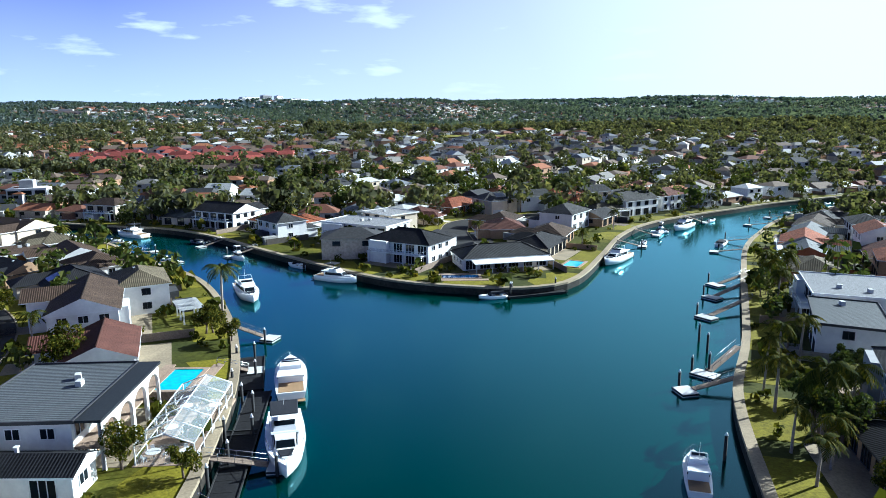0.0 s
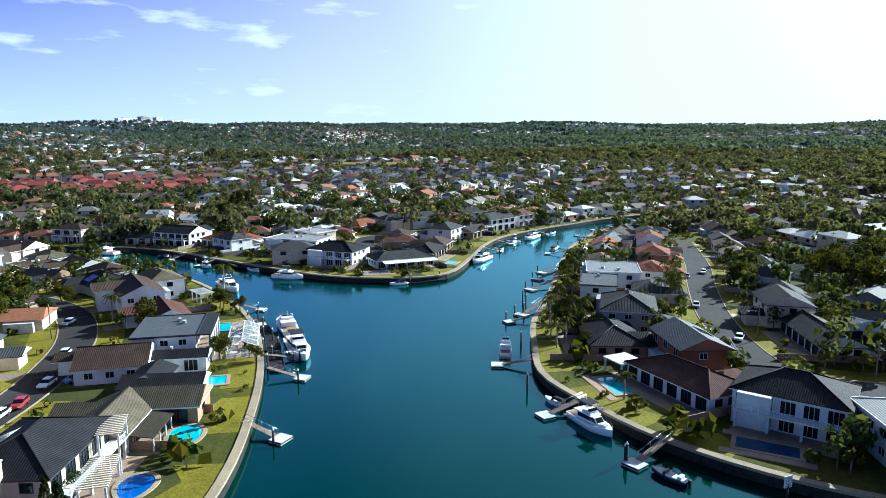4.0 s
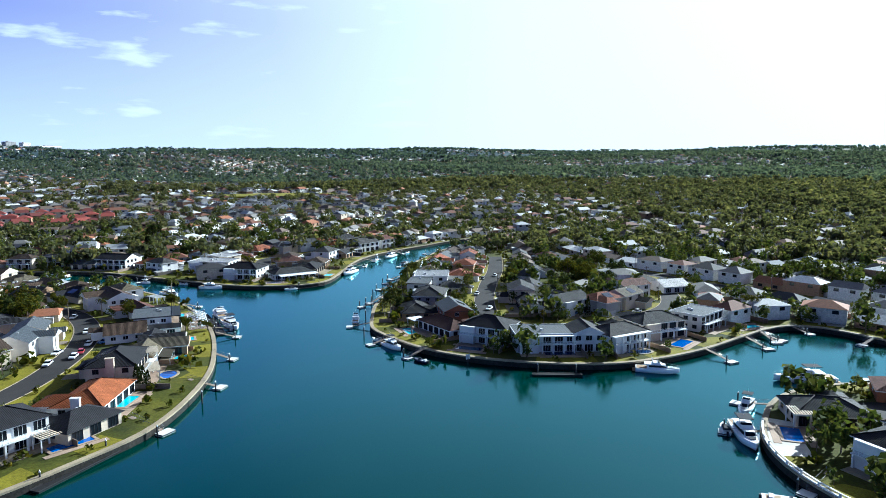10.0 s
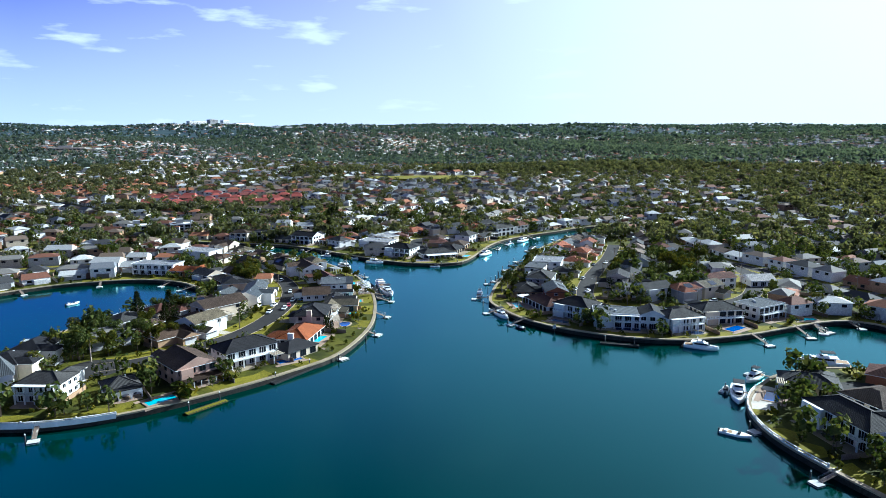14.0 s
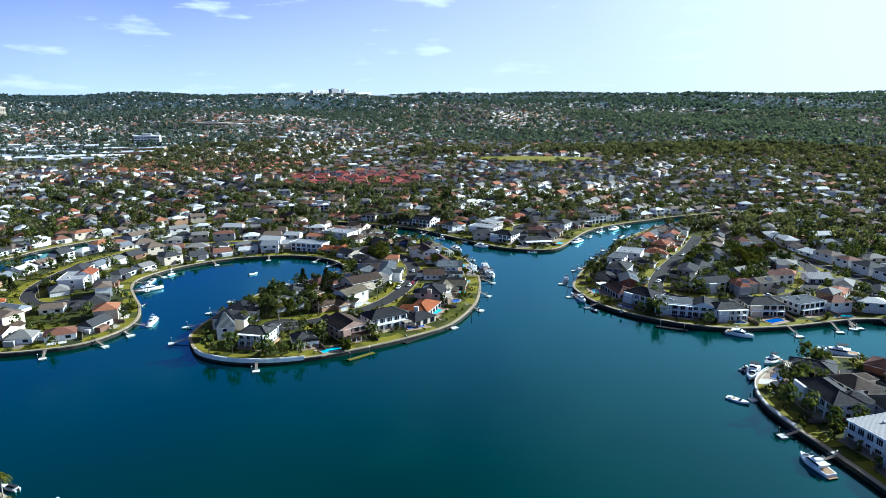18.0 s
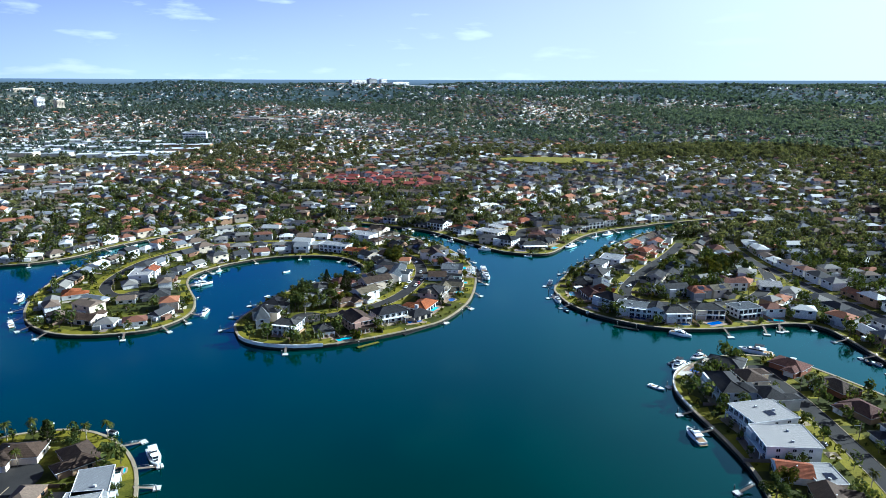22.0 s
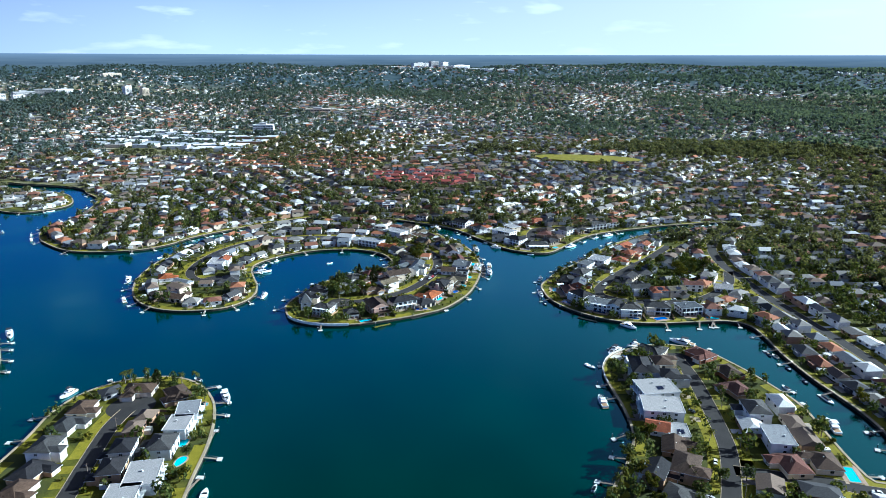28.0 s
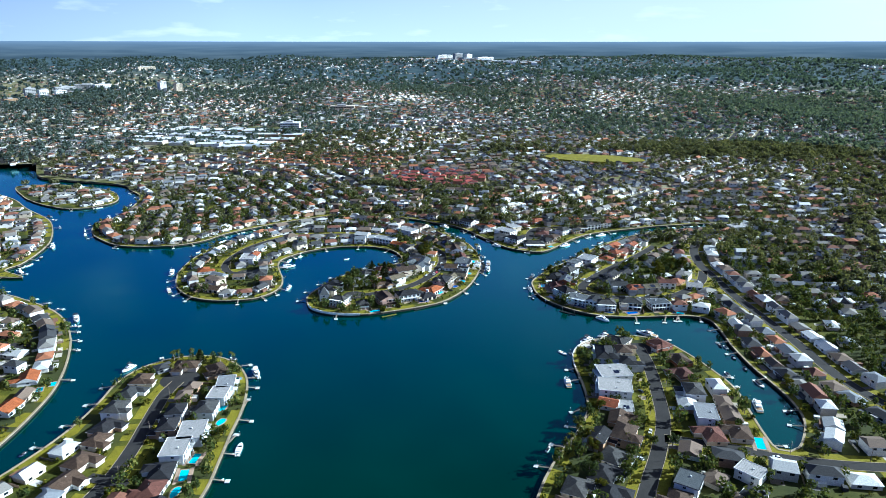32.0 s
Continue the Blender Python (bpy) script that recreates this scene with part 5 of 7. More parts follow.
share = lambda x, y: 0.45 + 0.55 * wood(x, y)
x, y = scattered(60000, 400, 1150)
ok = far.random(len(x)) < share(x, y) * np.where(x < 150, np.where(y < 620, 0.42, 0.62), 1.0)
near_houses = np.hypot(hx, hy) < 1250
qx, qy = hx[near_houses], hy[near_houses]
for k in range(0, len(x), 2000):
    ok[k:k + 2000] &= (np.hypot(x[k:k + 2000, None] - qx, y[k:k + 2000, None] - qy) > 6.8).all(1)
ok &= np.hypot(x - 54, (y - 705) * 2.2) > 98
ok &= (np.hypot(x + 195, (y - 485) * 1.8) > 115) | (far.random(len(x)) < 0.5)
rows = np.round((y - 460.5) / 21) * 21 + 460.5
inside_rows = (np.abs(x + 190) < 90) & (np.abs(y - 492) < 55)
y = np.where(inside_rows, rows + far.uniform(-2, 2, len(x)), y)
ok &= (np.hypot(x + 790, (y - 790) * 1.2) > 190) | (far.random(len(x)) < 0.1)
x, y = np.r_[far.uniform(-300, -85, 150), x[ok][:8200]], np.r_[far.uniform(414, 440, 150), y[ok][:8200]]
tall = far.uniform(5, 11, len(x)) + 9 * wood(x, y) * far.random(len(x))
leaf_soup("suburb_trees", x, y, tall, tall * far.uniform(0.36, 0.54, len(x)), 44, 0.27, SUBURB_LEAVES, "gum trees and garden trees of the far suburb")
x, y = scattered(80000, 1150, 2300)
ok = far.random(len(x)) < 0.25 + 0.75 * wood(x, y)
x, y = x[ok][:11500], y[ok][:11500]
tall = far.uniform(7, 13, len(x)) + 5 * wood(x, y)
leaf_soup("hillside_trees", x, y, tall, tall * far.uniform(0.42, 0.62, len(x)), 15, 0.42, HAZED_GUM, "dense trees on the far slopes", 0.2)
x, y = scattered(60000, 2300, 5300)
ok = far.random(len(x)) < 0.4 + 0.6 * wood(x, y)
ok &= np.hypot(x + 960, (y - 3700) * 0.8) > 260
x, y = x[ok][:15000], y[ok][:15000]
tall = far.uniform(9, 15, len(x))
leaf_soup("ridge_trees", x, y, tall, tall * far.uniform(0.6, 0.95, len(x)), 8, 0.55, HAZED_GUM, "hazy woodland along the far ridge", 0.1)


# ---- trees and palms of the gardens ----
def leaf_quads(bm, centre, radius, count, size, r, flat=1.0):
    """Loose leaf tufts round a limb's end."""
    for _ in range(count):
        d = Vector((r.gauss(0, 1), r.gauss(0, 1), r.gauss(0, 1) * flat)).normalized()
        p = Vector(centre) + d * radius * r.uniform(0.4, 1.0) ** 0.5 * Vector((1, 1, flat)).length / 1.732
        n = (d + Vector((r.gauss(0, 0.5), r.gauss(0, 0.5), r.gauss(0.2, 0.5)))).normalized()
        a = n.orthogonal().normalized()
        a.rotate(Matrix.Rotation(r.uniform(0, 6.28), 3, n))
        b, s = n.cross(a), size * r.uniform(0.6, 1.3)
        bm.faces.new([bm.verts.new(p + a * s * u + b * s * v + n * s * w) for u, v, w in ((-1, -0.2, -0.2), (0, -0.7, 0.1), (1, 0.2, -0.2), (0, 0.7, 0.1))])


def tree_meshes(seed, habit):
    """Trunk with limbs, and a crown of tufts at the limbs' ends; ten metres tall."""
    r = random.Random(seed)
    wood_bm, leaf_bm = bmesh.new(), bmesh.new()
    if habit == "broad":
        fork = Vector((r.uniform(-0.3, 0.3), r.uniform(-0.3, 0.3), r.uniform(2.4, 3.4)))
        tube(wood_bm, (0, 0, -0.6), fork, 0.34, 0.24, 8)
        for k in range(9):
            a, out = k * 2.4 + r.uniform(-0.4, 0.4), r.uniform(1.6, 3.6)
            tip = Vector((out * math.cos(a), out * math.sin(a), r.uniform(4.6, 9.0) - out * 0.35))
            mid = fork.lerp(tip, 0.5) + Vector((0, 0, 0.3))
            tube(wood_bm, fork, mid, 0.16, 0.1, 6)
            tube(wood_bm, mid, tip, 0.1, 0.04, 5)
            leaf_quads(leaf_bm, tip, r.uniform(1.1, 1.9), 125, 0.31, r, 0.75)
            leaf_quads(leaf_bm, mid + Vector((0, 0, 0.8)), r.uniform(0.8, 1.2), 50, 0.3, r, 0.8)
    elif habit == "pine":
        tube(wood_bm, (0, 0, -0.6), (0, 0, 9.8), 0.26, 0.04, 8)
        for tier in range(13):
            z = 1.4 + tier * 0.65
            reach = 2.9 * (1 - tier / 14.5)
            for k in range(6):
                a = k * 1.047 + tier * 0.5
                tip = Vector((reach * math.cos(a), reach * math.sin(a), z + 0.25))
                tube(wood_bm, (0, 0, z), tip, 0.05, 0.02, 4)
                for f in (0.45, 0.75, 1.0):
                    leaf_quads(leaf_bm, Vector((0, 0, z)).lerp(tip, f), 0.38, 5, 0.3, r, 0.5)
    elif habit == "cypress":
        tube(wood_bm, (0, 0, -0.6), (0, 0, 8.0), 0.2, 0.05, 6)
        for k in range(520):
            z = r.uniform(0.4, 9.9)
            reach = 1.5 * min(1, (10 - z) / 5) ** 0.8
            a = r.uniform(0, 6.28)
            leaf_quads(leaf_bm, (reach * 0.8 * math.cos(a), reach * 0.8 * math.sin(a), z), 0.2, 1, 0.32, r)
    out = []
    for name, bm in (("trunk", wood_bm), ("crown", leaf_bm)):
        me = bpy.data.meshes.new(name)
        bm.to_mesh(me)
        bm.free()
        out.append(me)
    return out


TREE_KINDS = {"broad": [tree_meshes(s, "broad") for s in (1, 2, 3, 4, 5)], "pine": [tree_meshes(8, "pine")], "cypress": [tree_meshes(9, "cypress")]}
for habit, sets in TREE_KINDS.items():
    for k, (trunk, crown) in enumerate(sets):
        trunk.materials.append(BARK)
        crown.materials.append(FOLIAGE_DARK if habit != "broad" else FOLIAGE_WARM if k % 2 else FOLIAGE)
tree_rng = random.Random(21)
TREES = []


def tree(x, y, tall, habit, label, category="tree"):
    if not is_land(x, y):
        return None
    meshes = tree_rng.choice(TREE_KINDS[habit])
    base = new({"broad": "broadleaf_tree", "pine": "pine_tree", "cypress": "cypress_tree"}[habit])
    base.matrix_basis = pose(x, y, float(height(x, y)), 0, 0, tree_rng.uniform(0, 360)) @ Matrix.Diagonal((tall / 10 * tree_rng.uniform(0.9, 1.15), tall / 10 * tree_rng.uniform(0.9, 1.15), tall / 10, 1))
    linked("trunk", meshes[0], None, base)
    linked("crown", meshes[1], None, base)
    tagged(base, label, category, group="garden trees")
    TREES.append((x, y))
    return base


def broad_tree(x, y, tall):
    tree(x, y, tall, "broad", "tall leafy green tree with a spreading crown" if tall > 9 else "rounded leafy garden tree beside a house")


def pine(x, y, tall):
    tree(x, y, tall, "pine", "dark green tiered pine tree among houses")


def cypress(x, y, tall):
    tree(x, y, tall, "cypress", "slim dark green cypress beside a house")


def palm_meshes(seed):
    """A leaning ringed trunk and a head of arching fronds with leaflets; eight metres tall."""
    r = random.Random(seed)
    wood_bm, leaf_bm = bmesh.new(), bmesh.new()
    at = Vector((0, 0, -0.5))
    for k in range(7):
        to = Vector((0.05 * k * k * 0.15, 0, -0.5 + 7.2 * (k + 1) / 7))
        tube(wood_bm, at, to, 0.24 - 0.015 * k, 0.22 - 0.015 * k, 7, cap=k == 6)
        at = to
    for k in range(17):
        a, rise = k * 2.4, r.uniform(0.1, 1.0)
        way = Vector((math.cos(a), math.sin(a), 0))
        side = Vector((-way.y, way.x, 0))
        length, last = r.uniform(2.3, 3.0), at
        pts = [at + way * length * t + Vector((0, 0, rise * 2.2 * t - 2.9 * t * t * (0.7 + 0.3 * (1 - rise)))) for t in np.linspace(0, 1, 8)]
        for i in range(7):
            wide = 0.55 * math.sin(math.pi * (0.12 + 0.86 * i / 7))
            for s in (-1, 1):
                p, q = pts[i], pts[i + 1]
                for f in (0.0, 0.5):
                    c0, c1 = p.lerp(q, f), p.lerp(q, f + 0.34)
                    out = side * s * wide + (q - p) * 0.5 + Vector((0, 0, -wide * 0.55))
                    leaf_bm.faces.new([leaf_bm.verts.new(v) for v in (c0, c1, c1 + out, c0 + out * 0.96)])
    out = []
    for name, bm, mat in (("trunk", wood_bm, BARK_PALE), ("crown", leaf_bm, FOLIAGE_WARM)):
        me = bpy.data.meshes.new(name)
        bm.to_mesh(me)
        bm.free()
        me.materials.append(mat)
        out.append(me)
    return out


PALMS = [palm_meshes(s) for s in (31, 32, 33)]


def palm(x, y, tall):
    if not is_land(x, y):
        return
    base = new("palm_tree")
    base.matrix_basis = pose(x, y, float(height(x, y)), 0, 0, tree_rng.uniform(0, 360)) @ Matrix.Diagonal((max(0.8, tall / 9), max(0.8, tall / 9), tall / 8, 1))
    trunk, fronds = tree_rng.choice(PALMS)
    linked("trunk", trunk, None, base)
    linked("crown", fronds, None, base)
    tagged(base, "palm with a pale trunk and arching green fronds" if tall > 7.5 else "short garden palm with arching fronds", "palm", group="palms")
    TREES.append((x, y))


# ---- boats ----
GEL = material("white_gelcoat", None, Base_Color=(0.82, 0.82, 0.81, 1), Roughness=0.25)
NAVY = material("navy_gelcoat", None, Base_Color=(0.01, 0.015, 0.04, 1), Roughness=0.2)
TEAK = rough_surface("teak_deck", (0.36, 0.24, 0.13), 8.0, 0.2, 0.7, 0.2)
STEEL = material("polished_steel", None, Base_Color=(0.6, 0.6, 0.6, 1), Metallic=1.0, Roughness=0.25)
CANVAS = rough_surface("dark_canvas", (0.03, 0.032, 0.04), 6.0, 0.2, 0.9, 0.3)
RED_CANVAS = rough_surface("faded_red_canvas", (0.5, 0.16, 0.1), 6.0, 0.2, 0.9, 0.3)
RUBBER = material("black_rubber", None, Base_Color=(0.012, 0.012, 0.013, 1), Roughness=0.8)


def hull_mesh(length, beam, free, deck_at=0.0):
    """A lofted planing hull with flared bow; the bow at +x."""
    bm = bmesh.new()
    rings, n = [], 14
    for i in range(n):
        t = i / (n - 1)
        x = -length / 2 + length * t
        half = beam / 2 * (0.86 + 0.14 * min(1, t * 3)) * (1 - max(0, (t - 0.52) / 0.48) ** 2.3)
        half = max(half, 0.03)
        sheer = free * (1 + 0.35 * t * t)
        keel = -0.45 + 0.75 * max(0, (t - 0.62) / 0.38) ** 2
        chine = 0.02 + 0.5 * max(0, (t - 0.6) / 0.4) ** 1.6
        rings.append([bm.verts.new(p) for p in ((x, -half, sheer), (x, -half * 0.84, chine), (x, 0, keel), (x, half * 0.84, chine), (x, half, sheer))])
    for a, b in zip(rings[:-1], rings[1:]):
        for k in range(4):
            f = bm.faces.new((a[k], a[k + 1], b[k + 1], b[k]))
            f.smooth = True
        bm.faces.new((a[4], a[0], b[0], b[4]))
    bm.faces.new(rings[0][::-1])
    bm.faces.new(rings[-1])
    bmesh.ops.recalc_face_normals(bm, faces=bm.faces)
    return bm


def tapered(bm, x0, x1, half0, half1, z0, z1, rake_f=0.0, rake_b=0.0, tuck=0.1, slot=0):
    """A cabin block that narrows towards the bow, with raked ends and sides that lean in."""
    low = [(x0, -half0, z0), (x1, -half1, z0), (x1, half1, z0), (x0, half0, z0)]
    high = [(x0 + rake_b, -half0 + tuck, z1), (x1 - rake_f, -half1 + tuck, z1), (x1 - rake_f, half1 - tuck, z1), (x0 + rake_b, half0 - tuck, z1)]
    v = [bm.verts.new(p) for p in low + high]
    for f in ((3, 2, 1, 0), (4, 5, 6, 7), (0, 1, 5, 4), (1, 2, 6, 5), (2, 3, 7, 6), (3, 0, 4, 7)):
        bm.faces.new([v[i] for i in f]).material_index = slot
    return bm


boat_rng = random.Random(17)


def boat(kind, x, y, turn, length):
    if is_land(x, y):
        return
    k = length / 10
    beam = min(length * 0.33, 4.9)
    ship = new("motor_cruiser" if kind == "cruiser" else "runabout")
    ship.matrix_basis = pose(x, y, 0.0, 0, 0, turn)
    free = 1.15 * k ** 0.5 if kind == "cruiser" else 0.75
    dark = kind == "runabout" and boat_rng.random() < 0.35
    part("hull", hull_mesh(length, beam, free), NAVY if dark else GEL, ship, "dark blue hull" if dark else "white hull", smooth=False)
    deck = bmesh.new()
    if kind == "cruiser":
        part("cockpit_floor", boxed((-length * 0.48, -beam * 0.37, free + 0.01, -length * 0.22, beam * 0.37, free + 0.05)), TEAK, ship)
        part("swim_platform", boxed((-length * 0.5 - 0.9, -beam * 0.4, 0.25, -length * 0.5 - 0.005, beam * 0.4, 0.37)), TEAK, ship)
        part("cabin", tapered(bmesh.new(), -length * 0.24, length * 0.27, beam * 0.39, beam * 0.26, free - 0.02, free + 1.25, 1.3, 0.0, 0.14), GEL, ship)
        band = part("side_glazing", tapered(bmesh.new(), -length * 0.2, length * 0.215, beam * 0.4, beam * 0.285, free + 0.5, free + 1.08, 0.75, 0.0, 0.085), GLASS, ship)
        bm = bmesh.new()
        screen = [(length * 0.27 - 1.3 * f + 0.03, sy * (beam * 0.26 - 0.14 * f - 0.12), free - 0.02 + 1.27 * f + 0.02) for f, sy in ((0.3, -1), (0.3, 1), (0.93, 1), (0.93, -1))]
        outer, inner = [bm.verts.new(p) for p in screen], [bm.verts.new((p[0] - 0.06, p[1], p[2] - 0.05)) for p in screen]
        bm.faces.new(outer)
        bm.faces.new(inner[::-1])
        for q in range(4):
            bm.faces.new((inner[q], inner[(q + 1) % 4], outer[(q + 1) % 4], outer[q]))
        part("windscreen", bm, GLASS, ship, "dark raked windscreen")
        part("sun_pad", tapered(bmesh.new(), length * 0.27, length * 0.37, beam * 0.2, beam * 0.13, free + 0.525, free + 0.62, 0.1, 0.05, 0.04), CANVAS if length > 13 else BLIND, ship)
        part("foredeck", tapered(bmesh.new(), length * 0.2, length * 0.42, beam * 0.28, beam * 0.1, free + 0.1, free + 0.52, 0.5, 0.0, 0.12), GEL, ship)
        part("flybridge", tapered(bmesh.new(), -length * 0.3, length * 0.1, beam * 0.42, beam * 0.34, free + 1.25, free + 1.42, 0.2, 0.0, 0.02), GEL, ship)
        part("flybridge_coaming", tapered(bmesh.new(), -length * 0.12, length * 0.08, beam * 0.34, beam * 0.28, free + 1.42, free + 1.95, 0.5, 0.1, 0.08), GEL, ship)
        part("flybridge_screen", tapered(bmesh.new(), length * 0.0, length * 0.05, beam * 0.27, beam * 0.24, free + 1.95, free + 2.3, 0.3, 0.1, 0.04), GLASS, ship)
        if boat_rng.random() < 0.6:
            top = abs(x - 28) < 3 and abs(y - 68) < 4
            part("bimini", tapered(bmesh.new(), -length * 0.24, length * 0.03, beam * 0.36, beam * 0.34, free + 3.15, free + 3.25, 0.15, 0.15, 0.08), RED_CANVAS if top else GEL if boat_rng.random() < 0.6 else CANVAS, ship)
            for sx in (-0.22, 0.0):
                for sy in (-1, 1):
                    bm = bmesh.new()
                    tube(bm, (length * sx, sy * beam * 0.31, free + 1.4), (length * sx, sy * beam * 0.31, free + 3.17), 0.035, 0.035, 5)
                    part("bimini_post", bm, STEEL, ship)
        else:
            bm = bmesh.new()
            tube(bm, (-length * 0.1, -beam * 0.33, free + 1.9), (-length * 0.13, -beam * 0.28, free + 2.9), 0.05, 0.05, 5)
            tube(bm, (-length * 0.13, -beam * 0.28, free + 2.9), (-length * 0.13, beam * 0.28, free + 2.9), 0.05, 0.05, 5)
            tube(bm, (-length * 0.13, beam * 0.28, free + 2.9), (-length * 0.1, beam * 0.33, free + 1.9), 0.05, 0.05, 5)
            part("radar_arch", bm, GEL, ship)
        bm = bmesh.new()
        line = [(length * (0.12 + 0.38 * t), s * beam * 0.5 * (1 - max(0, (t * 0.38 + 0.62 - 0.52) / 0.48) ** 2.3) * 0.96) for s in (-1,) for t in np.linspace(0, 1, 7)]
        line = line + [(px, -py) for px, py in line[::-1]]
        for (ax, ay), (bx, by) in zip(line[:-1], line[1:]):
            tube(bm, (ax, ay, free * 1.25 + 0.75), (bx, by, free * 1.25 + 0.75), 0.025, 0.025, 4)
        for px, py in line[::2]:
            tube(bm, (px, py, free), (px, py, free * 1.25 + 0.75), 0.02, 0.02, 4)
        part("bow_rail", bm, STEEL, ship)
        bm = bmesh.new()
        tube(bm, (-length * 0.13, 0, free + 2.0), (-length * 0.16, 0, free + 4.3), 0.03, 0.012, 5)
        part("aerial", bm, GEL, ship)
    else:
        part("cockpit", boxed((-length * 0.42, -beam * 0.34, free + 0.012, length * 0.1, beam * 0.34, free + 0.04)), TEAK if boat_rng.random() < 0.5 else BLIND, ship)
        part("windscreen", tapered(bmesh.new(), length * 0.06, length * 0.16, beam * 0.36, beam * 0.28, free, free + 0.5, 0.3, 0.06, 0.05), GLASS, ship)
        part("seat", boxed((-length * 0.36, -beam * 0.3, free + 0.04, -length * 0.26, beam * 0.3, free + 0.45)), GEL, ship)
        if boat_rng.random() < 0.4:
            part("cover", tapered(bmesh.new(), -length * 0.45, length * 0.12, beam * 0.4, beam * 0.34, free + 0.46, free + 0.85, 0.5, 0.3, 0.25), CANVAS, ship)
        motor = part("outboard_motor", boxed((-length * 0.5 - 0.5, -0.22, 0.1, -length * 0.5 - 0.06, 0.22, 1.1)), RUBBER, ship)
    size = "large" if length > 12 else "mid-sized" if kind == "cruiser" else "small"
    tagged(ship, f"{size} white motor cruiser moored on the canal" if kind == "cruiser" else ("small dark-hulled runabout moored by a jetty" if dark else "small white runabout moored by a jetty"), "boat", group="moored boats")


# ---- jetties, piles and pools ----
JETTIES = []


def jetty(ax, ay, bx, by, pile=True):
    a, b = Vector((ax, ay)), Vector((bx, by))
    span = (b - a).length
    if span < 2 or is_land(*b):
        return
    JETTIES.append((bx, by))
    base = new("jetty")
    base.matrix_basis = pose(ax, ay, 0, 0, 0, math.degrees(math.atan2(by - ay, bx - ax)))
    long = span > 9
    bm = bmesh.new()
    n = max(6, int(span / 0.35))
    drop = Vector((span - 1.0, 0, -1.35))
    prism_pts = [(-0.8, -0.6, 2.02), (span - 0.9, -0.6, 0.62), (span - 0.9, 0.6, 0.62), (-0.8, 0.6, 2.02)]
    top, low = [bm.verts.new(p) for p in prism_pts], [bm.verts.new((p[0], p[1], p[2] - 0.14)) for p in prism_pts]
    bm.faces.new(top)
    bm.faces.new(low[::-1])
    for k in range(4):
        bm.faces.new((low[k], low[(k + 1) % 4], top[(k + 1) % 4], top[k]))
    part("gangway", bm, TIMBER, base)
    for side in (-0.58, 0.58):
        bm = bmesh.new()
        tube(bm, (-0.8, side, 2.95), (span - 0.9, side, 1.55), 0.035, 0.035, 5)
        for k in range(5):
            t = k / 4
            tube(bm, (-0.8 + t * (span - 0.1), side, 2.0 - 1.4 * t), (-0.8 + t * (span - 0.1), side, 2.95 - 1.4 * t), 0.03, 0.03, 5)
        part("handrail", bm, STEEL, base)
    wide = 1.9 if long else 1.5
    pont = part("pontoon", boxed((span - 1.0, -wide, -0.25, span + 1.6, wide, 0.5)), BLIND, base, "pale floating pontoon")
    part("fender_strip", boxed((span - 1.05, -wide - 0.06, 0.18, span + 1.66, wide + 0.06, 0.4)), RUBBER, base)
    if pile:
        for s in (-1,):
            bm = bmesh.new()
            tube(bm, (span + 0.3, s * (wide + 0.3), -4), (span + 0.3, s * (wide + 0.3), 2.6), 0.2, 0.2, 10)
            part("mooring_post", bm, RUBBER, base, "black pile")
            bm = bmesh.new()
            tube(bm, (span + 0.3, s * (wide + 0.3), 2.6), (span + 0.3, s * (wide + 0.3), 3.0), 0.23, 0.05, 10)
            part("post_cap", bm, GEL, base, "white cone cap")
    tagged(base, "timber gangway down to a pale floating pontoon", "jetty", group="jetties")


def mooring_pile(x, y, tall=3.2):
    post = new("mooring_pile")
    post.matrix_basis = pose(x, y, 0)
    bm = bmesh.new()
    tube(bm, (0, 0, -4), (0, 0, tall), 0.22, 0.2, 10)
    part("post", bm, RUBBER, post)
    bm = bmesh.new()
    tube(bm, (0, 0, tall), (0, 0, tall + 0.45), 0.24, 0.04, 10)
    part("cap", bm, GEL, post)
    tagged(post, "black mooring pile with a white cone cap", "mooring_post", group="mooring piles")


DECK_DARK = rough_surface("black_deck", (0.018, 0.018, 0.02), 4.0, 0.3, 0.85, 0.2)


def floating_dock(ax, ay, bx, by, wide, mat=None, label="long dark floating dock beside the seawall"):
    """A low deck on floats from a to b, with planks across it, kerb rails and capped piles."""
    mat = mat or DECK_DARK
    span = math.dist((ax, ay), (bx, by))
    base = new("floating_dock")
    base.matrix_basis = pose(ax, ay, 0, 0, 0, math.degrees(math.atan2(by - ay, bx - ax)))
    part("float", boxed((0.2, -wide / 2 + 0.2, -0.3, span - 0.2, wide / 2 - 0.2, 0.34)), RUBBER, base)
    n = max(2, int(span / 2.4))
    for k in range(n):
        linked("deck_panel", shared(("deck_panel", round(span / n, 2), wide, mat.name), lambda: boxed((0.02, -wide / 2, 0.34, span / n - 0.02, wide / 2, 0.46))), [mat], base).matrix_basis = pose(span * k / n, 0, 0)
    for side in (-1, 1):
        part("edge_rail", boxed((0, side * (wide / 2 - 0.08) - 0.08, 0.462, span, side * (wide / 2 - 0.08) + 0.08, 0.6)), RUBBER, base)
    for f in (0.12, 0.88):
        bm = bmesh.new()
        tube(bm, (span * f, wide / 2 + 0.25, -4), (span * f, wide / 2 + 0.25, 3.0), 0.2, 0.2, 10)
        part("mooring_post", bm, RUBBER, base, "black pile")
        bm = bmesh.new()
        tube(bm, (span * f, wide / 2 + 0.25, 3.0), (span * f, wide / 2 + 0.25, 3.5), 0.24, 0.05, 10)
        part("post_cap", bm, GEL, base, "white cone cap")
    tagged(base, label, "floating dock", group="floating docks")


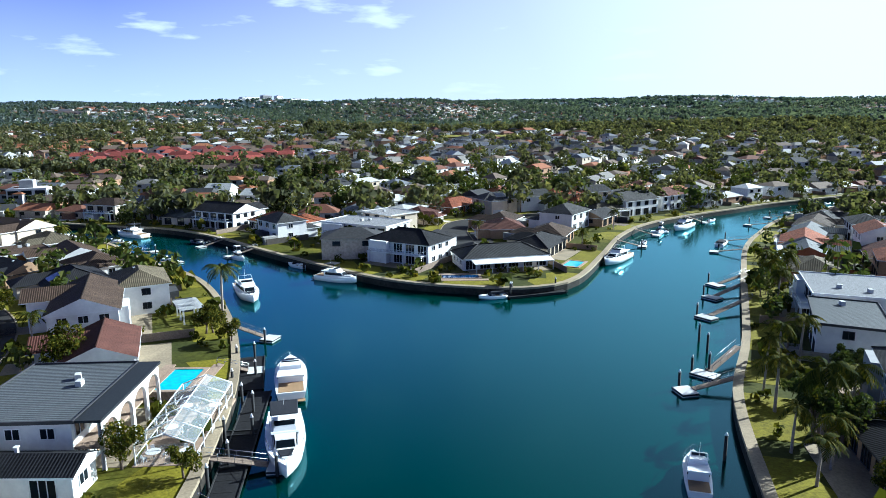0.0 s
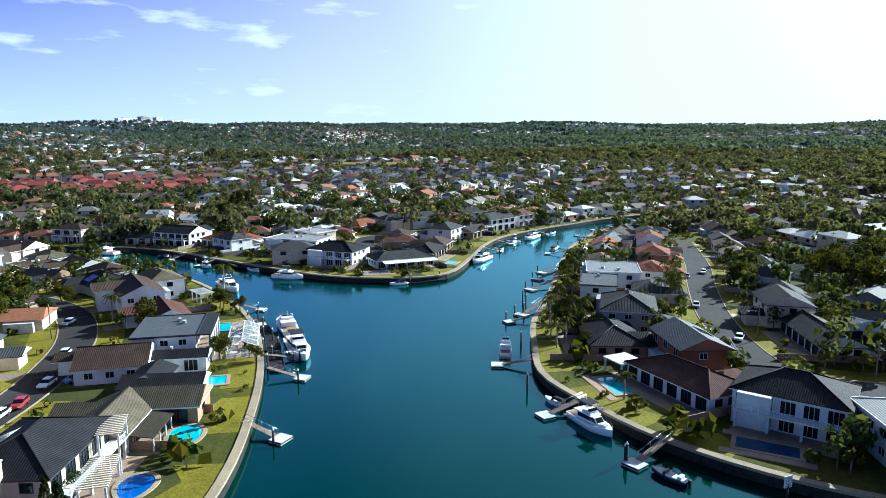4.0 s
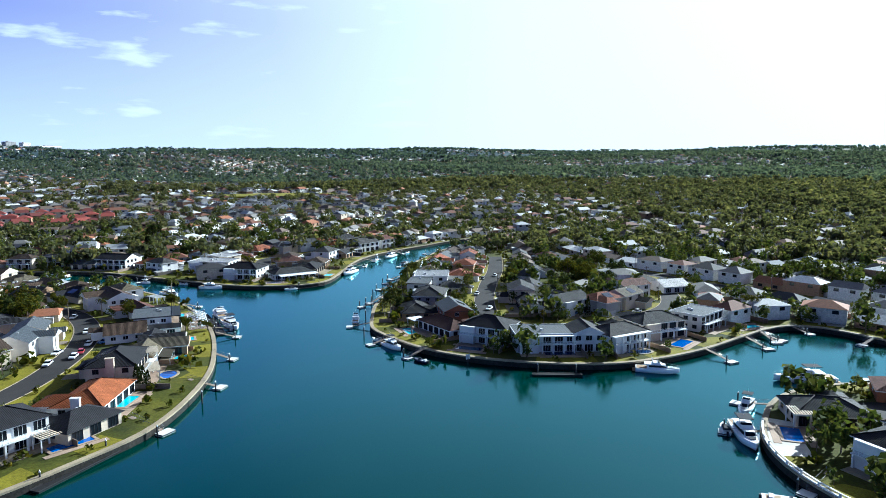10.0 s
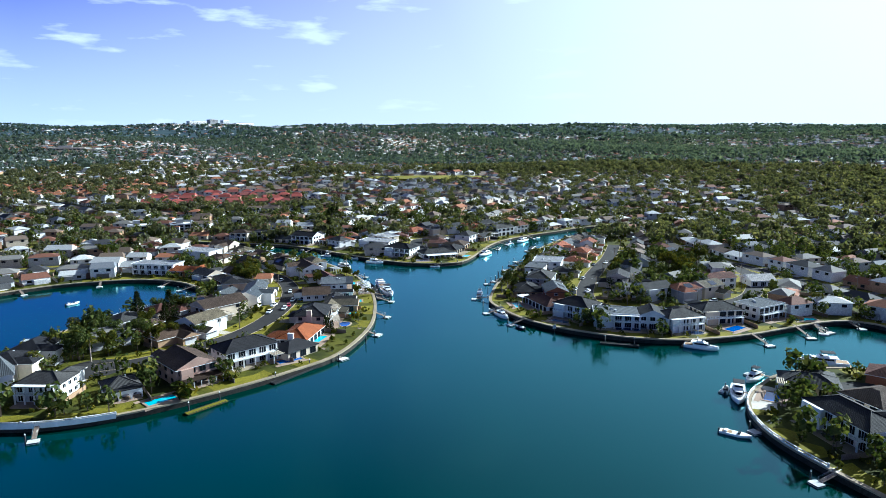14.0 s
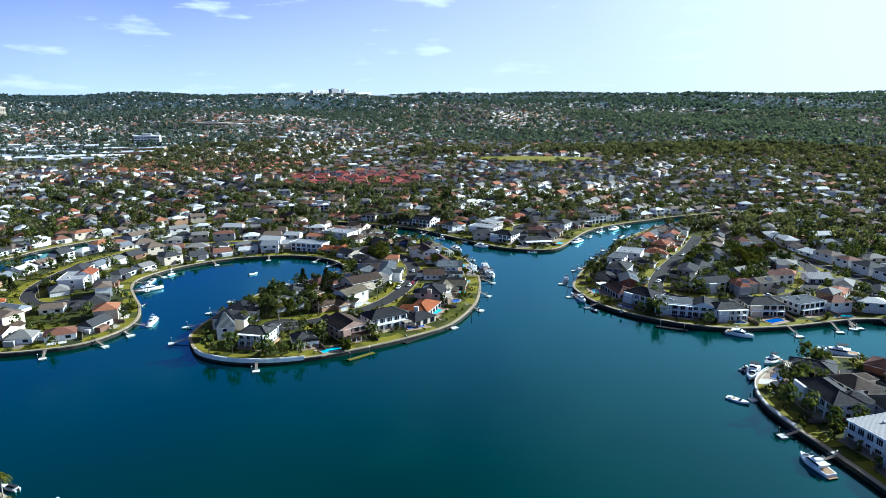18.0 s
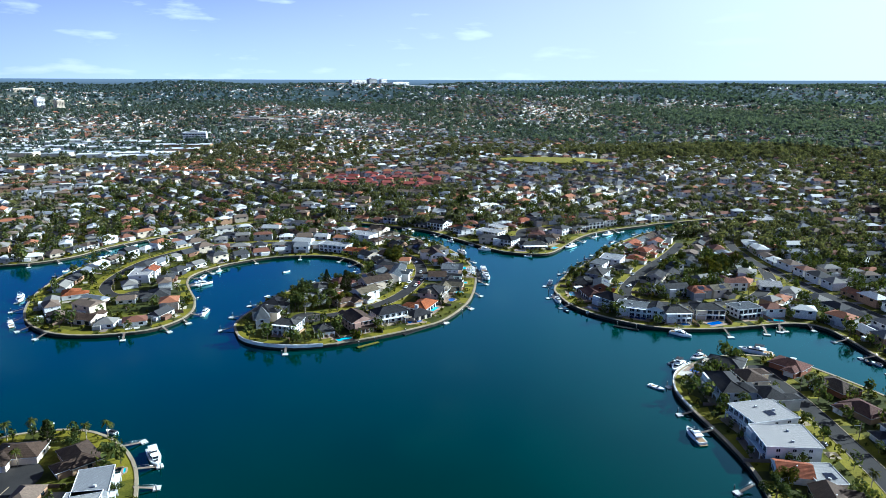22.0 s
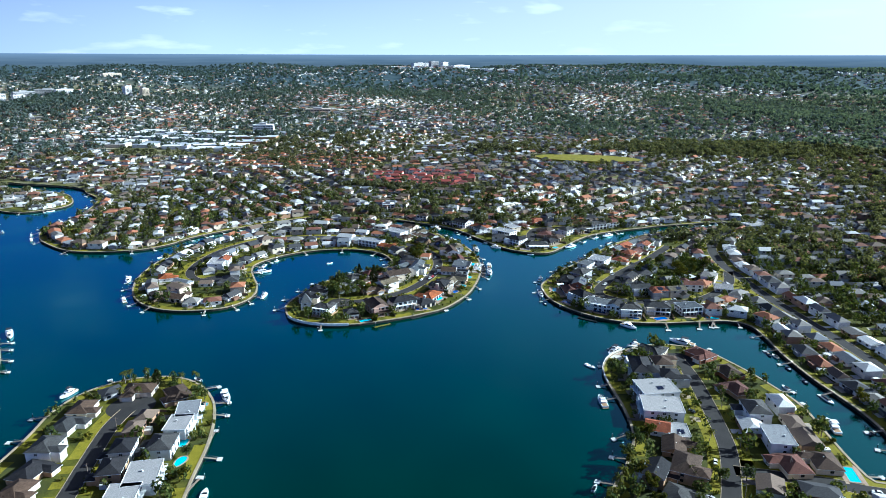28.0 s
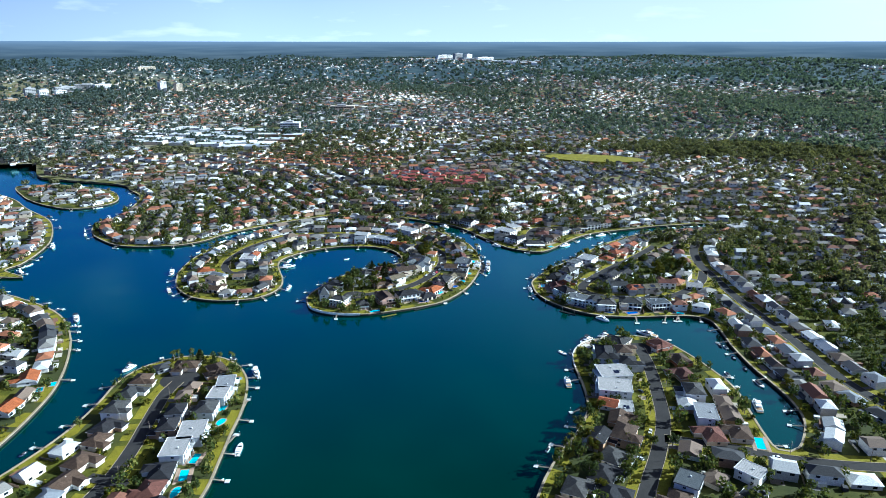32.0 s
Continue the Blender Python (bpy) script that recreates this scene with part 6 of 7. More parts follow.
def pool_water(name, colour):
    def build(n, l, s):
        f = noise_tex(n, l, mapped(n, l), 1.2, 3)
        l.new(ramp(n, l, f, [(0.3, shade(colour, 0.8)), (0.7, shade(colour, 1.2))]), s.inputs["Base Color"])
        bumped(n, l, s, f, 0.08, 0.1)
    return material(name, build, Roughness=0.05, IOR=1.33)


POOL_PALE, POOL_DEEP, POOL_DARK = pool_water("pale_pool_water", (0.06, 0.42, 0.52)), pool_water("deep_pool_water", (0.012, 0.09, 0.38)), pool_water("dark_pool_water", (0.012, 0.04, 0.12))
POOL_WORDS = {POOL_PALE: "pale turquoise", POOL_DEEP: "deep blue", POOL_DARK: "dark navy"}


POOLS = []


def pool(shape, x, y, w, d, mat):
    if not is_land(x, y):
        return
    POOLS.append((x, y, max(w, d) / 2 + 1.5))
    dist, dx, dy = to_shore(x, y)
    base = new("swimming_pool")
    base.matrix_basis = pose(x, y, LAND, 0, 0, math.degrees(math.atan2(dy, dx)) + 90)
    def rim(grow):
        if shape == "rect":
            return [(-w / 2 - grow, -d / 2 - grow), (w / 2 + grow, -d / 2 - grow), (w / 2 + grow, d / 2 + grow), (-w / 2 - grow, d / 2 + grow)]
        n = 6 if shape == "round" else 28
        return [((w / 2 + grow) * math.cos(a), (d / 2 + grow) * math.sin(a) * (1 + (0.28 * math.cos(a) if shape == "kidney" else 0))) for a in np.linspace(0, math.tau, n, endpoint=False)]
    out, inn = rim(0.7), rim(0.0)
    bm = bmesh.new()
    n = len(out)
    rows = [[bm.verts.new((*p, z)) for p in ring] for ring, z in ((out, -0.3), (out, 0.2), (inn, 0.2), (inn, -0.3))]
    for a, b in zip(rows[:-1], rows[1:]):
        for k in range(n):
            bm.faces.new((a[k], a[(k + 1) % n], b[(k + 1) % n], b[k]))
    part("coping", bm, CONCRETE if shape != "rect" else PAVING, base, "pale paved coping")
    bm = bmesh.new()
    prism(bm, inn, -0.4, 0.12)
    part("pool_water", bm, mat, base, f"{POOL_WORDS[mat]} water")
    if shape == "rect" and w > 7:
        bm = boxed((-w / 2 - 2.2, -d / 2 - 2.4, -0.3, w / 2 + 2.2, -d / 2 - 0.72, 0.1), (-w / 2 - 2.2, d / 2 + 0.72, -0.3, w / 2 + 2.2, d / 2 + 2.4, 0.1))
        part("pool_deck", bm, PAVING, base)
    tagged(base, f"{'rectangular' if shape == 'rect' else 'curved'} swimming pool of {POOL_WORDS[mat]} water in a garden", "pool", group="swimming pools")


# ---- cars ----
def paint(name, colour):
    return material(name, None, Base_Color=(*colour, 1), Roughness=0.3, Coat_Weight=0.5)


CAR_WHITE, CAR_RED, CAR_BLUE = paint("white_car_paint", (0.75, 0.75, 0.75)), paint("red_car_paint", (0.35, 0.02, 0.02)), paint("blue_car_paint", (0.1, 0.2, 0.4))
CAR_SILVER, CAR_DARK = paint("silver_car_paint", (0.38, 0.39, 0.4)), paint("dark_car_paint", (0.02, 0.022, 0.025))
LAMP_GLASS = material("lamp_glass", None, Base_Color=(0.7, 0.7, 0.7, 1), Roughness=0.1)
CAR_WORDS = {CAR_WHITE: "white", CAR_RED: "red", CAR_BLUE: "blue", CAR_SILVER: "silver grey", CAR_DARK: "black"}


def car_body():
    bm = bmesh.new()
    prof = [(-2.25, 0.35), (-2.3, 0.75), (-2.15, 0.95), (1.0, 0.98), (2.1, 0.85), (2.25, 0.6), (2.2, 0.35)]
    sides = [[bm.verts.new((px, s * 0.9, pz)) for px, pz in prof] for s in (-1, 1)]
    bm.faces.new(sides[0])
    bm.faces.new(sides[1][::-1])
    for k in range(len(prof)):
        j = (k + 1) % len(prof)
        bm.faces.new((sides[0][j], sides[0][k], sides[1][k], sides[1][j]))
    bmesh.ops.bevel(bm, geom=bm.edges[:], offset=0.07, segments=1, affect="EDGES")
    return bm


def car(x, y, turn, mat):
    body = new("car")
    body.matrix_basis = pose(x, y, float(height(x, y)) + 0.07, 0, 0, turn)
    linked("body", shared(("car_body", mat.name), car_body), [mat], body)
    linked("glazing", shared(("car_glazing",), lambda: tapered(bmesh.new(), -1.9, 1.05, 0.84, 0.84, 0.96, 1.44, 0.75, 0.4, 0.14)), [GLASS], body)
    linked("roof", shared(("car_roof", mat.name), lambda: tapered(bmesh.new(), -1.52, 0.32, 0.71, 0.71, 1.44, 1.5, 0.1, 0.1, 0.05)), [mat], body)
    for px in (-1.4, 1.4):
        for s in (-1, 1):
            def wheel():
                bm = bmesh.new()
                tube(bm, (0, -0.1, 0), (0, 0.1, 0), 0.33, 0.33, 12)
                return bm
            linked("wheel", shared(("car_wheel",), wheel), [RUBBER], body).matrix_basis = pose(px, s * 0.84, 0.33)
    for s in (-1, 1):
        linked("headlight", shared(("headlight",), lambda: boxed((-0.06, -0.18, -0.07, 0.06, 0.18, 0.07))), [LAMP_GLASS], body).matrix_basis = pose(2.2, s * 0.6, 0.68)
    tagged(body, f"{CAR_WORDS[mat]} car parked beside the street kerb", "car", group="parked cars")


boat("cruiser", -19.6, 75.7, -76, 16.0)
boat("cruiser", -23.6, 96.5, 103, 14.8)
boat("cruiser", -26.7, 161.5, -27, 11.9)
boat("cruiser", -45.2, 147.9, -64, 16.0)
boat("runabout", 11.1, 144.2, -166, 6.5)
boat("runabout", 29.4, 153.3, 131, 4.7)
boat("cruiser", -108.6, 227.5, 153, 14.1)
boat("runabout", -80.8, 213.2, 148, 6.5)
boat("runabout", -152.8, 252.3, 171, 6.5)
boat("cruiser", 49.0, 182.8, -126, 15.9)
boat("cruiser", 87.4, 237.9, -128, 16.0)
boat("runabout", 75.6, 228.2, -165, 6.5)
boat("cruiser", 28.2, 67.7, 74, 9.0)
boat("runabout", -40.5, 177.6, 140, 6.5)
boat("runabout", 179.0, 298.0, 109, 4.8)
boat("runabout", -51.2, 193.0, 144, 6.5)
boat("cruiser", 32.1, 25.4, -73, 10.6)
boat("runabout", 29.2, 36.0, 119, 4.9)
boat("cruiser", 101.5, -27.5, -35, 12.9)
boat("cruiser", 90.0, -75.0, -118, 15.5)
boat("cruiser", 103.0, -61.6, -145, 10.8)
boat("runabout", 88.6, -70.0, 57, 6.5)
boat("runabout", 74.6, -101.3, -40, 8.5)
boat("cruiser", 136.5, -49.0, 158, 17.5)
boat("cruiser", -225.0, 28.5, 35, 16.0)
boat("cruiser", -330.2, -20.7, -57, 16.0)
boat("cruiser", -132.5, -192.5, -50, 14.4)
boat("runabout", -161.4, -176.1, 164, 6.5)
boat("cruiser", -225.1, -210.4, -93, 11.9)
boat("runabout", -201.4, -290.2, -83, 6.5)
boat("cruiser", -331.5, -145.8, -43, 16.0)
boat("cruiser", 203.5, -146.0, 96, 15.0)
boat("runabout", 198.5, -75, 106, 6.5)
boat("runabout", 204.0, -92, 101, 6.5)
boat("runabout", 195.0, -57.6, 115, 6.5)
boat("cruiser", 82.1, -146.9, 107, 13.2)
boat("cruiser", -520.9, 20.9, -47, 16.0)
boat("runabout", 222.0, -148.8, -134, 6.5)
boat("runabout", -213.2, -1.5, 71, 6.5)
boat("runabout", -175.3, 68.9, 49, 6.5)
jetty(-32.6, 7.1, -25.1, 2.1)
jetty(-26.3, 33.4, -20.8, 29.4)
jetty(-24.5, 60.2, -18.4, 57.6)
jetty(-45.5, -18.8, -37.9, -26.7)
jetty(-38.0, 118.4, -32.2, 116.6)
jetty(64.8, 136.1, 53.2, 128.1)
jetty(70.9, 150.3, 60.3, 143.0)
jetty(74.3, 158.5, 65.6, 154.1)
jetty(44.0, 93.2, 35.9, 91.6)
jetty(49.1, 105.6, 41.2, 98.1)
jetty(37.6, 21.2, 41.5, 13.4)
jetty(128.4, -18.3, 129.5, -27.5)
jetty(153.5, -6.8, 152.1, -20.1)
jetty(181.0, -2.0, 182.0, -10.0)
jetty(89.0, -97.6, 80.9, -100.3)
jetty(-120.5, -80.0, -118.5, -86.5)
jetty(-208.3, -37.9, -194.6, -48.6)
jetty(-127.4, -213.3, -121.1, -210.8)
jetty(-113.4, -242.5, -119.0, -226.6)
jetty(-102.1, -276.7, -103.5, -264.9)
jetty(-313.9, -170.6, -309.4, -167.0)
jetty(-301.3, -183.8, -295.3, -181.0)
jetty(-290.0, -198.4, -284.0, -194.8)
jetty(86.0, -126.7, 80.1, -128.3)
jetty(93.6, -182.9, 88.4, -185.7)
jetty(188.8, -128.2, 195.0, -122.5)
jetty(-35.0, 99.3, -30.4, 100.4)
jetty(164.0, -4.3, 161.2, -14.8)
jetty(162.3, 0.8, 164.7, -13.6)
floating_dock(-23.4, 62.5, -27.2, 92.0, 3.4)
floating_dock(-29.0, 92.5, -32.4, 106.5, 4.2)
floating_dock(-23.9, 79.0, -28.4, 78.4, 1.4)
floating_dock(-60.0, -49.5, -46.6, -33.4, 2.4)
floating_dock(-82.0, -72.2, -72.2, -62.6, 2.2, LAWN, "floating dock grown over with grass beside the seawall")
floating_dock(14.5, 144.4, 28.4, 149.2, 2.6)
floating_dock(64.0, -17.4, 78.0, -23.0, 2.0)
pool("kidney", -39.1, 13.9, 7, 4.6, POOL_DEEP)
pool("kidney", -35.6, 29.2, 8.6, 5.0, POOL_PALE)
pool("rect", -37.0, 54.3, 4.6, 8.5, POOL_PALE)
pool("rect", -48.5, -6.0, 8, 4, POOL_PALE)
pool("rect", -39.4, 93.2, 8, 4.5, POOL_PALE)
pool("rect", -56.8, -30.8, 9, 3.6, POOL_DEEP)
pool("rect", -91.6, -64.4, 9, 4, POOL_PALE)
pool("rect", 54.4, 9.7, 9, 4, POOL_DARK)
pool("rect", 80.1, -5.6, 10, 4, POOL_DARK)
pool("rect", 125.4, -9.0, 10, 4.5, POOL_DEEP)
pool("rect", 98.0, -80.5, 8, 4.2, POOL_DEEP)
pool("kidney", 105.2, -13.0, 9, 4, POOL_DARK)
pool("round", -139.3, -205.0, 5.5, 5.5, POOL_PALE)
pool("rect", -127.2, -242.4, 7, 4, POOL_PALE)
pool("kidney", -119.1, -257.3, 9, 4.5, POOL_PALE)
pool("rect", -111.4, -293.9, 9, 4, POOL_PALE)
pool("rect", -108.0, -308.8, 10, 4.5, POOL_PALE)
pool("kidney", -103.4, -322.3, 9, 4.5, POOL_PALE)
pool("rect", 183.2, -164.3, 11, 5, POOL_PALE)
pool("rect", 197.4, -193.8, 12, 5, POOL_PALE)
pool("rect", 42.1, 38.6, 9, 3.5, POOL_PALE)
pool("rect", 164.1, 1.4, 9, 4, POOL_PALE)
pool("rect", 4.2, 157.4, 9, 3, POOL_DARK)
pool("rect", 34.6, 171.2, 7, 4, POOL_PALE)
pool("rect", -140.3, -205.5, 5, 4, POOL_PALE)
pool("rect", -256.9, -245.0, 6, 4, POOL_PALE)
pool("rect", -259.8, -253.9, 6, 4, POOL_PALE)
palm(43.5, 81.2, 9)
palm(45.3, 73.4, 11)
palm(50.2, 75.7, 10)
palm(50.9, 95.7, 9)
palm(56.0, 98.8, 9)
palm(41.0, 31.8, 6)
palm(84.6, 100.9, 8)
palm(98.0, 124.7, 8)
palm(101.4, 143.2, 8)
palm(80.9, 83.6, 7)
palm(-43.4, 125.4, 12)
palm(44.4, 86.3, 6)
palm(40.1, 70.4, 7)
palm(42.5, 66.6, 7.5)
palm(39.1, 63.3, 6.5)
palm(71.1, 140.0, 9)
palm(77.2, 144.7, 10)
palm(73.4, 147.4, 9)
palm(68.6, 131.1, 9)
palm(48.7, 94.5, 7)
palm(11.0, 206.8, 7)
palm(-114.4, 196.6, 8)
palm(-101.4, 196.2, 7)
palm(-92.7, 196.0, 7)
palm(41.1, 192.0, 7)
palm(59.2, 226.9, 8)
palm(-28.9, 203.2, 7)
palm(88.6, 99.9, 8)
palm(91, 104, 9)
palm(87, 96.5, 7.5)
palm(-69, 106, 8)
palm(179.5, 18.4, 9)
palm(178.6, 13.4, 10)
palm(169.1, 10.1, 8)
palm(-128.0, -25.6, 10)
palm(-136.2, -60.1, 7)
palm(-115.6, -61.6, 7)
palm(-142.2, -35.6, 9)
palm(-142.8, -18.9, 10)
palm(-137.1, -18.0, 10)
palm(-135.3, -11.8, 9)
palm(-139.4, -65.4, 8)
palm(-197.5, -190.4, 9)
palm(-199.4, -193.1, 9)
palm(-191.1, -184.4, 8)
palm(91.1, -225.9, 10)
palm(94.9, -212.7, 10)
palm(86.1, -241.4, 9)
palm(88.4, -232.4, 10)
palm(124.3, -249.2, 8)
palm(136.1, -178.6, 8)
palm(-189.0, -209.4, 8)
palm(-166.3, -185.0, 8)
palm(-179.4, -206.8, 8)
palm(-158.3, -182.8, 9)
broad_tree(-43.1, 114.9, 6)
broad_tree(-37.0, 110.2, 5)
broad_tree(-35.9, 67.5, 6)
broad_tree(-28.3, 65.7, 4.5)
broad_tree(44.2, 73.1, 9)
broad_tree(46.7, 71.7, 8)
broad_tree(-6.9, 235.5, 6)
broad_tree(-67.0, 148.0, 5)
broad_tree(173.7, 124.2, 15)
broad_tree(160.8, 114.4, 13)
broad_tree(179.7, 109.5, 12)
broad_tree(116.2, 108.3, 10)
broad_tree(134.1, 134.6, 10)
broad_tree(-97.9, 113.8, 14)
broad_tree(-94.4, 92.7, 10)
broad_tree(-58.2, 96.4, 9)
broad_tree(-47.4, 12.7, 6)
broad_tree(-51.3, 11.2, 5)
broad_tree(71.9, 50.1, 6)
broad_tree(101.3, 33.9, 5)
broad_tree(61.0, 52.9, 5)
broad_tree(6.9, 346.1, 12)
broad_tree(-139.9, 8.2, 13)
broad_tree(-129.6, -3.2, 11)
broad_tree(-123.7, -4.2, 10)
broad_tree(-136.6, -7.9, 12)
broad_tree(-126.7, 44.0, 8)
broad_tree(-116.2, 42.2, 9)
broad_tree(-101.9, 111.2, 11)
broad_tree(-97.3, 124.7, 10)
broad_tree(162.9, 127.8, 13)
broad_tree(161.2, 109.9, 11)
broad_tree(-133.2, -23.1, 13)
broad_tree(-125.8, -16.2, 10)
broad_tree(-110.4, -7.8, 11)
broad_tree(-106.3, -1.1, 9)
broad_tree(-96.6, 0.4, 8)
broad_tree(-121.7, 15.5, 10)
broad_tree(98.6, -192.3, 12)
broad_tree(105.1, -183.6, 11)
broad_tree(94.5, -206.6, 10)
broad_tree(122.6, -217.2, 9)
broad_tree(135.3, -213.7, 9)
broad_tree(147.9, -210.3, 9)
broad_tree(-131.3, -218.6, 6)
broad_tree(-118.6, -251.9, 7)
broad_tree(-109.6, -268.8, 7)
broad_tree(-154.3, -232.7, 6)
pine(-66.6, 348.9, 16)
pine(-63.4, 365.3, 14)
pine(-63.2, 258.4, 17)
pine(-68.8, 336.9, 15)
pine(-131.3, 32.2, 13)
pine(-116.7, 29.6, 14)
pine(-177.5, -192.1, 12)
cypress(-46.7, 5.1, 7)
cypress(-44.9, 4.4, 6.5)
cypress(117.6, 38.4, 8)
cypress(-242.4, 520.4, 14)
car(-68.6, 42.2, -97, CAR_WHITE)
car(-67.3, 47.2, -88, CAR_RED)
car(-66.6, 57.2, -96, CAR_WHITE)
car(-61.9, 58.7, -137, CAR_BLUE)
car(-84.2, 76.9, -164, CAR_WHITE)
car(-70.2, 76.1, -88, CAR_WHITE)
car(-74.5, 48.6, -109, CAR_WHITE)
car(-74.7, 36.2, -98, CAR_WHITE)
car(-78.9, 103.3, -101, CAR_SILVER)
car(84.0, 61.5, -131, CAR_WHITE)
car(119.4, 135.8, -123, CAR_WHITE)
car(139.0, 35.7, -163, CAR_WHITE)
car(131.7, 26.4, -162, CAR_SILVER)
car(112.6, 41.0, -145, CAR_BLUE)
car(90.9, 92.2, -123, CAR_SILVER)
car(78.8, 66.4, -124, CAR_SILVER)
car(109.5, 129.7, -121, CAR_DARK)
car(74.5, 86.5, -146, CAR_SILVER)
car(129.6, -228.3, 150, CAR_SILVER)
car(135.9, -198.5, -98, CAR_WHITE)
car(111.9, -95.6, 145, CAR_WHITE)
car(-117.3, -269.9, -75, CAR_WHITE)
car(-130.4, -250.1, -69, CAR_WHITE)
car(203.9, -206.8, 168, CAR_WHITE)
car(97.0, -109.0, 111, CAR_DARK)
car(-118.3, -290.7, -78, CAR_DARK)
car(130.9, -149.6, 132, CAR_DARK)
car(151.4, -114.8, -52, CAR_BLUE)
car(-45.3, 40.1, -108, CAR_WHITE)
car(-47.5, 18.1, -107, CAR_WHITE)



# ---- more of the same along the shores ----
more = random.Random(41)
for shore, land_left in [(BASIN, area(BASIN) < 0)] + [(p, area(p) > 0) for p in ISLANDS]:
    out, run = offset(shore, -7.5 if land_left else 7.5), 0.0
    for i in range(len(shore)):
        run += math.dist(shore[i], shore[i - 1])
        x, y = out[i]
        if (25 < x < 85 and 45 < y < 165) or (-135 < x < -15 and -95 < y < 62) or (44 < x < 122 and -42 < y < 6) or (-60 < x < 35 and 130 < y < 200):
            continue
        if run < 19 or not near_view(x, y) or is_land(x, y) or any(math.hypot(x - j[0], y - j[1]) < 13 for j in JETTIES):
            continue
        if math.hypot(*(np.array(shore[i]) - shore[i - 1])) > 12:
            continue
        run = 0.0
        if more.random() < 0.72:
            jetty(shore[i][0], shore[i][1], x, y, pile=more.random() < 0.6)
            if more.random() < 0.42:
                t = np.array(shore[(i + 1) % len(shore)]) - shore[i]
                boat("cruiser" if more.random() < 0.35 else "runabout", x + t[0] * 1.1, y + t[1] * 1.1, math.degrees(math.atan2(t[1], t[0])) + more.choice((0, 180)), more.uniform(9, 12) if more.random() < 0.4 else more.uniform(5, 6.5))

# lawns by the water and by the streets
for shore, land_left in [(BASIN, area(BASIN) < 0)] + [(p, area(p) > 0) for p in ISLANDS]:
    a, b = offset(shore, 1.35 if land_left else -1.35), offset(shore, 7.5 if land_left else -7.5)
    n, i = len(shore), 0
    while i < n - 6:
        count = more.randint(3, 6)
        px, py = shore[i]
        if near_view(px, py) and more.random() < 0.86:
            idx = list(range(i, i + count))
            verts = [(*a[k], LAND + 0.03) for k in idx] + [(*(a[k] + (b[k] - a[k]) * (0.75 + 0.5 * math.sin(k * 1.7) ** 2)), LAND + 0.03) for k in idx] + [(*a[k], LAND - 0.2) for k in idx] + [(*(a[k] + (b[k] - a[k]) * (0.75 + 0.5 * math.sin(k * 1.7) ** 2)), LAND - 0.2) for k in idx]
            c = count
            faces = [(k, k + 1, c + k + 1, c + k) for k in range(c - 1)]
            if not land_left:
                faces = [f[::-1] for f in faces]
            faces += [(0, c, 3 * c, 2 * c), (c - 1, 3 * c - 1, 4 * c - 1, 2 * c - 1)] + [(c + k, c + k + 1, 3 * c + k + 1, 3 * c + k) for k in range(c - 1)]
            spot = soup("lawn", verts, faces, [LAWN])
            tagged(spot, "mown green lawn behind the seawall", "lawn", kind="structure")
        i += count + (1 if more.random() < 0.4 else 0)
for line, wide in ROAD_LINES:
    t = np.gradient(line, axis=0)
    t /= np.hypot(*t.T)[:, None] + 1e-9
    nrm = np.stack([-t[:, 1], t[:, 0]], 1)
    for side in (-1, 1):
        a, b = line + nrm * side * (wide / 2 + 0.35), line + nrm * side * (wide / 2 + 6.2)
        c = len(line)
        verts = [(*p, float(height(*p)) + 0.035) for p in a] + [(*p, float(height(*p)) + 0.035) for p in b]
        faces = [(k, c + k, c + k + 1, k + 1) if side > 0 else (k, k + 1, c + k + 1, c + k) for k in range(c - 1) if more.random() < 0.86]
        faces = [f[::-1] for f in faces]
        tagged(soup("verge", verts, faces, [LAWN]), "green grass verge along the street kerb", "verge", kind="structure")

# white balustrades on the seawalls of the two tips
def shore_run(centre, reach, ahead):
    """The stretch of the mainland shore within reach of a point, as places and the way inland."""
    p, q = np.array(BASIN), offset(BASIN, 1.0 if area(BASIN) < 0 else -1.0)
    near = [i for i in range(len(p)) if math.dist(p[i], centre) < reach]
    return [(p[i], q[i] - p[i]) for i in near[ahead:]]


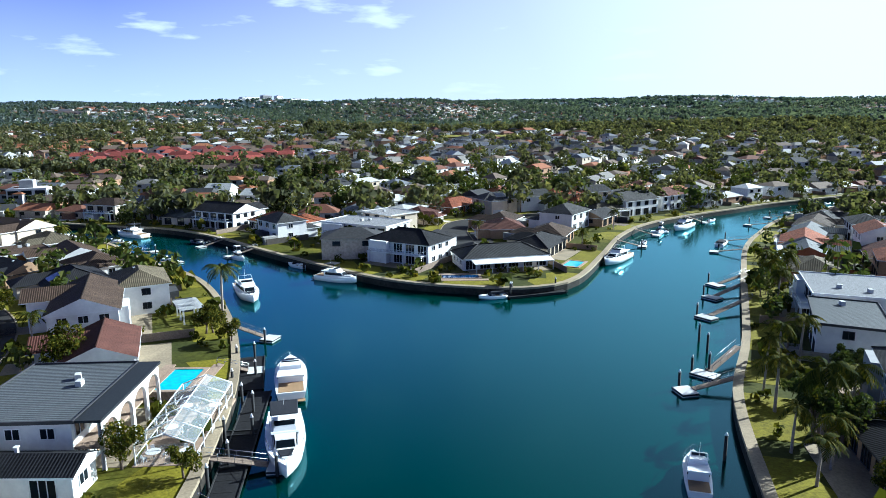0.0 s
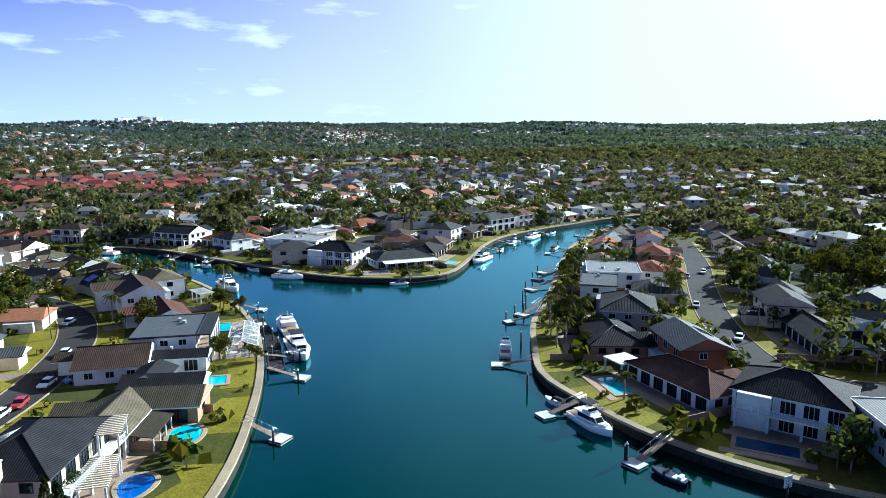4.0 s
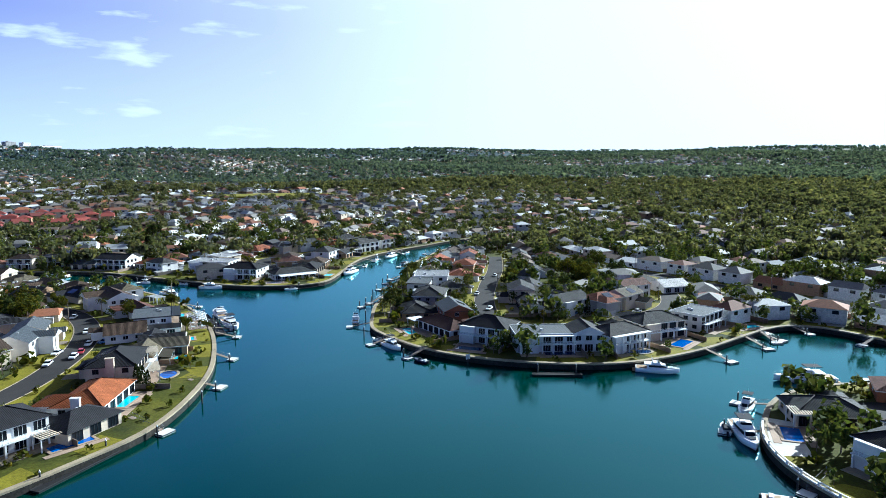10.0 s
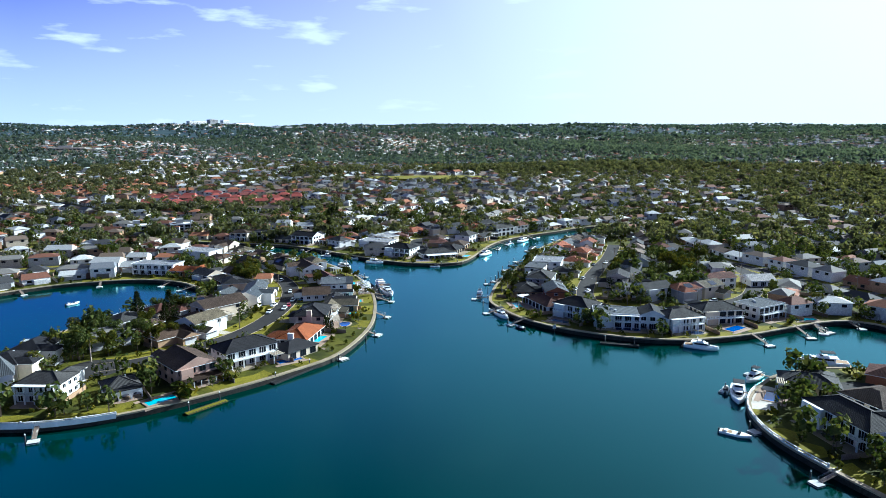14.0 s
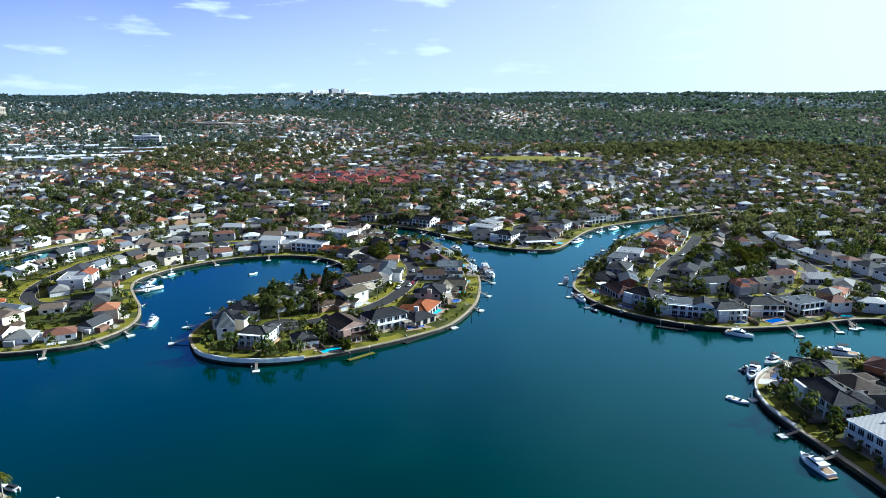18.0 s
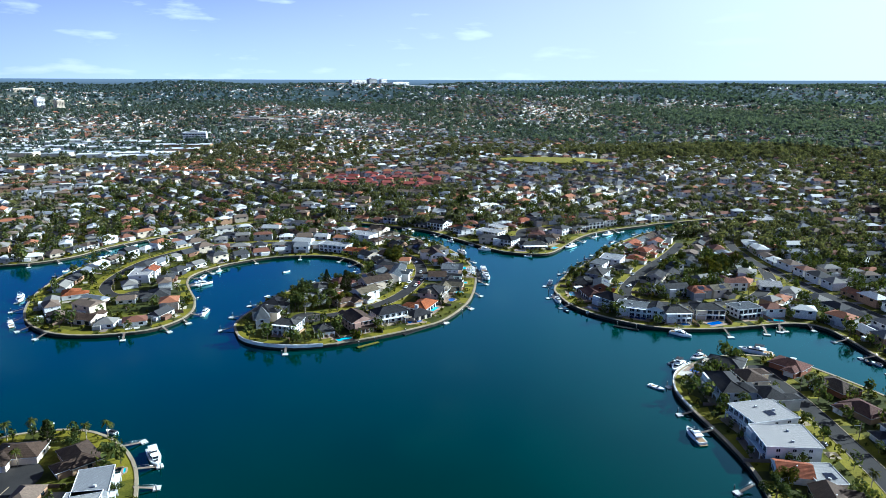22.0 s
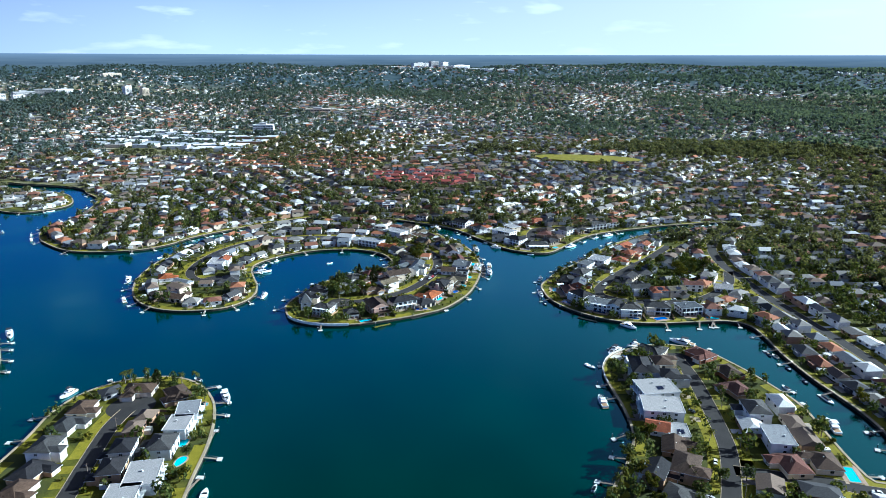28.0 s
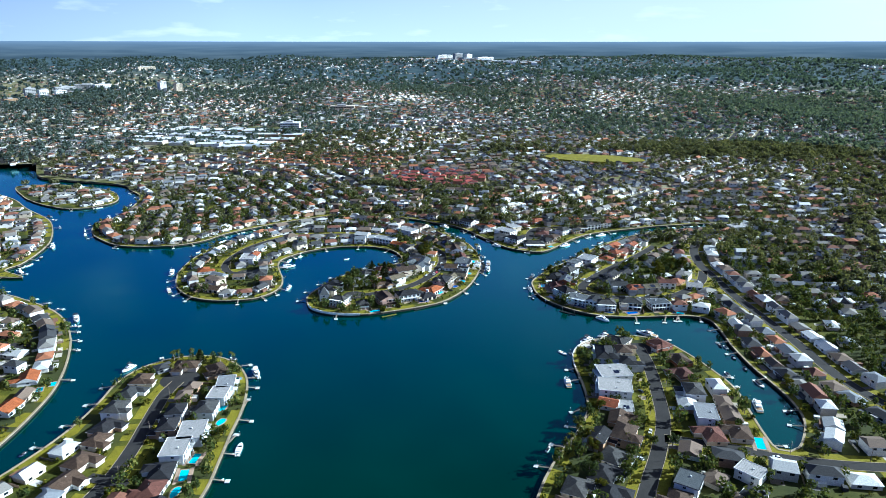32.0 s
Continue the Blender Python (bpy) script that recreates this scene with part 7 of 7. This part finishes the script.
def balustrade(centre, reach, label, ahead=0, solid=False):
    run = shore_run(centre, reach, ahead)
    base = new("balustrade")
    base.matrix_basis = pose(float(run[0][0][0]), float(run[0][0][1]), 2.02)
    o = run[0][0]
    ring = [(p + n * d - o, z) for p, n in run for d, z in (((-0.16, -0.9), (-0.16, 0.7), (0.45, 0.7), (0.45, -0.05)) if solid else ((0.15, -0.05), (0.15, 0.32), (0.45, 0.32), (0.45, -0.05)))]
    top = [(p + n * d - o, z) for p, n in run for d, z in ((0.1, 0.86), (0.1, 1.0), (0.5, 1.0), (0.5, 0.86))]
    count = len(run)
    for name, rows in (("plinth", ring), ("handrail", top)):
        faces = [(4 * i + k, 4 * i + (k + 1) % 4, 4 * i + 4 + (k + 1) % 4, 4 * i + 4 + k) for i in range(count - 1) for k in range(4)] + [(0, 3, 2, 1), (4 * count - 4, 4 * count - 3, 4 * count - 2, 4 * count - 1)]
        soup(name, [(float(p[0]), float(p[1]), z) for p, z in rows], faces, [WHITE], base)
    for i, (p, n) in enumerate(run):
        tall = 1.25 if i % 3 == 0 else 0.86
        pier = linked("pier", shared(("balustrade_pier", tall), lambda: boxed((-0.2, -0.2, -0.05, 0.2, 0.2, tall))), [WHITE], base)
        pier.matrix_basis = pose(float(p[0] + n[0] * 0.3 - o[0]), float(p[1] + n[1] * 0.3 - o[1]), 0, 0, 0, math.degrees(math.atan2(n[1], n[0])))
    tagged(base, label, "balustrade")


balustrade((-128, -82), 30, "white parapet wall along the seawall of a point", solid=True)
balustrade((84, -98), 30, "white balustrade round a curved waterside terrace")
run = shore_run((93, -80), 15, 0)
verts = [(*(p + n * d), LAND + z) for p, n in run for d, z in ((1.4, -0.2), (1.4, 0.05), (8.5, 0.05), (8.5, -0.2))]
faces = [(4 * i + k, 4 * i + k + 1, 4 * i + 5 + k, 4 * i + 4 + k) for i in range(len(run) - 1) for k in range(3)]
tagged(soup("curved_terrace", verts, faces, [PAVING_PALE]), "pale paved terrace round the tip of a point", "terrace", kind="structure")


# slatted sun roofs on posts, over balconies and terraces
def slat_roof(x, y, turn, wide, deep, tall, label):
    base = new("slatted_pergola")
    base.matrix_basis = pose(x, y, LAND, 0, 0, turn)
    for px in (-wide / 2, wide / 2):
        for py in (-deep / 2, deep / 2):
            linked("pergola_post", shared(("slat_post", tall), lambda: boxed((-0.13, -0.13, -0.3, 0.13, 0.13, tall))), [TRIM], base).matrix_basis = pose(px, py, 0)
    for py in (-deep / 2, deep / 2):
        linked("beam", shared(("slat_beam", wide), lambda: boxed((-wide / 2 - 0.3, -0.1, 0, wide / 2 + 0.3, 0.1, 0.22))), [TRIM], base).matrix_basis = pose(0, py, tall)
    n = int(wide / 0.62)
    for k in range(n + 1):
        linked("slat", shared(("slat_bar", deep), lambda: boxed((-0.13, -deep / 2 - 0.4, 0.224, 0.13, deep / 2 + 0.4, 0.36))), [CREAM], base).matrix_basis = pose(-wide / 2 + k * wide / n, 0, tall)
    tagged(base, label, "pergola", group="slatted pergolas")


slat_roof(-43.2, 13.0, 97, 9.0, 3.2, 3.0, "cream slatted pergola over a pool terrace")
slat_roof(-43.8, 21.5, 97, 6.5, 2.6, 5.9, "cream slatted pergola over an upper balcony")
slat_roof(104.5, -77.0, -28, 5.0, 5.0, 3.4, "cream slatted pergola at the tip of a point")
slat_roof(-61.0, -31.0, 40, 5.0, 3.5, 2.9, "cream slatted pergola beside a blue pool")

# a dark grove on the arm's inner side, and tall gums by the streets
grove = random.Random(5)
for k in range(60):
    x, y, tall = grove.uniform(-172, -116), grove.uniform(-20, 78), grove.uniform(7, 12)
    if shore_gap(np.array([x]), np.array([y]))[0] < 4 or far_from(ROAD_LINES[0][0], np.array([x]), np.array([y]))[0] < 7:
        continue
    if any(math.hypot(x - h[0], y - h[1]) < 0.5 * max(h[4], h[5]) + 2.5 for h in HOUSES) or any(math.hypot(x - q[0], y - q[1]) < 5 for q in TREES):
        continue
    (pine if k % 6 == 0 else broad_tree)(x, y, tall)
for x, y, tall in ((150, 112, 14), (158, 105, 11), (166, 119, 12), (-97, 116, 12), (-104, 108, 9), (128, 60, 8), (-92.6, 92.3, 13), (-98, 101, 12), (-89, 127, 8), (-87, 111, 7), (150, 94, 14), (153, 79, 12), (119, 113, 10), (136, 134, 11), (68, 47, 5.5), (52, 71, 6), (57, 86, 6), (44.5, 60, 5), (60, 92, 6), (48, 84, 5), (104, -228, 10), (107, -240, 9), (101, -218, 9), (103, -252, 11), (110, -262, 9)):
    broad_tree(x, y, tall)

# trees, palms and shrubs between the houses
spots = np.random.default_rng(77)


def garden_spots(count, gap, front=3.2, street=0.8):
    x, y = spots.uniform(-560, 330, count), spots.uniform(-370, 430, count)
    ok = is_land(x, y) & (shore_gap(x, y) > gap)
    for p, wide in ROAD_LINES:
        ok &= far_from(p, x, y) > wide / 2 + street
    for cx, cy, r in CIRCLES.values():
        ok &= np.hypot(x - cx, y - cy) > r + 0.3 + street
    for h in HOUSES:
        a = radians(-h[3])
        u, v = (x - h[0]) * math.cos(a) - (y - h[1]) * math.sin(a), (x - h[0]) * math.sin(a) + (y - h[1]) * math.cos(a)
        ok &= ~((np.abs(u) < h[4] / 2 + 1.2) & (np.abs(v) < h[5] / 2 + front))
    for px, py, r in POOLS:
        ok &= np.hypot(x - px, y - py) > r
    return x[ok], y[ok]


x, y = garden_spots(3600, 4.0, 8.0, 3.5)
placed, OPEN_SPOT = [], (108.0, -72.0)
for px, py in zip(x, y):
    if len(placed) < 215 and math.hypot(px - OPEN_SPOT[0], py - OPEN_SPOT[1]) > 23 and all(math.hypot(px - q[0], py - q[1]) > 6.5 for q in placed) and all(math.hypot(px - q[0], py - q[1]) > 4 for q in TREES):
        placed.append((px, py))
        k = more.random()
        if k < 0.24:
            palm(float(px), float(py), more.uniform(5, 9))
        elif k < 0.29:
            pine(float(px), float(py), more.uniform(9, 13))
        elif k < 0.35:
            cypress(float(px), float(py), more.uniform(4, 8))
        else:
            broad_tree(float(px), float(py), more.uniform(4, 8.5) + (3 if more.random() < 0.12 else 0))
x, y = garden_spots(22000, 1.6)
x, y = x[:7000], y[:7000]
tall = spots.uniform(0.8, 2.4, len(x)) + 2.0 * (spots.random(len(x)) < 0.12)
leaf_soup("garden_shrubs", x, y, tall, tall * spots.uniform(0.5, 0.8, len(x)), 15, 0.43, FOLIAGE_WARM, "leafy garden shrubs and hedges between houses", 0.05)

x, y = garden_spots(17000, 3.0, 3.2, 3.5)
far_off = far_from(CHANNEL, x, y) > 60
far_off &= ((x > -150) & (y < 190)) | (spots.random(len(x)) < 0.42)
x, y = x[far_off][:3600], y[far_off][:3600]
tall = spots.uniform(3.5, 8.5, len(x)) + 4.0 * (spots.random(len(x)) < 0.15)
leaf_soup("garden_trees", x, y, tall, tall * spots.uniform(0.3, 0.42, len(x)), 46, 0.28, FOLIAGE, "leafy trees crowding the gardens between houses", 0.2)

# what clutters the plots: driveways, lean-to rooms, sheds and fences, round the houses of the streets
YARD_PALE = island_colours("yard_paving", [(0.0, (0.42, 0.38, 0.31)), (0.3, (0.3, 0.26, 0.21)), (0.5, (0.55, 0.52, 0.47)), (0.72, (0.2, 0.16, 0.13)), (0.86, (0.12, 0.115, 0.11))])
YARD_ROOF = island_colours("yard_roofs", [(0.0, (0.62, 0.61, 0.58)), (0.28, (0.1, 0.1, 0.105)), (0.45, (0.34, 0.33, 0.31)), (0.62, (0.16, 0.09, 0.06)), (0.74, (0.72, 0.71, 0.69)), (0.9, (0.05, 0.05, 0.055))])
YARD_FENCE = island_colours("yard_fences", [(0.0, (0.2, 0.14, 0.1)), (0.5, (0.32, 0.29, 0.24)), (0.8, (0.09, 0.08, 0.07))])
yard = np.random.default_rng(91)
near_ones = SPOTS[:170 - made]
yard_turn = [radians(s[2]) if s[2] is not None else math.atan2(*to_shore(s[0], s[1])[:0:-1]) + math.pi / 2 for s in near_ones]
pick = np.hypot(hx, hy) < 1400
yard_x, yard_y = np.r_[[s[0] for s in near_ones], hx[pick]], np.r_[[s[1] for s in near_ones], hy[pick]]
yard_a = np.r_[yard_turn, ha[pick]]


def yard_boxes(name, u, v, w, d, tall, mat, chance, label, category):
    """Low boxes beside the houses, each u, v metres from its house along and across it."""
    x, y = yard_x + u * np.cos(yard_a) - v * np.sin(yard_a), yard_y + u * np.sin(yard_a) + v * np.cos(yard_a)
    ok = (yard.random(len(x)) < chance) & is_land(x, y) & (shore_gap(x, y) > 5)
    for p, wide in ROAD_LINES:
        ok &= far_from(p, x, y) > wide / 2 + np.maximum(w, d) / 2 + 0.4
    for h in HOUSES[:made]:
        ok &= np.hypot(x - h[0], y - h[1]) > max(h[4], h[5]) / 2 + 4
    for px, py, r in POOLS:
        ok &= np.hypot(x - px, y - py) > r + 3
    x, y, w, d, tall, c, s = x[ok], y[ok], w[ok], d[ok], tall[ok], np.cos(yard_a[ok]), np.sin(yard_a[ok])
    z = height(x, y)
    verts = [np.stack([x + sx * w / 2 * c - sy * d / 2 * s, y + sx * w / 2 * s + sy * d / 2 * c, z + (tall if top else -0.4)], -1) for top in (0, 1) for sx, sy in ((-1, -1), (1, -1), (1, 1), (-1, 1))]
    at = np.arange(len(x)) * 8
    quads = np.concatenate([at[:, None] + np.array(f) for f in ((4, 5, 6, 7), (0, 1, 5, 4), (1, 2, 6, 5), (2, 3, 7, 6), (3, 0, 4, 7))])
    ob = fast_mesh(name, np.stack(verts, 1).reshape(-1, 3), quads, np.zeros((0, 3), int), np.zeros(len(quads), int), [mat])
    return tagged(ob, label, category, kind="stuff")


n = len(yard_x)
side = yard.choice((-1.0, 1.0), n)
yard_boxes("driveways", side * 3.2, np.full(n, 8.2), yard.uniform(3, 5, n), yard.uniform(5.5, 7, n), np.full(n, 0.05), YARD_PALE, 0.8, "pale concrete and brick driveways of the houses", "driveways")
yard_boxes("patios", yard.uniform(-4, 4, n), np.full(n, -8.2), yard.uniform(4, 9, n), yard.uniform(3, 5, n), np.full(n, 0.06), YARD_PALE, 0.7, "paved patios behind the houses", "patios")
yard_boxes("lean_to_rooms", yard.uniform(-3.5, 3.5, n), np.full(n, -5.9), yard.uniform(4, 7, n), yard.uniform(2.6, 3.6, n), yard.uniform(2.3, 2.7, n), YARD_ROOF, 0.6, "flat-roofed lean-to rooms against the houses", "lean-to rooms")
yard_boxes("garden_sheds", -side * yard.uniform(7.6, 8.6, n), yard.uniform(-9, 3, n), yard.uniform(2.2, 3.4, n), yard.uniform(2.5, 5.5, n), yard.uniform(2.0, 2.5, n), YARD_ROOF, 0.5, "small sheds and carports between the houses", "sheds")
yard_boxes("plot_fences", np.full(n, 9.2), np.full(n, -3.0), np.full(n, 0.12), yard.uniform(11, 15, n), yard.uniform(1.4, 1.8, n), YARD_FENCE, 0.7, "timber fences between the plots", "fences")

# power poles and street lamps along the streets
POLE = rough_surface("pole_timber", (0.2, 0.16, 0.12), 6.0, 0.3, 0.9, 0.4)
for line, wide in ROAD_LINES:
    for i in range(4, len(line) - 2, 7):
        t = line[min(i + 1, len(line) - 1)] - line[i - 1]
        n = Vector((-t[1], t[0])).normalized() * (wide / 2 + 1.2)
        x, y = float(line[i][0] + n.x), float(line[i][1] + n.y)
        if not near_view(x, y):
            continue
        mast = new("power_pole")
        mast.matrix_basis = pose(x, y, float(height(x, y)), 0, 0, math.degrees(math.atan2(t[1], t[0])))
        def mast_mesh():
            bm = bmesh.new()
            tube(bm, (0, 0, -1), (0, 0, 8.6), 0.15, 0.11, 8)
            return bm
        linked("pole", shared(("pole_shaft",), mast_mesh), [POLE], mast)
        linked("crossarm", shared(("crossarm",), lambda: boxed((-0.06, -1.1, 7.9, 0.06, 1.1, 8.02))), [POLE], mast)
        linked("lamp_arm", shared(("lamp_arm",), lambda: boxed((-0.04, -2.2, 7.1, 0.04, -0.1, 7.18), (-0.1, -2.6, 7.04, 0.1, -2.1, 7.16))), [STEEL], mast)
        tagged(mast, "timber power pole with crossarm and street lamp", "power pole", group="power poles")


# ---- single landmarks ----
def place_of(x, y):
    dist, dx, dy = to_shore(x, y)
    return math.degrees(math.atan2(dy, dx)) + 90


# clear-roofed party canopy beside the flat-roofed house
canopy = new("garden_canopy")
canopy.matrix_basis = pose(-32.0, 77.2, LAND, 0, 0, 94)
L, D, EAVE, RIDGE = 17.5, 6.6, 2.5, 3.8
for k in range(6):
    for s in (-1, 1):
        bm = boxed((-L / 2 + k * L / 5 - 0.07, s * D / 2 - 0.07, -0.3, -L / 2 + k * L / 5 + 0.07, s * D / 2 + 0.07, EAVE))
        part("canopy_post", bm, TRIM, canopy)
    bm = bmesh.new()
    x = -L / 2 + k * L / 5
    tube(bm, (x, -D / 2, EAVE), (x, 0, RIDGE), 0.09, 0.09, 6)
    tube(bm, (x, 0, RIDGE), (x, D / 2, EAVE), 0.09, 0.09, 6)
    part("rafter", bm, TRIM, canopy)
for s in (-1, 0, 1):
    bm = bmesh.new()
    z = EAVE if s else RIDGE
    tube(bm, (-L / 2, s * D / 2, z), (L / 2, s * D / 2, z), 0.09, 0.09, 6)
    part("purlin", bm, TRIM, canopy)
for k in range(5):
    for s in (-1, 1):
        x0, x1 = -L / 2 + k * L / 5 + 0.1, -L / 2 + (k + 1) * L / 5 - 0.1
        bm = bmesh.new()
        vs = [bm.verts.new(p) for p in ((x0, s * D / 2, EAVE + 0.1), (x1, s * D / 2, EAVE + 0.1), (x1, s * 0.1, RIDGE + 0.06), (x0, s * 0.1, RIDGE + 0.06))]
        lo = [bm.verts.new(v.co - Vector((0, 0, 0.03))) for v in vs]
        bm.faces.new(vs)
        bm.faces.new(lo[::-1])
        for i in range(4):
            bm.faces.new((lo[i], lo[(i + 1) % 4], vs[(i + 1) % 4], vs[i]))
        part("roof_sheet", bm, CLEAR, canopy)
for x0 in (-L / 2, L / 2):
    part("end_sheet", boxed((x0 - 0.015, -D / 2 + 0.1, 0.1, x0 + 0.015, D / 2 - 0.1, EAVE)), CLEAR, canopy, "clear wall sheet")
for s in (-1, 1):
    part("side_rail", boxed((-L / 2, s * D / 2 - 0.04, 0.95, L / 2, s * D / 2 + 0.04, 1.05)), TRIM, canopy)
part("floor", boxed((-L / 2 - 0.3, -D / 2 - 0.3, -0.3, L / 2 + 0.3, D / 2 + 0.3, 0.08)), PAVING, canopy)
tagged(canopy, "white-framed garden canopy with a clear sheet roof", "canopy")

# open slatted pergola by a pool, with a clipped round tree next to it
arbour = new("garden_pergola")
arbour.matrix_basis = pose(-49.5, 124.0, LAND, 0, 0, place_of(-49.5, 124.0))
for px in (-3.4, 0.0, 3.4):
    for py in (-1.6, 1.6):
        linked("pergola_post", shared(("arbour_post",), lambda: boxed((-0.14, -0.14, -0.3, 0.14, 0.14, 2.7))), [TRIM], arbour).matrix_basis = pose(px, py, 0)
for py in (-1.6, 1.6):
    linked("beam", shared(("arbour_beam",), lambda: boxed((-4.1, -0.08, 2.7, 4.1, 0.08, 2.94))), [TRIM], arbour).matrix_basis = pose(0, py, 0)
for k in range(13):
    linked("slat", shared(("arbour_slat",), lambda: boxed((-0.05, -2.3, 2.944, 0.05, 2.3, 3.1))), [TRIM], arbour).matrix_basis = pose(-3.9 + 0.65 * k, 0, 0)
tagged(arbour, "white slatted garden pergola on square posts", "pergola")
broad_tree(-42.0, 115.5, 6.0)
for x, y, tall in ((-46.2, 6.9, 5.5), (-43.6, 3.0, 5.5)):
    cypress(x, y, tall)
more_tables = random.Random(4)
for k in range(6):
    t = new("round_table")
    u, v = -7 + 6.2 * (k % 3), -1.9 + 3.8 * (k // 3)
    t.matrix_basis = canopy.matrix_basis @ pose(u, v, 0.08)
    bm = bmesh.new()
    tube(bm, (0, 0, 0.7), (0, 0, 0.75), 0.85, 0.85, 18)
    part("tabletop", bm, TRIM, t)
    bm = bmesh.new()
    tube(bm, (0, 0, 0), (0, 0, 0.7), 0.12, 0.08, 8)
    part("pedestal", bm, STEEL, t)
    tagged(t, "round white table under a clear garden canopy", "table", group="canopy tables")
    for j in range(3):
        c = new("garden_chair")
        a = j * math.tau / 3 + 0.4
        c.matrix_basis = t.matrix_basis @ pose(1.25 * math.cos(a), 1.25 * math.sin(a), 0, 0, 0, math.degrees(a) - 90)
        linked("seat", shared(("chair_seat",), lambda: boxed((-0.22, -0.22, 0.42, 0.22, 0.22, 0.46))), [TRIM], c)
        linked("backrest", shared(("chair_back",), lambda: boxed((-0.22, 0.2, 0.46, 0.22, 0.24, 0.9))), [TRIM], c)
        for lx in (-0.19, 0.19):
            for ly in (-0.19, 0.19):
                linked("leg", shared(("chair_leg",), lambda: boxed((-0.02, -0.02, 0, 0.02, 0.02, 0.42))), [TRIM], c).matrix_basis = pose(lx, ly, 0)
        tagged(c, "white garden chair at a round table", "chair", group="canopy chairs")

# speed sign that stands in the channel
sign = new("speed_sign")
sign.matrix_basis = pose(49.5, -1.5, 0, 0, 0, 12)
bm = bmesh.new()
tube(bm, (0, 0, -4), (0, 0, 2.2), 0.14, 0.14, 8)
part("post", bm, RUBBER, sign)
board = part("board", boxed((-0.7, -0.06, 1.9, 0.7, 0.06, 3.6)), TRIM, sign, "white board")
bm = bmesh.new()
ring = [[bm.verts.new((r * math.cos(a), -0.075, 2.85 + r * math.sin(a))) for a in np.linspace(0, math.tau, 28, endpoint=False)] for r in (0.42, 0.52)]
for k in range(28):
    bm.faces.new((ring[0][k], ring[0][(k + 1) % 28], ring[1][(k + 1) % 28], ring[1][k]))
part("circle", bm, DARK_TRIM, board)
digit = bpy.data.curves.new("digit", "FONT")
digit.body, digit.size, digit.align_x, digit.align_y, digit.extrude = "4", 0.75, "CENTER", "CENTER", 0.004
digit.materials.append(DARK_TRIM)
ob = new("digit", digit)
ob.parent = board
ob.matrix_basis = pose(0, -0.072, 2.85, 90, 0, 0)
part("caption_bar", boxed((-0.45, -0.07, 2.1, 0.45, -0.061, 2.2)), DARK_TRIM, board)
tagged(sign, "white speed limit sign on a black post in the channel", "sign")

for x, y in [(-31.6, 105.3), (-26.2, 85.0), (-25.2, 71.0), (46.2, 114.2), (33.2, 72.0), (45.5, 108.6), (42.1, 99.3), (15.2, 145.2), (-29.6, -8.8), (26.2, 43.9), (32.3, 12.1)]:
    if not is_land(x, y):
        mooring_pile(x, y)


# far landmarks: white hospital blocks on the ridge, towers and a shopping centre
def block(name, label, category, x, y, turn, w, d, tall, mat, rows, cols):
    base = new(name)
    base.matrix_basis = pose(x, y, float(height(x, y)) - 2, 0, 0, turn)
    if name == "hospital_block":
        tall += 130 - float(height(x, y))
    part("body", boxed((-w / 2, -d / 2, 0, w / 2, d / 2, tall)), mat, base)
    part("plant_room", boxed((-w * 0.2, -d * 0.3, tall, w * 0.15, d * 0.3, tall + 3.5)), GREY_RENDER, base)
    for k in range(rows):
        for j in range(cols):
            x0 = -w / 2 + (j + 0.12) * w / cols
            win = linked("window", shared(("block_window", round(w / cols, 1)), lambda: boxed((0, -0.25, 0, w / cols * 0.76, 0, 1.9))), [GLASS], base)
            win.matrix_basis = pose(x0, -d / 2, 2.5 + k * (tall - 3) / rows)
    tagged(base, label, category)


block("hospital_block", "long white hospital block on the far ridge", "hospital", -1100, 3880, 52, 120, 30, 34, WHITE, 5, 12)
block("hospital_block", "tall grey hospital tower on the far ridge", "hospital", -1010, 3890, 52, 60, 30, 44, GREY_RENDER, 6, 6)
block("hospital_block", "white hospital wing on the far ridge", "hospital", -940, 3900, 52, 45, 28, 40, WHITE, 6, 5)
block("hospital_block", "low white hospital wing among trees", "hospital", -820, 3850, 50, 130, 30, 22, WHITE, 3, 12)
block("apartment_tower", "white apartment tower above the suburb", "apartment tower", -1545, 1569, 62, 24, 22, 42, WHITE, 10, 5)
block("apartment_tower", "cream apartment tower above the suburb", "apartment tower", -1489, 1585, 62, 24, 22, 36, CREAM, 9, 5)
block("office_building", "long grey office building beside towers", "office", -1960, 1660, 40, 90, 30, 20, GREY_RENDER, 4, 12)
block("office_building", "white shopping centre building with plant room", "office", -690, 925, 20, 46, 26, 22, WHITE, 4, 8)
block("office_building", "pale hotel building behind the sheds", "office", -690, 1244, 20, 70, 26, 12, CREAM, 2, 9)
block("apartment_block", "small white apartment block behind gardens", "apartment block", -222, 296, 20, 15, 12, 10, WHITE, 3, 3)
block("apartment_block", "small white apartment block behind gardens", "apartment block", -190, 304, 20, 16, 12, 10, WHITE, 3, 3)
for x, y, w, tall, word, mat in ((-1925, 1270, 40, 16, "low brown", BRICK_TAN), (-1900, 1385, 30, 30, "tall white", WHITE), (-1840, 1400, 34, 22, "broad white", WHITE), (-1975, 1560, 70, 24, "long grey", GREY_RENDER),
                                 (-1880, 1650, 60, 20, "long white", WHITE), (-2080, 1500, 36, 34, "tall grey", GREY_RENDER), (-2320, 2460, 90, 18, "wide cream", CREAM)):
    block("office_building", f"{word} office building of the far town centre", "office", x, y, 60, w, 26, tall, mat, max(2, tall // 5), max(4, w // 7))
